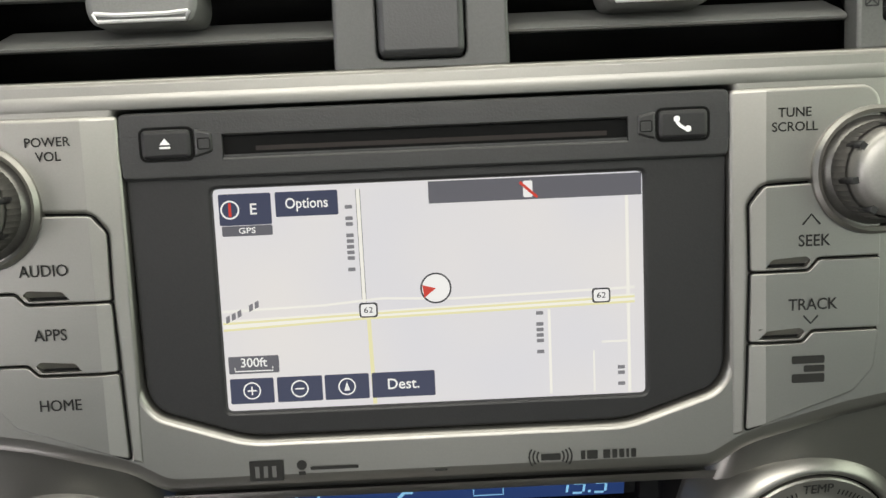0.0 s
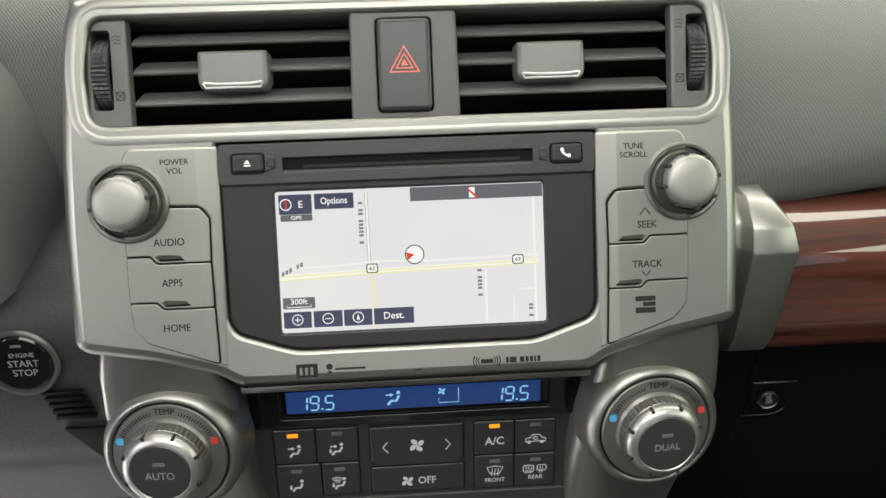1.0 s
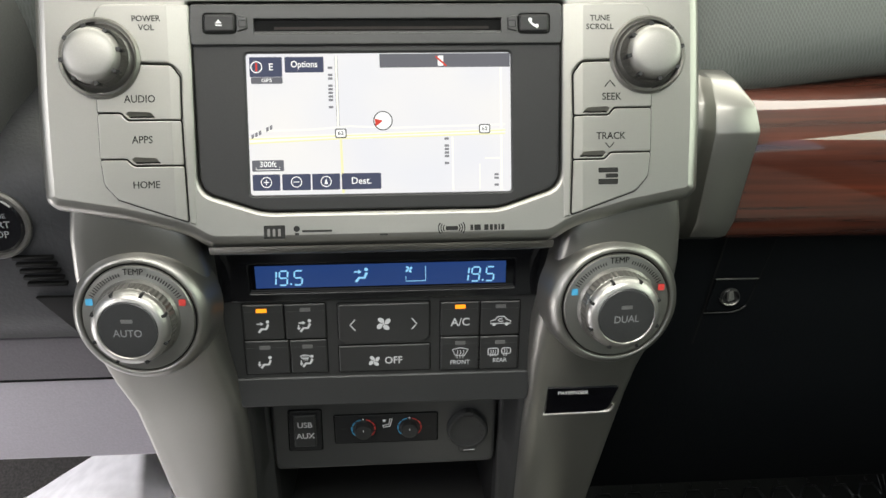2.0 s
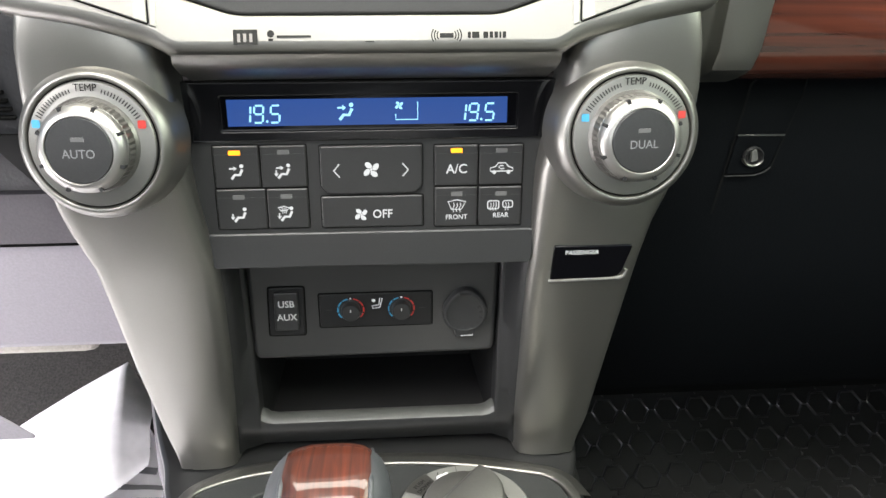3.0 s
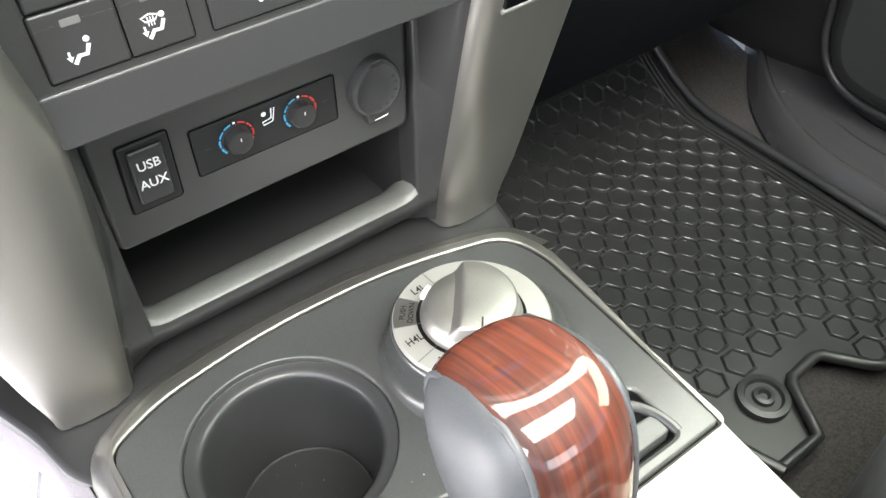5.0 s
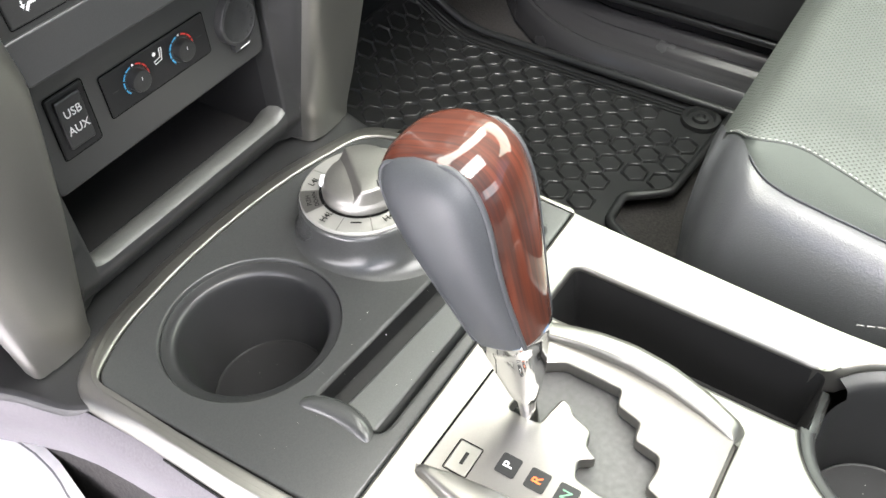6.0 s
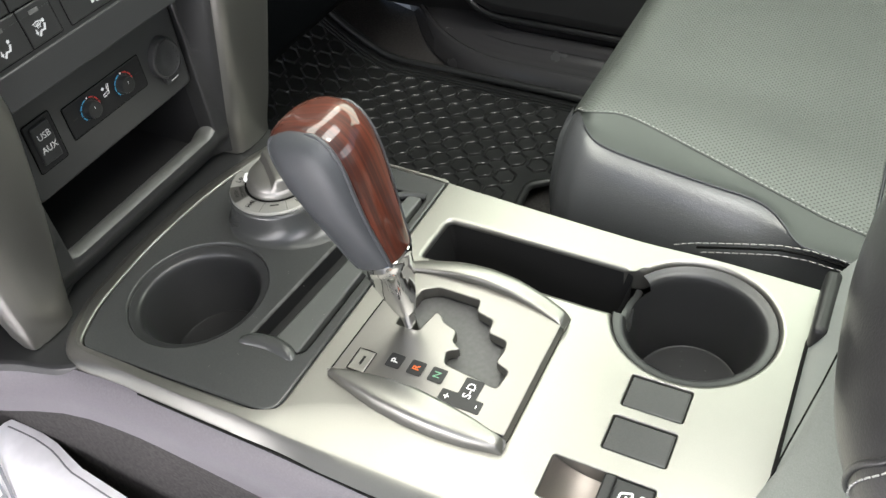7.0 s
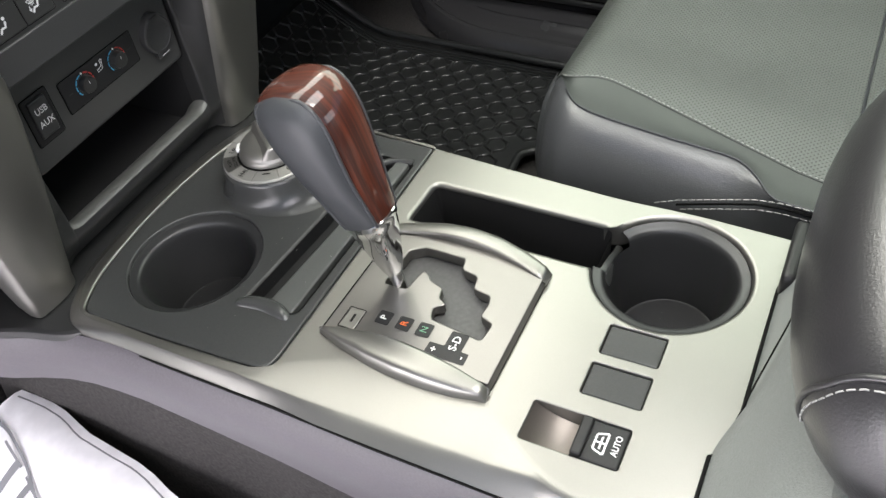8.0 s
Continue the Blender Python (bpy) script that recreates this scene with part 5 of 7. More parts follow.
cover = part("cover", plate(rounded([(-0.0086, -0.0140), (0.0080, -0.0140), (0.0086, 0.0166), (-0.0078, 0.0166)], 0.0014), 0.0, 0.0034, 0.0012), SLATE, usb)
lettering("USB", 0.0050, (0.0003, 0.0074, 0.0037), SOFT_PRINT, cover, 0, 0.92)
lettering("AUX", 0.0050, (0.0003, -0.0030, 0.0037), SOFT_PRINT, cover, 0, 0.92)

heat = thing("seat_heater_switch", POCKET @ pose(-0.0018, -0.0072, 0.0), "black seat heater switch with two small dials", "switch panel")
part("face", plate(rect(-0.0392, -0.0134, 0.0386, 0.0130, 0.0012), -0.002, 0.0012, 0.0006), BLACK, heat)
part("gap", stroke(rect(-0.0396, -0.0138, 0.0390, 0.0134, 0.0015), 0.0011, 0.0004, closed=True), DEEP, heat)
for u in (-0.0177, 0.0174):
    d = part("dial", lathe([(0.0080, 0.001), (0.0078, 0.0014), (0.0068, 0.0016), (0.0067, 0.0062), (0.0062, 0.0072), (0.0052, 0.0075), (0.0030, 0.0074), (0.0005, 0.0074)], 36, cx=u, cy=0.0008), CHARCOAL, heat, "small black dial")
    part("pointer", stroke([(u - 0.0001, 0.0020), (u + 0.0001, 0.0040)], 0.0006, 0.0076), SOFT_PRINT, d)
    part("collar", lathe([(0.0082, 0.0010), (0.0080, 0.0017), (0.0070, 0.0019), (0.0066, 0.0016)], 36, cx=u, cy=0.0002, cap=False), SLATE, d)
    for k in range(4):
        part("cool_arc", stroke(arc(u, 0.0008, 0.0089, 102 + 32 * k, 102 + 32 * k + 26, 5), 0.0010, 0.0021), BLUE, d)
        part("warm_arc", stroke(arc(u, 0.0008, 0.0089, 78 - 32 * k - 26, 78 - 32 * k, 5), 0.0010, 0.0021), RED, d)
    part("zero_mark", stroke(arc(u, 0.0008, 0.0091, 86, 94, 3), 0.0013, 0.0021), PRINT, d)
seat_mark = stroke([(0.0025, 0.0092), (0.0018, 0.0040), (-0.0030, 0.0030), (-0.0026, 0.0012), (0.0024, 0.0018), (0.0042, 0.0092)], 0.0007, 0.0015, closed=True)
fan = flat(circle(-0.0018, 0.0075, 0.0013, 12), 0.0015, seat_mark)
part("seat_mark", fan, PRINT, heat)
for u in (-0.0325, 0.0322):
    part("small_mark", flat(rect(u - 0.0020, 0.0005, u + 0.0020, 0.0010, 0.0001, 1), 0.0015), SLATE, heat)

socket = thing("power_socket", POCKET @ pose(0.0602, -0.0105, 0.0), "round black power socket cover", "socket cover")
part("cover", lathe([(0.0158, -0.001), (0.0158, 0.0040), (0.0150, 0.0056), (0.0134, 0.0060), (0.0122, 0.0054), (0.006, 0.0053), (0.001, 0.0053)], 44, wob=lambda t, j: 1 + 0.22 * max(0.0, math.sin(2 * math.pi * t)) ** 6), SLATE, socket)
part("tab", plate(rounded([(-0.0066, -0.0205), (0.0070, -0.0205), (0.0080, -0.0120), (-0.0075, -0.0120)], 0.0015), 0.0, 0.0042, 0.001), SLATE, socket)
part("tab_edge", stroke([(-0.0030, -0.0186), (0.0055, -0.0182), (0.0055, -0.0172)], 0.0007, 0.0046), PRINT, socket)
part("hinge", plate(rect(-0.0045, 0.0152, 0.0045, 0.0172, 0.0008), 0.0, 0.0066, 0.0006), BLACK, socket)
for k in range(9):
    a = radians(200 + 24 * k)
    part("worn_letter", stroke([(0.0098 * math.cos(a), 0.0098 * math.sin(a)), (0.0122 * math.cos(a), 0.0122 * math.sin(a))], 0.0013, 0.0059), CHARCOAL, socket)

# ---- centre console ----
console = thing("centre_console", pose(0, 0.05, 0.16), "centre console with satin silver top and dark sides", "console")
DECK_LOCAL = pose(0, -0.05, -0.16) @ DECK


def deck_part(name, bm, material, label="", parent=None, sharp=32):
    ob = part(name, bm, material, parent or console, label, sharp)
    if parent is None:
        ob.matrix_basis = DECK_LOCAL
    return ob


panel_outline = rounded([(-0.1300, 0.0905), (0.1245, 0.0905), (0.1335, 0.2400), (0.1240, 0.2670), (0.0520, 0.2865), (-0.0340, 0.2905), (-0.1030, 0.2815), (-0.1370, 0.2660)], [0.014, 0.004, 0.03, 0.02, 0.05, 0.05, 0.02, 0.012], 6)
CUP_L, CUP_R = (-0.0585, 0.2155), (0.0478, -0.1385)
slot_cup = rounded([(0.0370, 0.0685), (0.0830, 0.0670), (0.0775, -0.0840)], [0.006, 0.006, 0.004], 4)
cup_arc = [(CUP_R[0] + 0.0550 * math.cos(radians(a)), CUP_R[1] + 0.0550 * math.sin(radians(a))) for a in np.linspace(53, -256, 60)]
slot_cup = slot_cup + cup_arc + rounded([(0.0345, -0.0790), (0.0345, -0.07)], 0)
gate_hole = rounded([(-0.0893, 0.0724), (0.0138, 0.0702), (0.0118, -0.0608), (-0.0913, -0.0612)], 0.003)
b1_hole, b2_hole = rect(-0.0368, -0.1543, -0.0112, -0.1153, 0.0022), rect(-0.0706, -0.1540, -0.0448, -0.1143, 0.0022)
win_hole = rect(-0.1150, -0.1535, -0.0855, -0.0905, 0.0022)
CREASE = [(-0.1402, 0.1500), (-0.1370, 0.1020), (-0.1170, 0.0720), (-0.1010, 0.0300), (-0.0965, -0.0100), (-0.0990, -0.0430), (-0.1120, -0.0740), (-0.1245, -0.0960), (-0.1360, -0.1160), (-0.1400, -0.1360)]
trim_outline = rounded([(-0.1395, 0.2720), *CREASE, (-0.1400, -0.2060), (-0.0835, -0.2095), (0.0540, -0.2098), (0.1030, -0.2185), (0.1090, -0.14), (0.1090, -0.084), (0.1156, -0.005), (0.1240, 0.0845), (0.1330, 0.16), (0.1420, 0.2420), (0.1320, 0.2720), (0.0540, 0.2965), (-0.0345, 0.3010), (-0.1070, 0.2930)],
                       [0.014] + [0.014] * 10 + [0.006, 0, 0, 0.004, 0.02, 0.02, 0.03, 0.03, 0.03, 0.03, 0.02, 0.05, 0.05, 0.02], 5)
deck_part("silver_top", plate(trim_outline, -0.018, 0.0015, 0.0010, (grown(panel_outline, 0.0010), slot_cup, gate_hole, b1_hole, b2_hole, win_hole), r_hole=(0.0018, 0.0034, 0.0012, 0.0010, 0.0010, 0.0010)), SILVER, "satin silver console top", sharp=50)
# rolled edge of the silver top, along the front and the left side
edge = rounded([(0.1405, 0.246), (0.1320, 0.2720), (0.0540, 0.2965), (-0.0345, 0.3010), (-0.1040, 0.2925), (-0.1395, 0.2720), *CREASE, (-0.1400, -0.206)], [0, 0.02, 0.05, 0.05, 0.02, 0.014] + [0.014] * 10 + [0], 6)
fine_edge = []
for a, b in zip(edge, edge[1:]):
    n = max(1, int((Vector(b) - Vector(a)).length / 0.012))
    fine_edge += [tuple(Vector(a).lerp(Vector(b), k / n)) for k in range(n)]
fine_edge.append(edge[-1])
FRONT_ROLL = ((-0.0035, 0.0016), (-0.001, 0.0014), (0.0010, 0.0006), (0.0025, -0.0003), (0.0040, -0.0009), (0.0055, -0.0014), (0.0075, -0.0023), (0.0090, -0.0036), (0.0108, -0.0070), (0.0106, -0.0120))
rows = []
for k, p in enumerate(fine_edge):
    a, b = Vector(fine_edge[max(0, k - 1)]), Vector(fine_edge[min(len(fine_edge) - 1, k + 1)])
    d = (b - a).normalized()
    f = smooth(min(1, max(0, (0.266 - p[1]) / 0.05))) if p[0] < 0 else 0.0
    # side: a gently tilted field from the crease to xe, then a steeper band down to xo
    xo, wo = -0.1492, interp(-p[1], [-0.26, -0.10, 0.0, 0.2], [-0.0085, -0.0095, -0.0115, -0.0130])
    xe = min(p[0] - 0.0020, interp(-p[1], [-0.26, -0.10, 0.0, 0.2], [-0.1425, -0.1400, -0.1355, -0.1350]))
    we = 0.0013 - 0.15 * max(0.0, p[0] - xe - 0.004) - 0.0012 * smooth(min(1, max(0, (-0.055 - p[1]) / 0.03)))
    side = [(p[0] + 0.0040, 0.0016), (p[0] + 0.0005, 0.00145)]
    side += [(p[0] + (xe - p[0]) * t, 0.0013 + (we - 0.0013) * t ** (1.4 - 0.7 * smooth(min(1, max(0, (-0.055 - p[1]) / 0.03))))) for t in (0.35, 0.7, 1.0)]
    side += [(xe + (xo - xe) * t, we + (wo - we) * h) for t, h in ((0.14, 0.08), (0.45, 0.38), (0.80, 0.78), (1.0, 1.0))] + [(xo + 0.0060, wo - 0.0090)]
    rows.append([((p[0] + d.y * u) * (1 - f) + x * f, (p[1] - d.x * u) * (1 - f) + p[1] * f, w * (1 - f) + z * f) for (u, w), (x, z) in zip(FRONT_ROLL, side)])
deck_part("rolled_edge", grid(rows), SILVER, sharp=70)
deck_part("edge_gap", tube([(-0.1485, y, interp(-y, [-0.20, -0.08, 0.0, 0.2], [-0.0095, -0.0100, -0.0145, -0.0150])) for y in np.linspace(0.20, -0.205, 30)], 0.0016, 6), DEEP)
rows = []
for k, (x, y) in enumerate([(0.142, 0.242), (0.133, 0.16), (0.124, 0.0845), (0.1156, -0.005), (0.109, -0.084), (0.109, -0.14), (0.103, -0.2185)]):
    rows.append([(x - 0.003, y, 0.0010), (x + 0.001, y, -0.0012), (x + 0.005, y, -0.0085), (x + 0.007, y, -0.022)])
deck_part("right_flank", grid(rows), SILVER, sharp=60)

# black front panel with cup holder, dial mound and tray
tray_hole = rounded([(-0.0805, 0.1465), (-0.0805, 0.1010), (0.1020, 0.0985), (0.1030, 0.1325)], [0.004, 0.008, 0.006, 0.004], 4)
front_panel = deck_part("front_panel", plate(panel_outline, -0.010, 0.0012, 0.0016, (circle(*CUP_L, 0.0556, 64), tray_hole), r_hole=(0.0014, 0.003)), PANEL, "dark grey front console panel", sharp=50)
bm = bmesh.new()
a = ring_of(bm, tray_hole, 0.0005)
b = ring_of(bm, grown(tray_hole, -0.001), -0.011)
bridge(bm, a, b)
bm.faces.new(b)
deck_part("tray", bm, BLACK)
deck_part("tray_lid", plate(rounded([(-0.0790, 0.1305), (-0.0790, 0.1060), (0.1010, 0.1030), (0.1020, 0.1155)], 0.002), -0.010, -0.0006, 0.0016), LID, "sliding tray lid")
pull = []
for t in np.linspace(-1, 1, 15):
    wd = 0.0068 * (1 - abs(t) ** 3.0) ** 0.5 + 0.0004
    ht = 0.0075 * (1 - abs(t) ** 4.0) ** 0.5
    bend = 0.0065 * (1 - t * t) - 0.001
    pull.append([(-0.0855 + bend + wd * math.cos(a), 0.1285 + 0.0270 * t, -0.002 + ht * max(-0.3, math.sin(a))) for a in np.linspace(0, 2 * math.pi, 20)[:-1]])
deck_part("tray_pull", fill_rings(pull), PANEL, "rounded dark tray pull", sharp=70)
deck_part("moulding", tube([(0.070 + 0.034 * math.cos(radians(a)), 0.104 + 0.034 * math.sin(radians(a)), -0.0012) for a in np.linspace(110, -8, 16)], 0.0032, 10), PANEL, sharp=70)


def cup(name, c, r, depth, material, notch=None):
    wall = lathe([(r + 0.0020, -0.0080), (r + 0.0006, -0.0030), (r - 0.0002, -0.0022), (r - 0.0010, -0.0026), (r - 0.0034, -0.0032), (r - 0.0058, -0.0038), (r - 0.0072, -0.0048), (r - 0.0082, -0.0070), (r - 0.0090, -0.0110), (r - 0.0104, -0.026), (r - 0.0130, -0.046), (r - 0.0152, -depth + 0.006), (r - 0.0164, -depth)], 72, cap=False)
    if notch:
        out = [f for f in wall.faces if notch[0] < math.degrees(math.atan2(f.calc_center_median().y, f.calc_center_median().x)) < notch[1] and f.calc_center_median().z > -0.010]
        bmesh.ops.delete(wall, geom=out, context="FACES")
    cp = part(name, wall, material, console, "dark cup holder", 60)
    cp.matrix_basis = DECK_LOCAL @ pose(c[0], c[1], 0)
    part("floor_disc", lathe([(r - 0.0164, -depth - 0.001), (r - 0.0166, -depth + 0.0022), (r - 0.0174, -depth + 0.0030), (r - 0.0184, -depth + 0.0026), (0.001, -depth + 0.0026)], 56), BLACK, cp, "rubber disc")
    return cp


cup("cup_holder", CUP_L, 0.0552, 0.066, SLATE)
cup("cup_holder", CUP_R, 0.0542, 0.074, SLATE, (53, 102))
# coin tray beside the gate
bm = bmesh.new()
coin = rounded([(0.0362, -0.0880), (0.0772, -0.0880), (0.0822, 0.0664), (0.0377, 0.0678)], 0.005)
a, b = ring_of(bm, coin, -0.0024), ring_of(bm, grown(coin, -0.004), -0.050)
bridge(bm, a, b)
bm.faces.new(b)
deck_part("coin_tray", bm, BLACK, "black coin tray")
rows = [[(x, y, w) for y, w in ((-0.0960, -0.060), (-0.0945, -0.010 - 0.012 * f), (-0.0925, -0.0075 - 0.012 * f), (-0.0895, -0.0070 - 0.012 * f), (-0.0875, -0.010 - 0.012 * f), (-0.0870, -0.049))] for x, f in ((0.0340, 0.0), (0.048, 0.1), (0.060, 0.4), (0.072, 0.9), (0.0800, 1.0))]
deck_part("tray_divider", grid(rows), PANEL, "sloping dark divider", sharp=60)

# body under the silver: grey sides down to the floor
for s, pts in ((-1, [(0.42, -0.2020), (0.345, -0.1790), (0.305, -0.1630), (0.265, -0.1555), (0.22, -0.1525), (0.10, -0.1500), (-0.02, -0.1475), (-0.12, -0.1485), (-0.205, -0.150), (-0.60, -0.150)]), (1, [(0.30, 0.149), (0.16, 0.1395), (0.0845, 0.1305), (-0.005, 0.122), (-0.084, 0.115), (-0.2185, 0.110), (-0.60, 0.110)])):
    rows = []
    for y in np.linspace(0.42, -0.60, 42):
        x = interp(-y, [-p[0] for p in pts], [p[1] for p in pts])
        zt = 0.480 - 0.05 * y - (0.020 if s > 0 else 0.0135 - 0.0050 * smooth(min(1, max(0, y / 0.10))))
        cut = (0.060 + 0.055 * smooth(min(1, max(0, (0.30 - y) / 0.5)))) if s < 0 else 0.30
        rows.append([(x - s * 0.004, y - 0.05, zt + 0.001 - 0.16), (x + s * 0.004, y - 0.05, zt - 0.006 - 0.16), (x + s * 0.006, y - 0.05, zt - cut * 0.6 - 0.16), (x + s * 0.002, y - 0.05, zt - cut - 0.16), (x - s * 0.012, y - 0.05, zt - cut - 0.006 - 0.16)])
    part("side_panel", grid(rows), CONSOLE_SIDE if s < 0 else CHARCOAL, console, "lilac-grey vinyl side" if s < 0 else "", 50)
rows = [[(-0.145 - 0.004 * noise.noise((y * 8, 0, 0)) + (0.03 - 0.06 * f if f > 0 else 0.03) * f, y - 0.05, 0.40 * (1 - f) - 0.16 * (1 - f) + 0.005 - 0.02 * f) for f in np.linspace(0, 1, 6)] for y in np.linspace(0.5, -0.6, 24)]
part("tunnel_carpet", grid(rows), CARPET, console, "dark brown carpeted tunnel", 60)
# dark filler between the legs and the silver top
filler = rounded([(-0.198, 0.40), (-0.181, 0.345), (-0.166, 0.305), (-0.158, 0.27), (-0.1395, 0.245), (-0.135, 0.086), (0.117, 0.086), (0.132, 0.24), (0.150, 0.30), (0.165, 0.40)], 0.010)
deck_part("front_filler", plate(filler, -0.014, -0.0045, 0.004, (grown(panel_outline, -0.0025),), r_hole=0.0005), CHARCOAL)
for s in (-1, 1):
    deck_part("joint", stroke([(s * 0.1100, 0.3170), (s * 0.1165, 0.3010)], 0.0014, -0.0040), DEEP)

# blanking covers and window switch
for x0, y0, x1, y1 in ((-0.0362, -0.1537, -0.0118, -0.1159), (-0.0700, -0.1534, -0.0454, -0.1149)):
    bl = thing("blank_cover", DECK @ pose((x0 + x1) / 2, (y0 + y1) / 2, 0), "plain dark grey blank switch cover", "switch blank", "blank covers")
    part("cover", plate(rect(x0 - (x0 + x1) / 2, y0 - (y0 + y1) / 2, x1 - (x0 + x1) / 2, y1 - (y0 + y1) / 2, 0.0018), -0.008, 0.0004, 0.0014), PANEL, bl)
win = thing("window_switch", DECK @ pose(-0.1003, -0.122, 0), "black rear window switch beside a silver scoop", "window switch")
rows = []
for y in np.linspace(0.0318, -0.006, 12):
    t = (0.0318 - y) / 0.0378
    d = -0.0008 - 0.0125 * math.sin(min(1.0, t * 1.35) * math.pi / 2) ** 0.8
    rows.append([(x, y, d + 0.0016 * (x / 0.0146) ** 4) for x in (-0.0146, -0.012, -0.008, 0.0, 0.008, 0.012, 0.0146)])
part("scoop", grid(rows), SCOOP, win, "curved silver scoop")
part("rocker", plate(rect(-0.0143, -0.0312, 0.0143, -0.0010, 0.0015), -0.010, 0.0010, 0.0016), BLACK, win)
part("rocker_edge", boxed(-0.0138, -0.0085, -0.002, 0.0138, -0.0012, 0.0042, r=0.0016), BLACK, win)
bm = stroke(rounded([(-0.0060, -0.0165), (0.0060, -0.0165), (0.0042, -0.0110), (-0.0042, -0.0110)], 0.001), 0.0010, 0.0013, closed=True)
for c, d in (((0, -0.0158), (0, -0.0118)), ((-0.0035, -0.0140), (0.0035, -0.0140))):
    stroke([c, d], 0.0010, 0.0013, bm)
part("window_mark", bm, PRINT, win).matrix_basis = pose(0, 0.0008, 0, 0, 0, 0) @ Matrix.Diagonal((1.25, 1.25, 1, 1))
lettering("AUTO", 0.0040, (0.001, -0.0262, 0.0013), PRINT, win, 0, 0.9)

# ---- four wheel drive dial ----
DIAL = DECK @ pose(0.0528, 0.2070, -0.0020)
wd = thing("drive_dial", DIAL, "silver four wheel drive dial on a dark mound", "dial")
rows = []
for f, w in ((1.0, 0.0024), (0.80, 0.0030), (0.56, 0.0050), (0.34, 0.0095), (0.17, 0.0170), (0.06, 0.0250), (0.0, 0.0288), (-0.05, 0.0290)):
    row = []
    for k in range(72):
        a = 2 * math.pi * k / 72
        c, q = math.cos(a), math.sin(a)
        wide = 0.0545 + 0.018 * max(0, c) ** 2 + 0.020 * max(0, -q) ** 2 - 0.004 * max(0, q) ** 2 + 0.004 * max(0, -c * q)
        r = 0.0442 + (wide - 0.0442) * f
        row.append((r * c, r * q, w))
    rows.append(row)
part("mound", fill_rings(rows), PANEL, wd, "dark moulded mound", 70)
part("ring", lathe([(0.0432, 0.026), (0.0432, 0.0300), (0.0420, 0.0312), (0.0270, 0.0316)], 72), RING_SILVER, wd, "silver lettered ring")
for a, words in ((110, "L4L"), (173, "H4L"), (245, "H4F")):
    lettering(words, 0.0048, (0.0348 * math.cos(radians(a)), 0.0348 * math.sin(radians(a)), 0.0320), MARK, wd, (0, 0, -18)[(a > 130) + (a > 200)], 0.85)
part("grey_sector", flat(arc(0, 0, 0.0425, 125, 155, 8) + arc(0, 0, 0.0280, 155, 125, 8), 0.0318), KNURL, wd, "grey sector")
for k, words in enumerate(("PUSH", "DOWN")):
    lettering(words, 0.0030, ((-0.0372 + 0.0046 * k) * math.cos(radians(-40)), (-0.0372 + 0.0046 * k) * math.sin(radians(-40)), 0.0321), MARK, wd, 50)
for a in (94, 125, 155, 192, 224, 264):
    part("divider", stroke([(0.0278 * math.cos(radians(a)), 0.0278 * math.sin(radians(a))), (0.0425 * math.cos(radians(a)), 0.0425 * math.sin(radians(a)))], 0.0006, 0.0319), KNURL, wd)
part("dash_mark", stroke([(0.034 * math.cos(radians(202)), 0.034 * math.sin(radians(202))), (0.034 * math.cos(radians(214)), 0.034 * math.sin(radians(214)))], 0.0014, 0.0320), MARK, wd)
part("dial_gap", lathe([(0.0300, 0.0319), (0.0260, 0.0319)], 56, cap=False), DEEP, wd)
kn = part("knob", lathe([(0.0278, 0.031), (0.0278, 0.0345), (0.0272, 0.0366), (0.0264, 0.0374), (0.0259, 0.0388), (0.0252, 0.0404), (0.0232, 0.0424), (0.0130, 0.0436)], 64), KNOB, wd, "silver turn knob", 50)
# flat-topped grip, cut away on one side
rows = []
for r, w, cut in ((0.0262, 0.0360, 0.0150), (0.0260, 0.0385, 0.0134), (0.0252, 0.0455, 0.0074), (0.0249, 0.0472, 0.0062), (0.0243, 0.0482, 0.0055), (0.0232, 0.0487, 0.0046), (0.0120, 0.0490, 0.0030)):
    rows.append([(max(-cut, r * math.cos(a)), r * math.sin(a), w - 0.0035 * max(0.0, r * math.cos(a) / 0.0262) ** 2) for a in np.linspace(-math.pi, math.pi, 73)[:-1]])
grip_turn = pose(0, 0, 0, 0, 0, -40)
part("finger_grip", fill_rings(rows), KNOB, kn, "", 40).matrix_basis = grip_turn
part("pointer", boxed(0.0060, -0.0228, 0.0470, 0.0070, -0.0165, 0.0491), BLACK, kn).matrix_basis = grip_turn
lettering("UNLOCK", 0.0032, (0, 0, 0), MARK, kn).matrix_basis = grip_turn @ pose(-0.0108, 0.001, 0.0423, 0, -50, 0) @ pose(0, 0, 0, 0, 0, 90)
part("white_pointer", boxed(-0.0290, -0.0044, 0.0350, -0.0200, 0.0044, 0.0392, r=0.001), PRINT, kn, "white pointer tab").matrix_basis = pose(0, 0, 0, 0, 0, -62)

# ---- gear gate ----
gate = thing("gear_gate", DECK @ pose(-0.035, 0.005, 0.0), "brushed silver stepped gear gate plate", "gear gate")
OX, OY = 0.035, -0.005


def g(pts):
    return [(x + OX, y + OY) for x, y in pts]


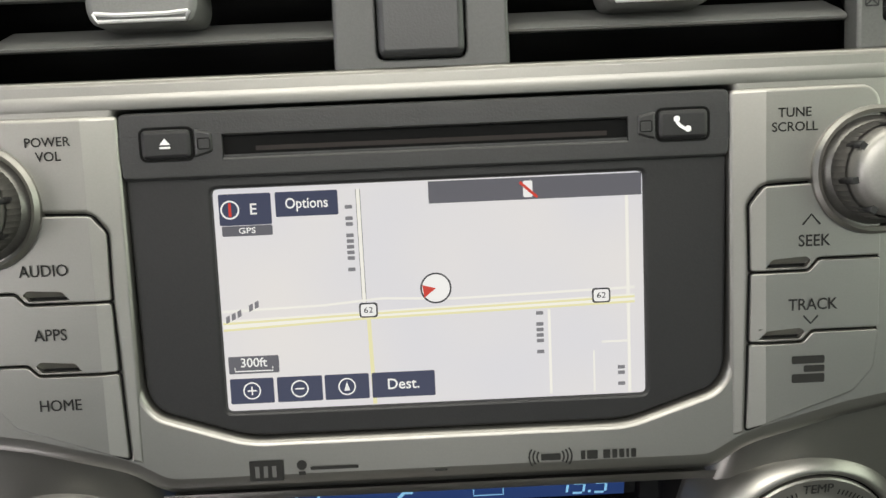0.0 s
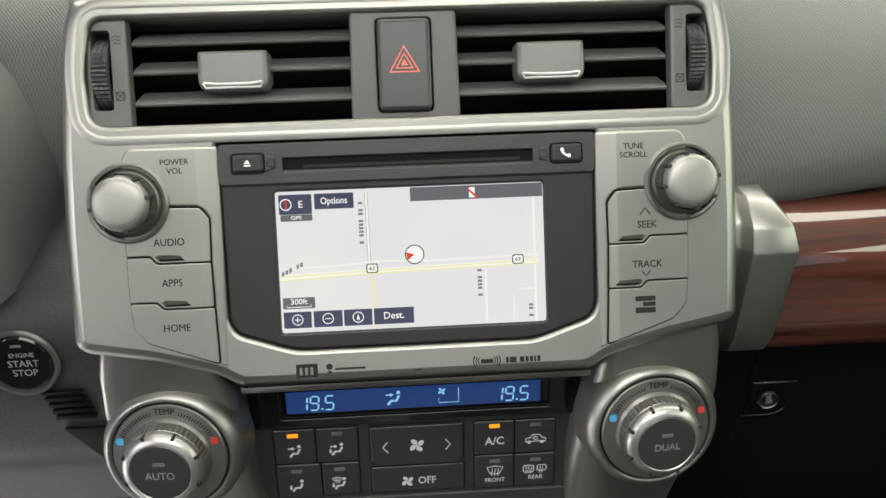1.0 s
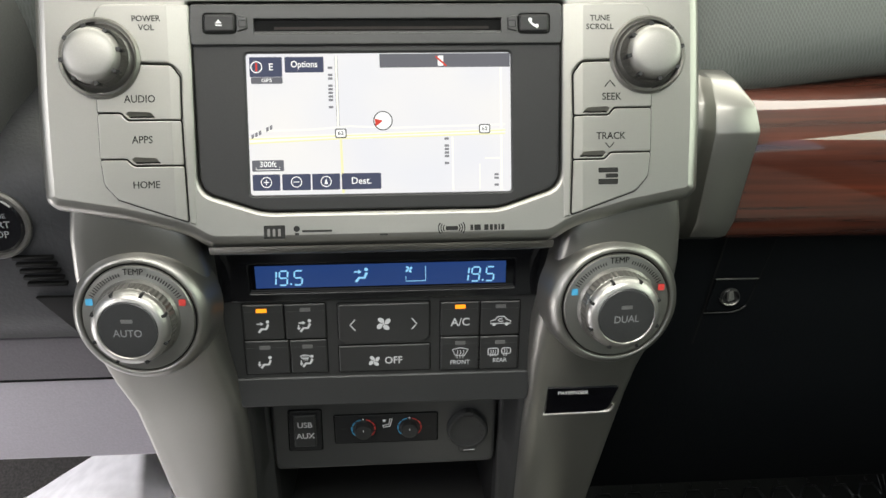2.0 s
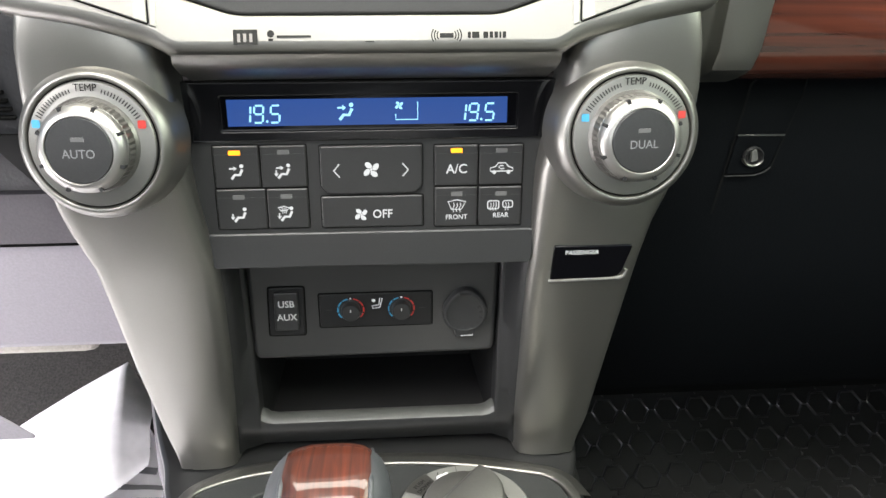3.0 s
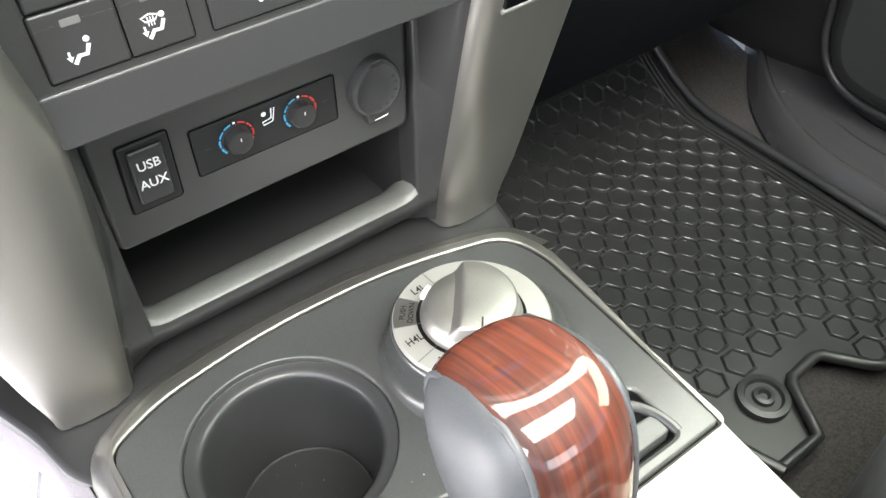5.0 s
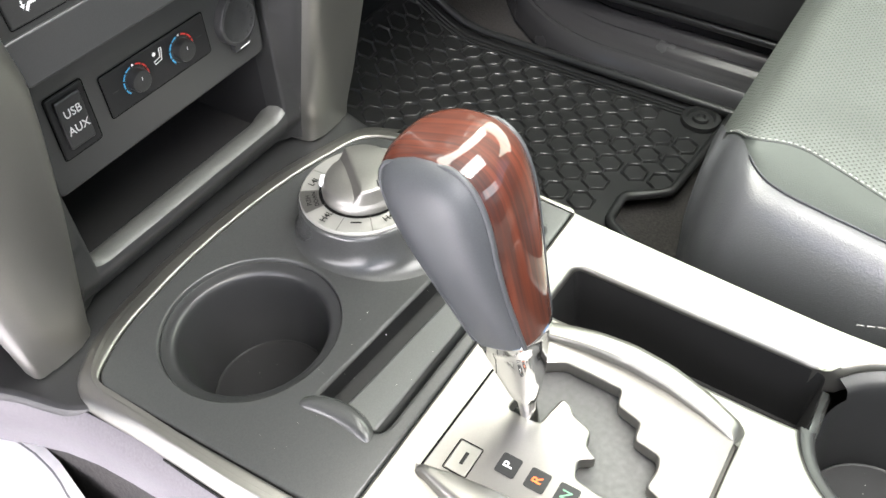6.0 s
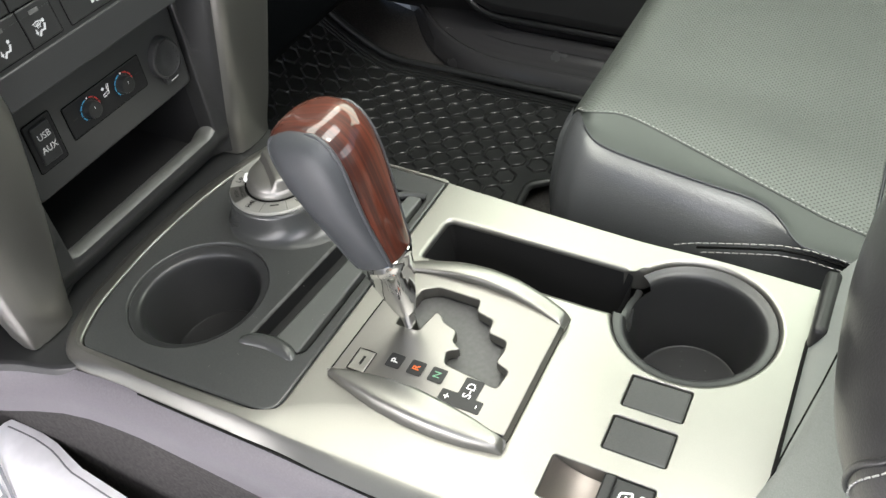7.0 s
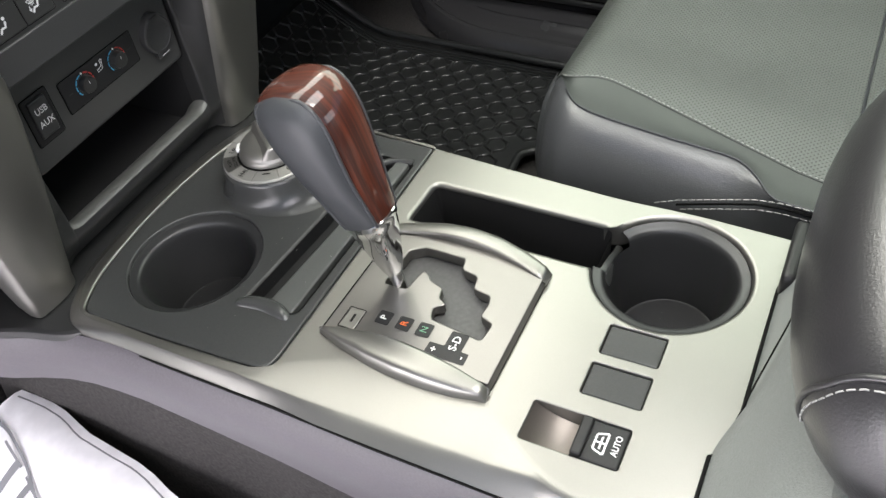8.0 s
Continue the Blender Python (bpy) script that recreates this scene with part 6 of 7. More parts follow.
slot_pts = g([(-0.0350, 0.0490), (-0.0345, 0.0300), (-0.0270, 0.0293), (-0.0143, 0.0268), (-0.0165, 0.0205), (-0.0210, 0.0178), (-0.0250, 0.0050), (-0.0340, 0.0038), (-0.0385, -0.0046), (-0.0435, 0.0035), (-0.0535, 0.0003), (-0.0592, -0.0405), (-0.0440, -0.0420), (-0.0400, -0.0310), (-0.0285, -0.0322), (-0.0210, -0.0300), (-0.0187, -0.0156), (-0.0075, -0.0140), (-0.0040, 0.0004), (0.0062, 0.0025), (0.0074, 0.0360), (0.0010, 0.0465), (-0.0240, 0.0475)])
gate_slot = rounded(slot_pts, 0.0026, 3)
plate_outline = rounded(g([(-0.0880, 0.0712), (0.0125, 0.0690), (0.0195, 0.0400), (0.0215, 0.0120), (0.0200, -0.0150), (0.0155, -0.0400), (0.0105, -0.0596), (-0.0900, -0.0600)]), 0.002)
part("plate", plate(plate_outline, 0.000, 0.0078, 0.0008, (gate_slot,), r_hole=0.0012), SILVER_DARK, gate, "brushed silver gate plate")
bm = bmesh.new()
bridge(bm, ring_of(bm, grown(plate_outline, 0.0012), 0.0017), ring_of(bm, grown(plate_outline, -0.0002), 0.0066))
part("skirt", bm, SILVER, gate, "sloping plate edge", 20)
part("front_gap", stroke(g([(-0.0865, 0.0700), (0.0115, 0.0678)]), 0.0012, 0.0081), DEEP, gate)
part("well", plate(grown(plate_outline, -0.004), -0.016, -0.0040), shader("gate_felt", (0.075, 0.075, 0.073), 0.6, 0.0, 0.3, 300.0, 0.15), gate, "dull grey gate floor")
bm = bmesh.new()
a, b = ring_of(bm, grown(gate_slot, 0.0012), 0.0070), ring_of(bm, grown(gate_slot, 0.0020), -0.0040)
bridge(bm, a, b)
part("slot_wall", bm, SILVER_DARK, gate)
RAIL = {-1: ([-0.0885, -0.0955, -0.1008, -0.1036, -0.1043, -0.1030, -0.0995], [-0.0868, -0.0832, -0.0812, -0.0815, -0.0838, -0.0872, -0.0922]),
        1: ([0.0235, 0.0300, 0.0345, 0.0355, 0.0330, 0.0270, 0.0175], [0.0135, 0.0172, 0.0195, 0.0195, 0.0170, 0.0115, 0.0040])}
for s in (-1, 1):
    rows = []
    for t in (0.0, 0.012, 0.035, 0.07, *np.linspace(0.12, 0.88, 20), 0.93, 0.965, 0.988, 1.0):
        y = 0.0735 - 0.1355 * t
        xo, xi = (interp(t, np.linspace(0, 1, 7), side) for side in RAIL[s])
        h = (0.0090 + 0.0055 * math.sin(math.pi * t)) * (0.30 + 0.70 * min(1.0, min(t, 1 - t) / 0.035) ** 0.5)
        rows.append([(xo + (xi - xo) * f + OX, y + OY, w) for f, w in ((-0.02, 0.0010), (0.0, h * 0.50), (0.05, h * 0.76), (0.13, h * 0.91), (0.32, h * 0.98), (0.62, h), (0.86, h * 0.99), (0.96, h * 0.95), (1.0, h * 0.86), (1.01, 0.0070))])
    part("side_rail", fill_rings(rows), SILVER, gate, "curved silver side rail", 50)
for y, words, m in ((0.0318, "P", SOFT_PRINT), (0.0154, "R", ORANGE), (-0.0005, "N", GREEN)):
    k = part("position_window", flat(rect(-0.0704 + OX, y - 0.0055 + OY, -0.0586 + OX, y + 0.0055 + OY, 0.0015), 0.0082), BLACK, gate)
    lettering(words, 0.0051, (-0.0645 + OX, y + OY, 0.0086), m, k)
k = part("position_window", plate(rounded(g([(-0.0825, -0.0190), (-0.0825, -0.0385), (-0.0730, -0.0385), (-0.0730, -0.0325), (-0.0585, -0.0325), (-0.0585, -0.0195), (-0.0720, -0.0195), (-0.0720, -0.0085), (-0.0825, -0.0085)]), 0.0012), 0.0070, 0.0082), BLACK, gate)
lettering("S-D", 0.0057, (-0.0680 + OX, -0.0262 + OY, 0.0086), PRINT, k)
lettering("+", 0.0056, (-0.0772 + OX, -0.0140 + OY, 0.0086), PRINT, k)
lettering("-", 0.0056, (-0.0778 + OX, -0.0345 + OY, 0.0086), PRINT, k)
k = part("release_cover", plate(rect(-0.0815 + OX, 0.0475 + OY, -0.0640 + OX, 0.0600 + OY, 0.001), 0.0070, 0.0084, 0.0005), SILVER, gate)
part("cover_gap", stroke(rect(-0.0820 + OX, 0.0470 + OY, -0.0635 + OX, 0.0605 + OY, 0.001), 0.0006, 0.0082, closed=True), DEEP, gate)
part("release_slit", flat(rect(-0.0765 + OX, 0.0520 + OY, -0.0690 + OX, 0.0540 + OY, 0.0005), 0.0087), MARK, k)

# ---- gear lever ----
lever = thing("gear_lever", pose(-0.0290, 0.0360, 0.480), "gear lever with wood and grey leather knob", "gear lever")
part("shaft", tube([(-0.0022, 0.0010, -0.008), (-0.0010, 0.0045, 0.010), (0.0005, 0.012, 0.045)], 0.0056, 14), CHROME, lever, "chrome shaft")


def lever_ring(x, y, z, hx, hy, tilt, e=2.4, n=48):
    out = []
    for k in range(n):
        a = 2 * math.pi * k / n
        c, s = math.cos(a), math.sin(a)
        px, py = hx * math.copysign(abs(c) ** (2 / e), c), hy * math.copysign(abs(s) ** (2 / e), s)
        out.append((x + px, y + py * math.cos(tilt), z - py * math.sin(tilt)))
    return out


rows = []
for f, hx, hy, e in ((0.0, 0.0062, 0.0066, 2.0), (0.10, 0.0080, 0.0085, 2.2), (0.30, 0.0098, 0.0112, 2.6), (0.55, 0.0122, 0.0140, 3.0), (0.78, 0.0145, 0.0164, 2.8), (0.88, 0.0153, 0.0174, 2.6), (0.90, 0.0164, 0.0184, 2.6), (0.98, 0.0168, 0.0188, 2.6), (1.0, 0.0160, 0.0180, 2.6), (1.02, 0.0120, 0.0130, 2.6)):
    rows.append(lever_ring(-0.0006 + 0.0024 * f, 0.0060 + 0.0115 * f, 0.016 + 0.0515 * f, hx, hy, radians(12 + 12 * f), e))
part("collar", fill_rings(rows), CHROME, lever, "faceted chrome collar", 40)
KNOB_RINGS = [(0.0000, 0.0163, 0.0186), (0.0039, 0.0174, 0.0197), (0.0196, 0.0199, 0.0220), (0.0391, 0.0231, 0.0254), (0.0587, 0.0258, 0.0288), (0.0724, 0.0271, 0.0307), (0.0831, 0.0273, 0.0314), (0.0910, 0.0269, 0.0307), (0.0968, 0.0260, 0.0290), (0.1012, 0.0244, 0.0265), (0.1046, 0.0218, 0.0231), (0.1066, 0.0197, 0.0196), (0.1076, 0.0185, 0.0159), (0.1082, 0.0179, 0.0085)]
LEAN_FWD = radians(23.7)
EXPO = 2.7
wood_front, wood_back, skin_left, skin_right = [], [], [], []


def knob_point(ring, a):
    s, hx, hy = ring
    c, q = math.cos(a), math.sin(a)
    px, py = hx * math.copysign(abs(c) ** (2 / EXPO), c), hy * math.copysign(abs(q) ** (2 / EXPO), q)
    tilt = LEAN_FWD - 0.12 * (s / 0.12) ** 2
    return (0.0016 + 0.050 * s + px, 0.0176 + s * math.sin(LEAN_FWD) + py * math.cos(tilt), 0.0653 + s * math.cos(LEAN_FWD) - py * math.sin(tilt))


for ring in KNOB_RINGS:
    share = min(0.76, 0.0188 / ring[1])
    if ring[0] > 0.095:
        share = min(1.0, 0.0188 / ring[1])
    b = math.acos(min(1.0, share) ** (EXPO / 2)) if share < 1 else 0.0
    swell = 0.0015 * smooth(min(1, ring[0] / 0.05)) * smooth(min(1, max(0, (0.108 - ring[0]) / 0.02)))
    for store, turn, sign in ((skin_right, 0.0, 1), (skin_left, math.pi, -1)):
        row = []
        for k, a in enumerate(np.linspace(-b, b, 13)):
            p = knob_point(ring, turn + a)
            row.append((p[0] + sign * swell * (1 - (abs(k - 6) / 6) ** 3), p[1], p[2]))
        store.append(row)
    wood_back.append([knob_point(ring, a) for a in np.linspace(b, math.pi - b, 21)])
    wood_front.append([knob_point(ring, a) for a in np.linspace(math.pi + b, 2 * math.pi - b, 21)])
wood = grid(wood_front)
grid(wood_back, wood)
grid([wood_front[-1], list(reversed(wood_back[-1]))], wood)
bmesh.ops.remove_doubles(wood, verts=wood.verts, dist=0.00001)
part("wood_insert", wood, WOOD, lever, "glossy red-brown wood insert", 70)
for skin in (skin_left, skin_right):
    bm = grid(skin)
    bmesh.ops.remove_doubles(bm, verts=bm.verts, dist=0.00001)
    part("leather_grip", bm, GRIP, lever, "grey leather grip side", 70)
    line = [r[0] for r in skin[:11]] + [r[-1] for r in reversed(skin[:11])]
    for k in range(3):
        pts = [Vector(p) for p in line]
        line = [pts[0]] + [q for a, b in zip(pts, pts[1:]) for q in (a * 0.75 + b * 0.25, a * 0.25 + b * 0.75)] + [pts[-1]]
    part("piping", tube(line, 0.0013, 8), GRIP, lever, "grey leather piping", 70)

# ---- armrest and box behind the console ----
box = thing("armrest_box", pose(0, -0.42, 0.16), "grey vinyl console box under the armrest", "console box")
rows = []
for y, zt in ((-0.2070, 0.478), (-0.2100, 0.492), (-0.221, 0.520), (-0.236, 0.552), (-0.252, 0.566), (-0.62, 0.566)):
    rows.append([(x * (0.112 if x > 0 else 0.140) , y + 0.42, zt - 0.16 - 0.006 * abs(x) ** 4) for x in np.linspace(-1, 1, 15)])
part("shell", grid(rows), shader("smooth_box_plastic", (0.20, 0.212, 0.204), 0.42, 0.0, 0.1, 800.0, 0.06, 0.08), box, "smooth pale grey front panel", 50)
for s, x in ((-1, -0.140), (1, 0.112)):
    rows = [[(x + 0.0, y + 0.42, z - 0.16) for z in (zt - 0.006, 0.42, 0.30, 0.17)] for y, zt in ((-0.2125, 0.488), (-0.222, 0.520), (-0.236, 0.552), (-0.252, 0.566), (-0.62, 0.566))]
    part("side", grid(rows), CHARCOAL, box)
rows = []
for y, z, xe in ((-0.1975, 0.4780, -0.0840), (-0.1990, 0.4900, -0.0790), (-0.2010, 0.4950, -0.0720), (-0.2105, 0.5070, -0.0480), (-0.2190, 0.5215, -0.0120), (-0.2270, 0.5380, 0.0350), (-0.2380, 0.5580, 0.085), (-0.2540, 0.5690, 0.108), (-0.60, 0.5690, 0.108)):
    xs = [-0.1412] + [-0.1400 + (xe - 0.006 + 0.1400) * f for f in (0, 0.25, 0.5, 0.75, 1.0)] + [xe - 0.0025, xe - 0.0004, xe + 0.0004]
    rows.append([(x, y + 0.42 - dy, z - 0.16 - dz) for x, dy, dz in zip(xs, (0.010, 0.0, 0, 0, 0, 0, 0.0008, 0.0030, 0.0075), (0.004, 0.0, 0, 0, 0, 0, 0.0004, 0.0012, 0.003))])
part("grained_body", grid(rows), BOX_GREY, box, "grained grey vinyl body", 60)
part("seam", tube([(-0.064, 0.2135, 0.3375), (-0.040, 0.2085, 0.3515), (-0.004, 0.2005, 0.3660), (0.043, 0.1915, 0.3830)], 0.0006, 5), DEEP, box)
part("deck_gap", tube([(-0.1400, 0.2216, 0.3312), (-0.0860, 0.2216, 0.3312), (-0.0800, 0.2110, 0.3318), (0.0540, 0.2108, 0.3318), (0.1000, 0.2030, 0.3322)], 0.0014, 6), DEEP, box)
latch = part("latch", boxed(0.048, 0.2010, 0.330, 0.106, 0.2115, 0.352, r=0.004), BLACK, box, "black latch lip")

rows = []
for f in np.linspace(0, 1, 14):
    a = math.pi * (0.5 - f)
    # front roll of the pad, in side view
    rows.append((math.cos(a), math.sin(a)))
pad_rows = []
for x in np.linspace(-1, 1, 30):
    e = (1 - abs(x) ** 5) ** 0.5
    bow = -0.030 * abs(x) ** 2.5
    px = -0.012 + 0.138 * x
    crown = 0.014 * (1 - min(1.0, (x / 0.85) ** 2))
    r = [(px, -0.256 + bow + 0.042 * c * (0.35 + 0.65 * e), 0.612 + 0.056 * s * (0.25 + 0.75 * e) + crown * max(0.0, s)) for c, s in rows]
    r = [(px, -0.66, 0.612 + 0.056 * (0.25 + 0.75 * e) + crown)] + r + [(px, -0.66, 0.612 - 0.056 * (0.25 + 0.75 * e))]
    pad_rows.append(r)
arm = thing("armrest", pose(0, -0.42, 0.56), "black leather armrest lid with pale stitching", "armrest")
bm = grid([[(p[0], p[1] + 0.42, p[2] - 0.56) for p in r] for r in pad_rows])
part("pad", bm, ARM_HIDE, arm, "", 70)


def stitches(path, parent, m=None, length=0.0046, gap=0.0018, r=0.00046, name="stitch"):
    """Short threads laid end to end along a line, as one seam."""
    bm = bmesh.new()
    pts = [Vector(p) for p in path]
    at = [0.0]
    for a, b in zip(pts, pts[1:]):
        at.append(at[-1] + (b - a).length)
    run = 0.0
    while run + length < at[-1]:
        ends = [Vector([interp(run + f * length, at, [p[i] for p in pts]) for i in range(3)]) for f in (0, 0.5, 1)]
        ends[1].z += 0.0003
        tube(ends, r, 5, bm)
        run += length + gap
    ob = part(name, bm, STITCH, parent, "pale stitching", 60)
    return ob


def pad_point(px, k, lift=0.0006):
    """A point on the front roll of the pad: k runs from its top edge to its underside."""
    x = (px + 0.012) / 0.138
    e = (1 - abs(x) ** 5) ** 0.5
    a = math.pi * (0.5 - k / 13)
    return (px, -0.256 - 0.030 * abs(x) ** 2.5 + (0.042 * (0.35 + 0.65 * e) + lift) * math.cos(a) + 0.42, 0.612 + (0.056 * (0.25 + 0.75 * e) + lift) * math.sin(a) + 0.014 * (1 - min(1.0, (x / 0.85) ** 2)) * max(0.0, math.sin(a)) - 0.56)


for mirror in (1, -1):
    def across(px):
        return px if mirror > 0 else -0.024 - px
    ks = np.linspace(0, 9, 28)
    fold = [pad_point(across(interp(k, [0, 2, 3.8, 5, 6.5, 9], [-0.129, -0.126, -0.1215, -0.1190, -0.1120, -0.104])), k, 0.0) for k in ks]
    back = pad_point(across(-0.129), 0, 0.0)
    part("welt", tube([(back[0], -0.20, back[2])] + fold, 0.0017, 8), ARM_HIDE, arm, "raised leather fold", 70)
    thread = [pad_point(across(interp(k, [0, 2, 3.3, 4.3, 5.5, 6.5, 9], [-0.1335, -0.131, -0.127, -0.1245, -0.122, -0.1180, -0.108])), k, 0.0008) for k in ks]
    stitches(thread, arm, None, 0.0042, 0.0020)

# ---- passenger seat ----
seat = thing("passenger_seat", pose(0.42, -0.2, 0.18), "black perforated leather passenger seat cushion", "car seat")


def seat_local(p):
    return (p[0] - 0.42, p[1] + 0.2, p[2] - 0.18)


# cushion top: long crowned surface, bolsters raised at the sides, rolled front edge
def cushion_z(x, y):
    z = 0.487 + 0.062 * max(-0.30, min(0.0, y))
    return z - 0.009 * smooth(min(1, max(0, (x - 0.25) / 0.12))) + 0.012 * smooth(min(1, max(0, (x - 0.56) / 0.09)))


def left_seam(y):
    return 0.2 * sum(interp(-y + d, SEAM_Y, SEAM_X) for d in (-0.006, -0.003, 0.0, 0.003, 0.006)) if y < 0.012 else interp(-y, SEAM_Y, SEAM_X)


SEAM_Y, SEAM_X = ([-0.034, -0.020, -0.0125, -0.0044, 0.0088, 0.0264, 0.0528, 0.103, 0.1454, 0.1601, 0.1714, 0.1805, 0.1858, 0.20, 0.30], [0.278, 0.254, 0.2399, 0.2239, 0.2112, 0.2058, 0.2029, 0.1990, 0.1971, 0.1922, 0.1811, 0.1688, 0.1600, 0.1585, 0.1560])


def insert_width(y):
    ys, xs = [-0.034, -0.022, -0.010, 0.008, 0.0217, 0.0363, 0.0594, 0.093, 0.1302, 0.1702, 0.2168, 0.30], [0.281, 0.256, 0.2466, 0.2551, 0.2572, 0.2532, 0.2459, 0.2344, 0.2216, 0.2079, 0.1918, 0.1880]
    return max(0.003, sum(interp(-y + d, ys, xs) for d in np.linspace(-0.008, 0.008, 5)) / 5 - left_seam(y))


def cushion_at(x, y):
    return cushion_z(x, y) - 0.026 * max(0.0, y / 0.034) ** 2.4


rows, insert = [], []
for y in np.concatenate([np.linspace(-0.62, -0.20, 14), np.linspace(-0.19, 0.034, 42)]):
    xs = left_seam(y)
    xl = xs + insert_width(y)
    rows.append([seat_local((xl + (0.655 - xl) * f, y, cushion_at(xl + (0.655 - xl) * f, y))) for f in np.linspace(0, 1, 30)])
    insert.append([seat_local((xs + (xl - xs) * f, y, cushion_at(xs + (xl - xs) * f, y) - 0.0012 * math.sin(math.pi * f))) for f in np.linspace(0, 1, 6)])
part("bolster_insert", grid(insert), LEATHER_GREY, seat, "smooth grey-green leather panel", 80)
part("perforation_seam", tube([r[-1] for r in insert], 0.0007, 6), LEATHER_GREY, seat, "", 80)
stitches([(r[-1][0] + 0.002, r[-1][1], r[-1][2] + 0.0004) for r in insert[10:]], seat, None, 0.0026, 0.0020, 0.00036)
front = []
for z, dy in ((0.445, 0.043), (0.40, 0.046), (0.32, 0.040), (0.24, 0.025)):
    front.append([seat_local((0.30 + (0.655 - 0.30) * f, dy, z)) for f in np.linspace(0, 1, 30)])
part("cushion_top", grid(rows + front), PERF, seat, "grey-green perforated leather", 80)
part("cross_seam", tube([seat_local((x, -0.235, cushion_at(x, -0.235) + 0.0002)) for x in np.linspace(0.193, 0.655, 24)], 0.0016, 6), LEATHER, seat, "", 80)
# plain leather side of the bolster
rows = []
for y in np.concatenate([np.linspace(-0.62, -0.20, 12), np.linspace(-0.19, 0.034, 40)]):
    xl = left_seam(y)
    zt = cushion_z(xl, y) - 0.026 * max(0.0, y / 0.034) ** 2.4
    xo = interp(-y, [-0.034, -0.02, 0.0, 0.10, 0.19, 0.30], [0.222, 0.190, 0.175, 0.165, 0.158, 0.156])
    zb = 0.395
    row = []
    for t in np.linspace(0, 1, 12):
        a = t * math.pi / 2
        row.append(seat_local((xl + (xo - xl) * math.sin(a) ** 0.9, y, zt + (zb - zt) * (1 - math.cos(a)) ** 1.0)))
    row.append(seat_local((xo + 0.012, y, 0.34)))
    row.append(seat_local((xo + 0.02, y, 0.25)))
    rows.append(row)
# rolled front corner
last = rows[-1]
for k in (1, 2, 3, 4):
    a = k * math.pi / 8
    rows.append([(p[0] + 0.070 * (1 - math.cos(a)) * min(1, i / 5), p[1] + 0.012 * math.sin(a) * min(1, i / 5), p[2] - (0.002 * k if i == 0 else 0.0)) for i, p in enumerate(last)])
part("bolster", grid(rows), SEAT_HIDE, seat, "smooth black leather side", 80)
part("piping", tube([seat_local((left_seam(y) - 0.001, y, cushion_z(left_seam(y), y) + 0.0005 - 0.026 * max(0.0, y / 0.034) ** 2.4)) for y in np.concatenate([np.linspace(-0.60, -0.19, 12), np.linspace(-0.185, 0.007, 40)])], 0.0012, 6), LEATHER, seat, "raised piping", 80)
low = [seat_local((interp(-y, [-0.04, 0.0, 0.10, 0.19, 0.30], [0.205, 0.178, 0.166, 0.159, 0.157]) - 0.0025, y, interp(-y, [0.09, 0.116, 0.151, 0.184, 0.20, 0.22, 0.3], [0.434, 0.4484, 0.4629, 0.4755, 0.476, 0.4749, 0.462]))) for y in np.linspace(-0.40, -0.095, 16)]
stitches(low, seat)
stitches([(p[0] - 0.002, p[1], p[2] - 0.0085) for p in low[:-1]], seat)
part("side_groove", tube([(p[0] - 0.0004, p[1], p[2] - 0.0042) for p in low[:-1]], 0.0011, 6), DEEP, seat, "", 80)
part("base", boxed(-0.23, -0.42, 0.0, 0.20, 0.20, 0.08, r=0.01), CHARCOAL, seat, "dark seat base")

# ---- passenger floor mat ----
# the rear edge has a notch beside the seat rail
NOTCH_X, NOTCH_Y = [0.30, 0.386, 0.398, 0.414, 0.462, 0.498, 0.66], [0.10, 0.10, 0.125, 0.155, 0.158, 0.112, 0.10]
mat = thing("floor_mat", pose(0.42, 0.40, 0.176), "black rubber floor mat with hexagon relief", "floor mat")


def mat_z(x, y):
    return 0.0 + (0.0 if y < 0.50 else 1.15 * (y - 0.50) ** 1.35)


def mat_rear(x):
    return interp(x, NOTCH_X, NOTCH_Y)


def mat_left(y):
    return interp(y, [0.05, 0.17, 0.30, 0.55, 0.80], [0.34, 0.30, 0.19, 0.17, 0.18])


rows = []
for y in np.linspace(0.10, 0.84, 30):
    xs = np.linspace(mat_left(y), 0.682, 24)
    rows.append([(x - 0.42, max(y, mat_rear(x)) - 0.40, mat_z(x, y) + (0.012 if i == 0 else 0.0)) for i, x in enumerate(xs)])
part("sheet", grid(rows), RUBBER, mat, "", 60)
part("rim", tube([(0.680 - 0.42, y - 0.40, mat_z(0.64, y) + 0.010) for y in np.linspace(0.10, 0.84, 24)], 0.006, 8), RUBBER, mat, "", 60)
part("rim", tube([(mat_left(y) - 0.42 + 0.004, y - 0.40, mat_z(0.2, y) + 0.010) for y in np.linspace(0.10, 0.84, 24)], 0.006, 8), RUBBER, mat, "", 60)
part("rim", tube([(x - 0.42, mat_rear(x) + 0.004 - 0.40, 0.007) for x in np.linspace(0.33, 0.68, 40)], 0.006, 8), RUBBER, mat, "", 60)
for k in range(3):
    part("edge_ridge", tube([(0.668 - 0.007 * k - 0.42, y - 0.40, mat_z(0.64, y) + 0.0015) for y in np.linspace(0.12, 0.80, 22)], 0.0016, 6), RUBBER, mat, "", 60)
R = 0.0176
hexm = bmesh.new()
rings = [[hexm.verts.new((r * math.cos(radians(60 * k)), r * math.sin(radians(60 * k)), w)) for k in range(6)] for r, w in ((R + 0.0005, 0.0), (R - 0.0001, 0.0020), (R - 0.0008, 0.0034), (R - 0.00135, 0.0038), (R - 0.0019, 0.0034), (R - 0.0026, 0.0020), (R - 0.0032, 0.0003))]
for a, b in zip(rings, rings[1:]):
    bridge(hexm, a, b)
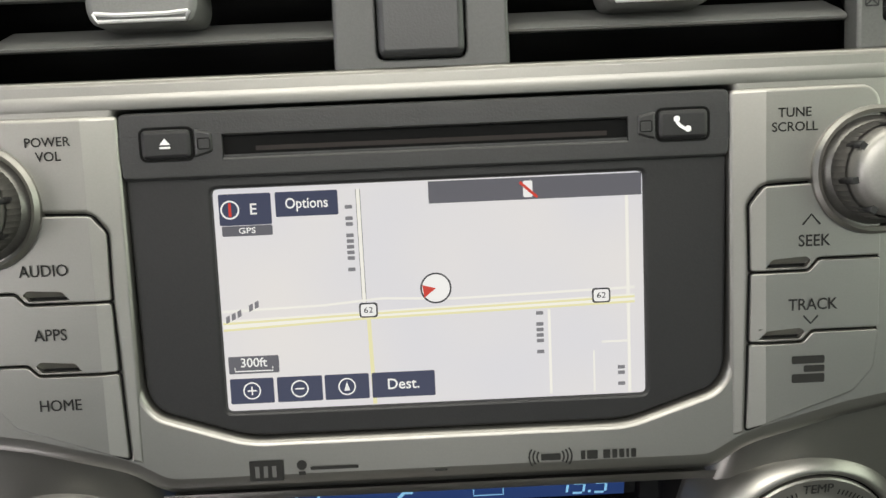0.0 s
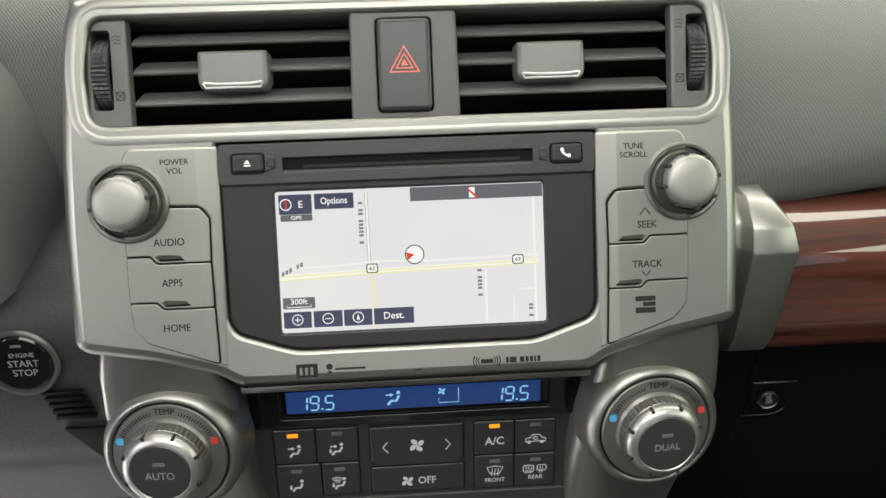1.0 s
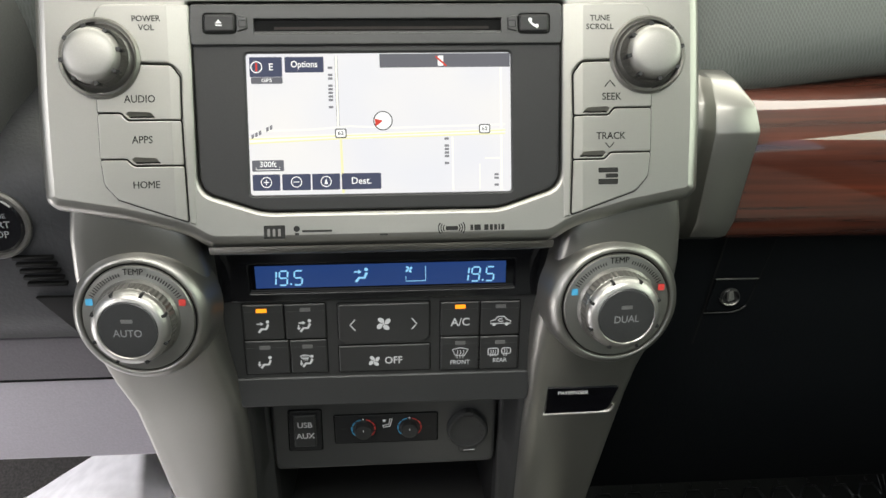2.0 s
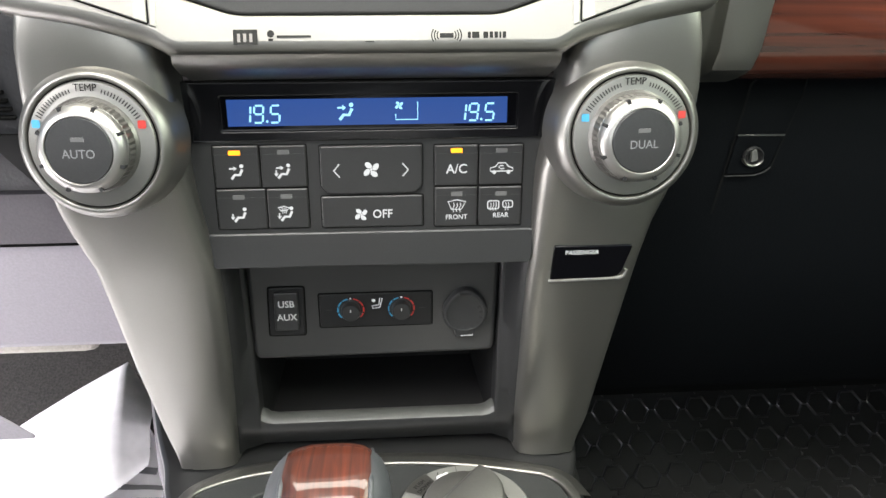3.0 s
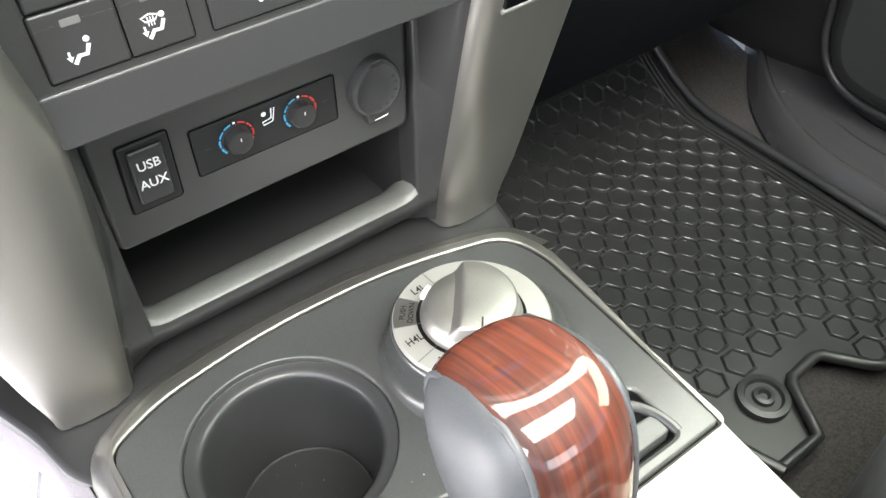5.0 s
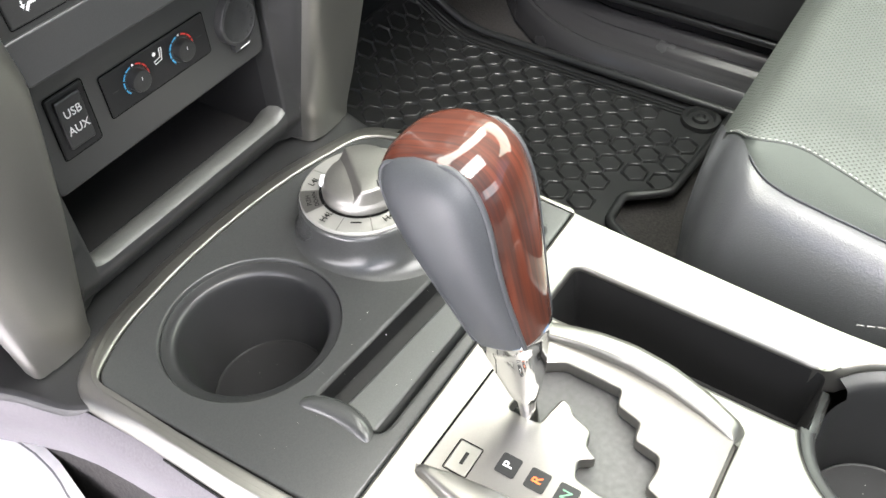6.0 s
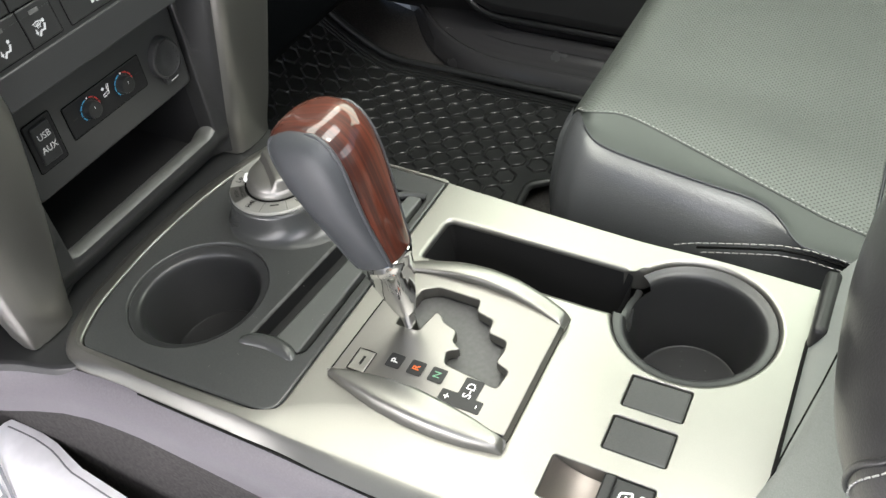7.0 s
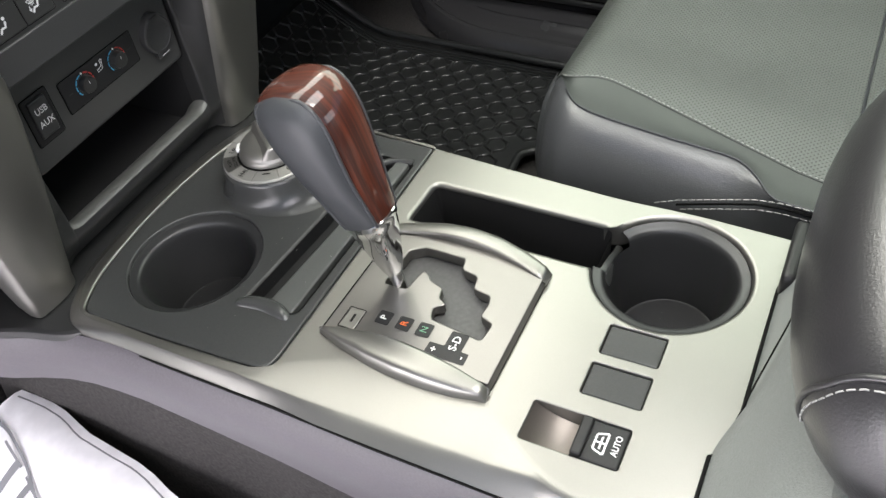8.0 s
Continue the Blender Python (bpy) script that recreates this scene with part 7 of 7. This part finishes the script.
first = part("hexagon_ridge", hexm, RUBBER, mat, "", 55)
first.matrix_basis = pose(0.30 - 0.42, 0.30 - 0.40, 0)
for j in range(21):
    y = 0.135 + 0.0345 * j
    if y > 0.82:
        continue
    x = 0.20 + 0.0
    for i in range(13):
        x = 0.196 + 0.0400 * i
        if x - 0.022 < mat_left(y) or x > 0.640 or math.hypot(x - 0.655, y - 0.137) < 0.042 or math.hypot(x - 0.380, y - 0.162) < 0.040 or min(y - mat_rear(x - 0.015), y - mat_rear(x + 0.015)) < 0.022 or (abs(x - 0.30) < 0.001 and abs(y - 0.30) < 0.001):
            continue
        slope = math.degrees(math.atan((mat_z(x, y + 0.005) - mat_z(x, y - 0.005)) / 0.01))
        o = new("hexagon_ridge", first.data)
        o.parent = mat
        o.matrix_basis = pose(x - 0.42, y - 0.40, mat_z(x, y), slope, 0, 0)
links = bmesh.new()
for j in range(21):
    y = 0.135 + 0.0345 * j
    for i in range(12):
        x = 0.216 + 0.0400 * i
        if y > 0.80 or x - 0.040 < mat_left(y) or x > 0.625 or math.hypot(x - 0.655, y - 0.137) < 0.060 or math.hypot(x - 0.380, y - 0.162) < 0.060 or min(y - mat_rear(x - 0.03), y - mat_rear(x + 0.03)) < 0.022:
            continue
        z = mat_z(x, y)
        for dx, dy, lx, ly in ((0, 0, 0.0030, 0.0009), (0.0200, 0.0172, 0.0009, 0.0024)):
            boxed(x + dx - lx - 0.42, y + dy - ly - 0.40, mat_z(x, y + dy) - 0.001, x + dx + lx - 0.42, y + dy + ly - 0.40, mat_z(x, y + dy) + 0.0030, links)
tagged(part("relief", links, RUBBER, mat), kind="stuff")
for gx, gy in ((0.655, 0.137), (0.380, 0.162)):
    gm = part("grommet", lathe([(0.026, 0.0), (0.025, 0.006), (0.019, 0.007), (0.017, 0.003), (0.011, 0.003), (0.010, 0.007), (0.006, 0.008), (0.004, 0.004)], 32), RUBBER, mat, "black round mat clip", 50)
    gm.matrix_basis = pose(gx - 0.42, gy - 0.40, 0.001)

# ---- driver's floor: paper cover, pedal ----
EDGE_Y = [-0.10, 0.20, 0.23, 0.262, 0.282, 0.321, 0.352, 0.38, 0.41, 0.452, 0.47, 0.51, 0.60, 0.70, 0.80, 0.90]
EDGE_X = [-0.215, -0.182, -0.1764, -0.1674, -0.165, -0.162, -0.1604, -0.1515, -0.148, -0.149, -0.150, -0.178, -0.235, -0.28, -0.36, -0.50]
paper = thing("paper_mat", pose(-0.42, 0.45, 0.175), "crumpled white paper floor cover with dark print", "paper mat")
rows = []
for y0 in np.linspace(-0.10, 0.90, 46):
    row = []
    y = y0
    xr = interp(y, EDGE_Y, EDGE_X)
    for x in np.linspace(-0.80, xr, 30):
        y = min(y0, interp(x, [-0.80, -0.55, -0.47, -0.42, -0.36, -0.30, -0.25, -0.20], [0.40, 0.52, 0.58, 0.60, 0.62, 0.64, 0.58, 0.46]))
        z = 0.010 + 0.010 * noise.noise((x * 7, y * 7, 1.0)) + 0.006 * noise.noise((x * 25, y * 25, 3.0)) + 0.9 * max(0, y - 0.52) ** 1.4
        z += 0.085 * smooth(max(0, min(1, (x - xr + 0.20) / 0.20))) * (1 - 0.8 * smooth(min(1, max(0, (y - 0.45) / 0.12))))
        row.append((x + 0.42, y - 0.45, z))
    rows.append(row)
part("sheet", grid(rows), PAPER, paper, "", 80)

upper = [(-0.62, 0.53, 0.195), (-0.47, 0.645, 0.222), (-0.385, 0.668, 0.265), (-0.317, 0.681, 0.300), (-0.277, 0.640, 0.262)]
lower = [(-0.62, 0.38, 0.195), (-0.45, 0.425, 0.224), (-0.350, 0.452, 0.250), (-0.291, 0.498, 0.258), (-0.2658, 0.540, 0.258)]
rows = []
for u in np.linspace(0, 4, 33):
    a = Vector([interp(u, range(5), [p[i] for p in upper]) for i in range(3)])
    b = Vector([interp(u, range(5), [p[i] for p in lower]) for i in range(3)])
    row = []
    for v in np.linspace(0, 1, 16):
        p = a.lerp(b, v)
        z = p.z + 0.016 * math.sin(math.pi * v) - 0.010 * math.sin(math.pi * min(1, max(0, (v - 0.6) / 0.4))) + 0.006 * noise.noise((p.x * 12, p.y * 12, 5.0))
        row.append((p.x + 0.42, p.y - 0.45, z - 0.175))
    rows.append(row)
part("folded_flap", grid(rows), PAPER, paper, "plain white folded-back flap", 80)


def paper_z(x, y):
    xr = interp(y, EDGE_Y, EDGE_X)
    z = 0.010 + 0.010 * noise.noise((x * 7, y * 7, 1.0)) + 0.006 * noise.noise((x * 25, y * 25, 3.0)) + 0.9 * max(0, y - 0.52) ** 1.4
    return z + 0.085 * smooth(max(0, min(1, (x - xr + 0.20) / 0.20))) * (1 - 0.8 * smooth(min(1, max(0, (y - 0.45) / 0.12)))) + 0.0022


def printed(name, pts, width):
    bm = bmesh.new()
    fine = []
    for a, b in zip(pts, pts[1:]):
        for t in np.linspace(0, 1, 9)[:-1]:
            fine.append((a[0] + (b[0] - a[0]) * t, a[1] + (b[1] - a[1]) * t))
    fine.append(pts[-1])
    l, r = [], []
    for i, p in enumerate(fine):
        a, b = Vector(fine[max(0, i - 1)]), Vector(fine[min(len(fine) - 1, i + 1)])
        d = (b - a).normalized()
        n = Vector((-d.y, d.x)) * width / 2
        for side, store in ((n, l), (-n, r)):
            q = Vector(p) + side
            store.append(bm.verts.new((q.x + 0.42, q.y - 0.45, paper_z(q.x, q.y))))
    for i in range(len(l) - 1):
        bm.faces.new((l[i], r[i], r[i + 1], l[i + 1]))
    return part(name, bm, INK, paper, "dark printed line", 80)


def paper_edge(y):
    return interp(y, EDGE_Y, EDGE_X)


printed("border_line", [(paper_edge(y) - 0.0085, y) for y in np.linspace(-0.05, 0.45, 40)], 0.0016)
printed("inner_line", rounded([(-0.170, 0.475), (-0.187, 0.452), (-0.190, 0.429), (-0.206, 0.3955), (-0.2315, 0.357), (-0.268, 0.325), (-0.320, 0.300), (-0.40, 0.285)], 0.012), 0.0034)
for k in range(5):
    printed("stripe", [(-0.245 - 0.012 * k, 0.53 + 0.022 * k), (-0.34 - 0.012 * k, 0.545 + 0.022 * k)], 0.007)
for k in range(4):
    x, y = -0.2110 - 0.0125 * k, 0.4010 - 0.0262 * k
    printed("print_bar", [(x, y), (x - 0.040, y + 0.017)], 0.0080)
    printed("print_serif", [(x + 0.0115, y + 0.025), (x - 0.0015, y - 0.006)] if k == 0 else [(x + 0.006, y + 0.010), (x - 0.004, y - 0.010)], 0.0028)

pedal = thing("brake_pedal", pose(-0.385, 0.60, 0.407, 60, 0, 0), "pale worn brake pedal with ribbed pad", "pedal")
part("pad", plate(rect(-0.075, -0.030, 0.075, 0.030, 0.014), -0.010, 0.004, 0.003), shader("worn_pedal", (0.30, 0.28, 0.25), 0.7, 0.0, 0.3, 300.0, 0.2), pedal)
for k in range(9):
    part("rib", boxed(-0.064 + 0.015 * k, -0.022, 0.003, -0.057 + 0.015 * k, 0.022, 0.006, r=0.001), shader("pedal_rubber", (0.21, 0.20, 0.185), 0.8), pedal)
part("arm", boxed(-0.01, 0.0, -0.20, 0.01, 0.012, -0.01), BLACK, pedal)

# ---- dust ----
rng = random.Random(11)
bm = bmesh.new()


def speck(p, r):
    v = [bm.verts.new((p[0] + r * rng.uniform(-1.4, 1.4), p[1] + r * rng.uniform(-1.4, 1.4), p[2] + r * rng.uniform(0.0, 0.6))) for k in range(4)]
    for q in ((0, 1, 2), (0, 2, 3), (0, 3, 1), (1, 3, 2)):
        bm.faces.new([v[k] for k in q])


def deck_spot(x, y, w):
    return DECK @ Vector((x, y, w))


for k in range(26):
    a, r = rng.uniform(0, 6.28), 0.030 * math.sqrt(rng.random())
    speck(deck_spot(CUP_L[0] + r * math.cos(a), CUP_L[1] + r * math.sin(a), -0.0632), rng.uniform(0.00012, 0.0003))
for k in range(26):
    a, r = rng.uniform(0, 6.28), 0.031 * math.sqrt(rng.random())
    speck(deck_spot(CUP_R[0] + r * math.cos(a), CUP_R[1] + r * math.sin(a), -0.0712), rng.uniform(0.00012, 0.00035))
for k in range(30):
    speck(deck_spot(rng.uniform(-0.13, 0.10), rng.uniform(0.135, 0.160), 0.0013), rng.uniform(0.00015, 0.00035))
for k in range(14):
    speck(deck_spot(rng.uniform(-0.07, 0.07), rng.uniform(0.106, 0.114), -0.0005), rng.uniform(0.00015, 0.00035))
solo("dust", bm, shader("pale_dust", (0.55, 0.53, 0.50), 0.9), "pale dust specks on the console", "dust", kind="stuff")
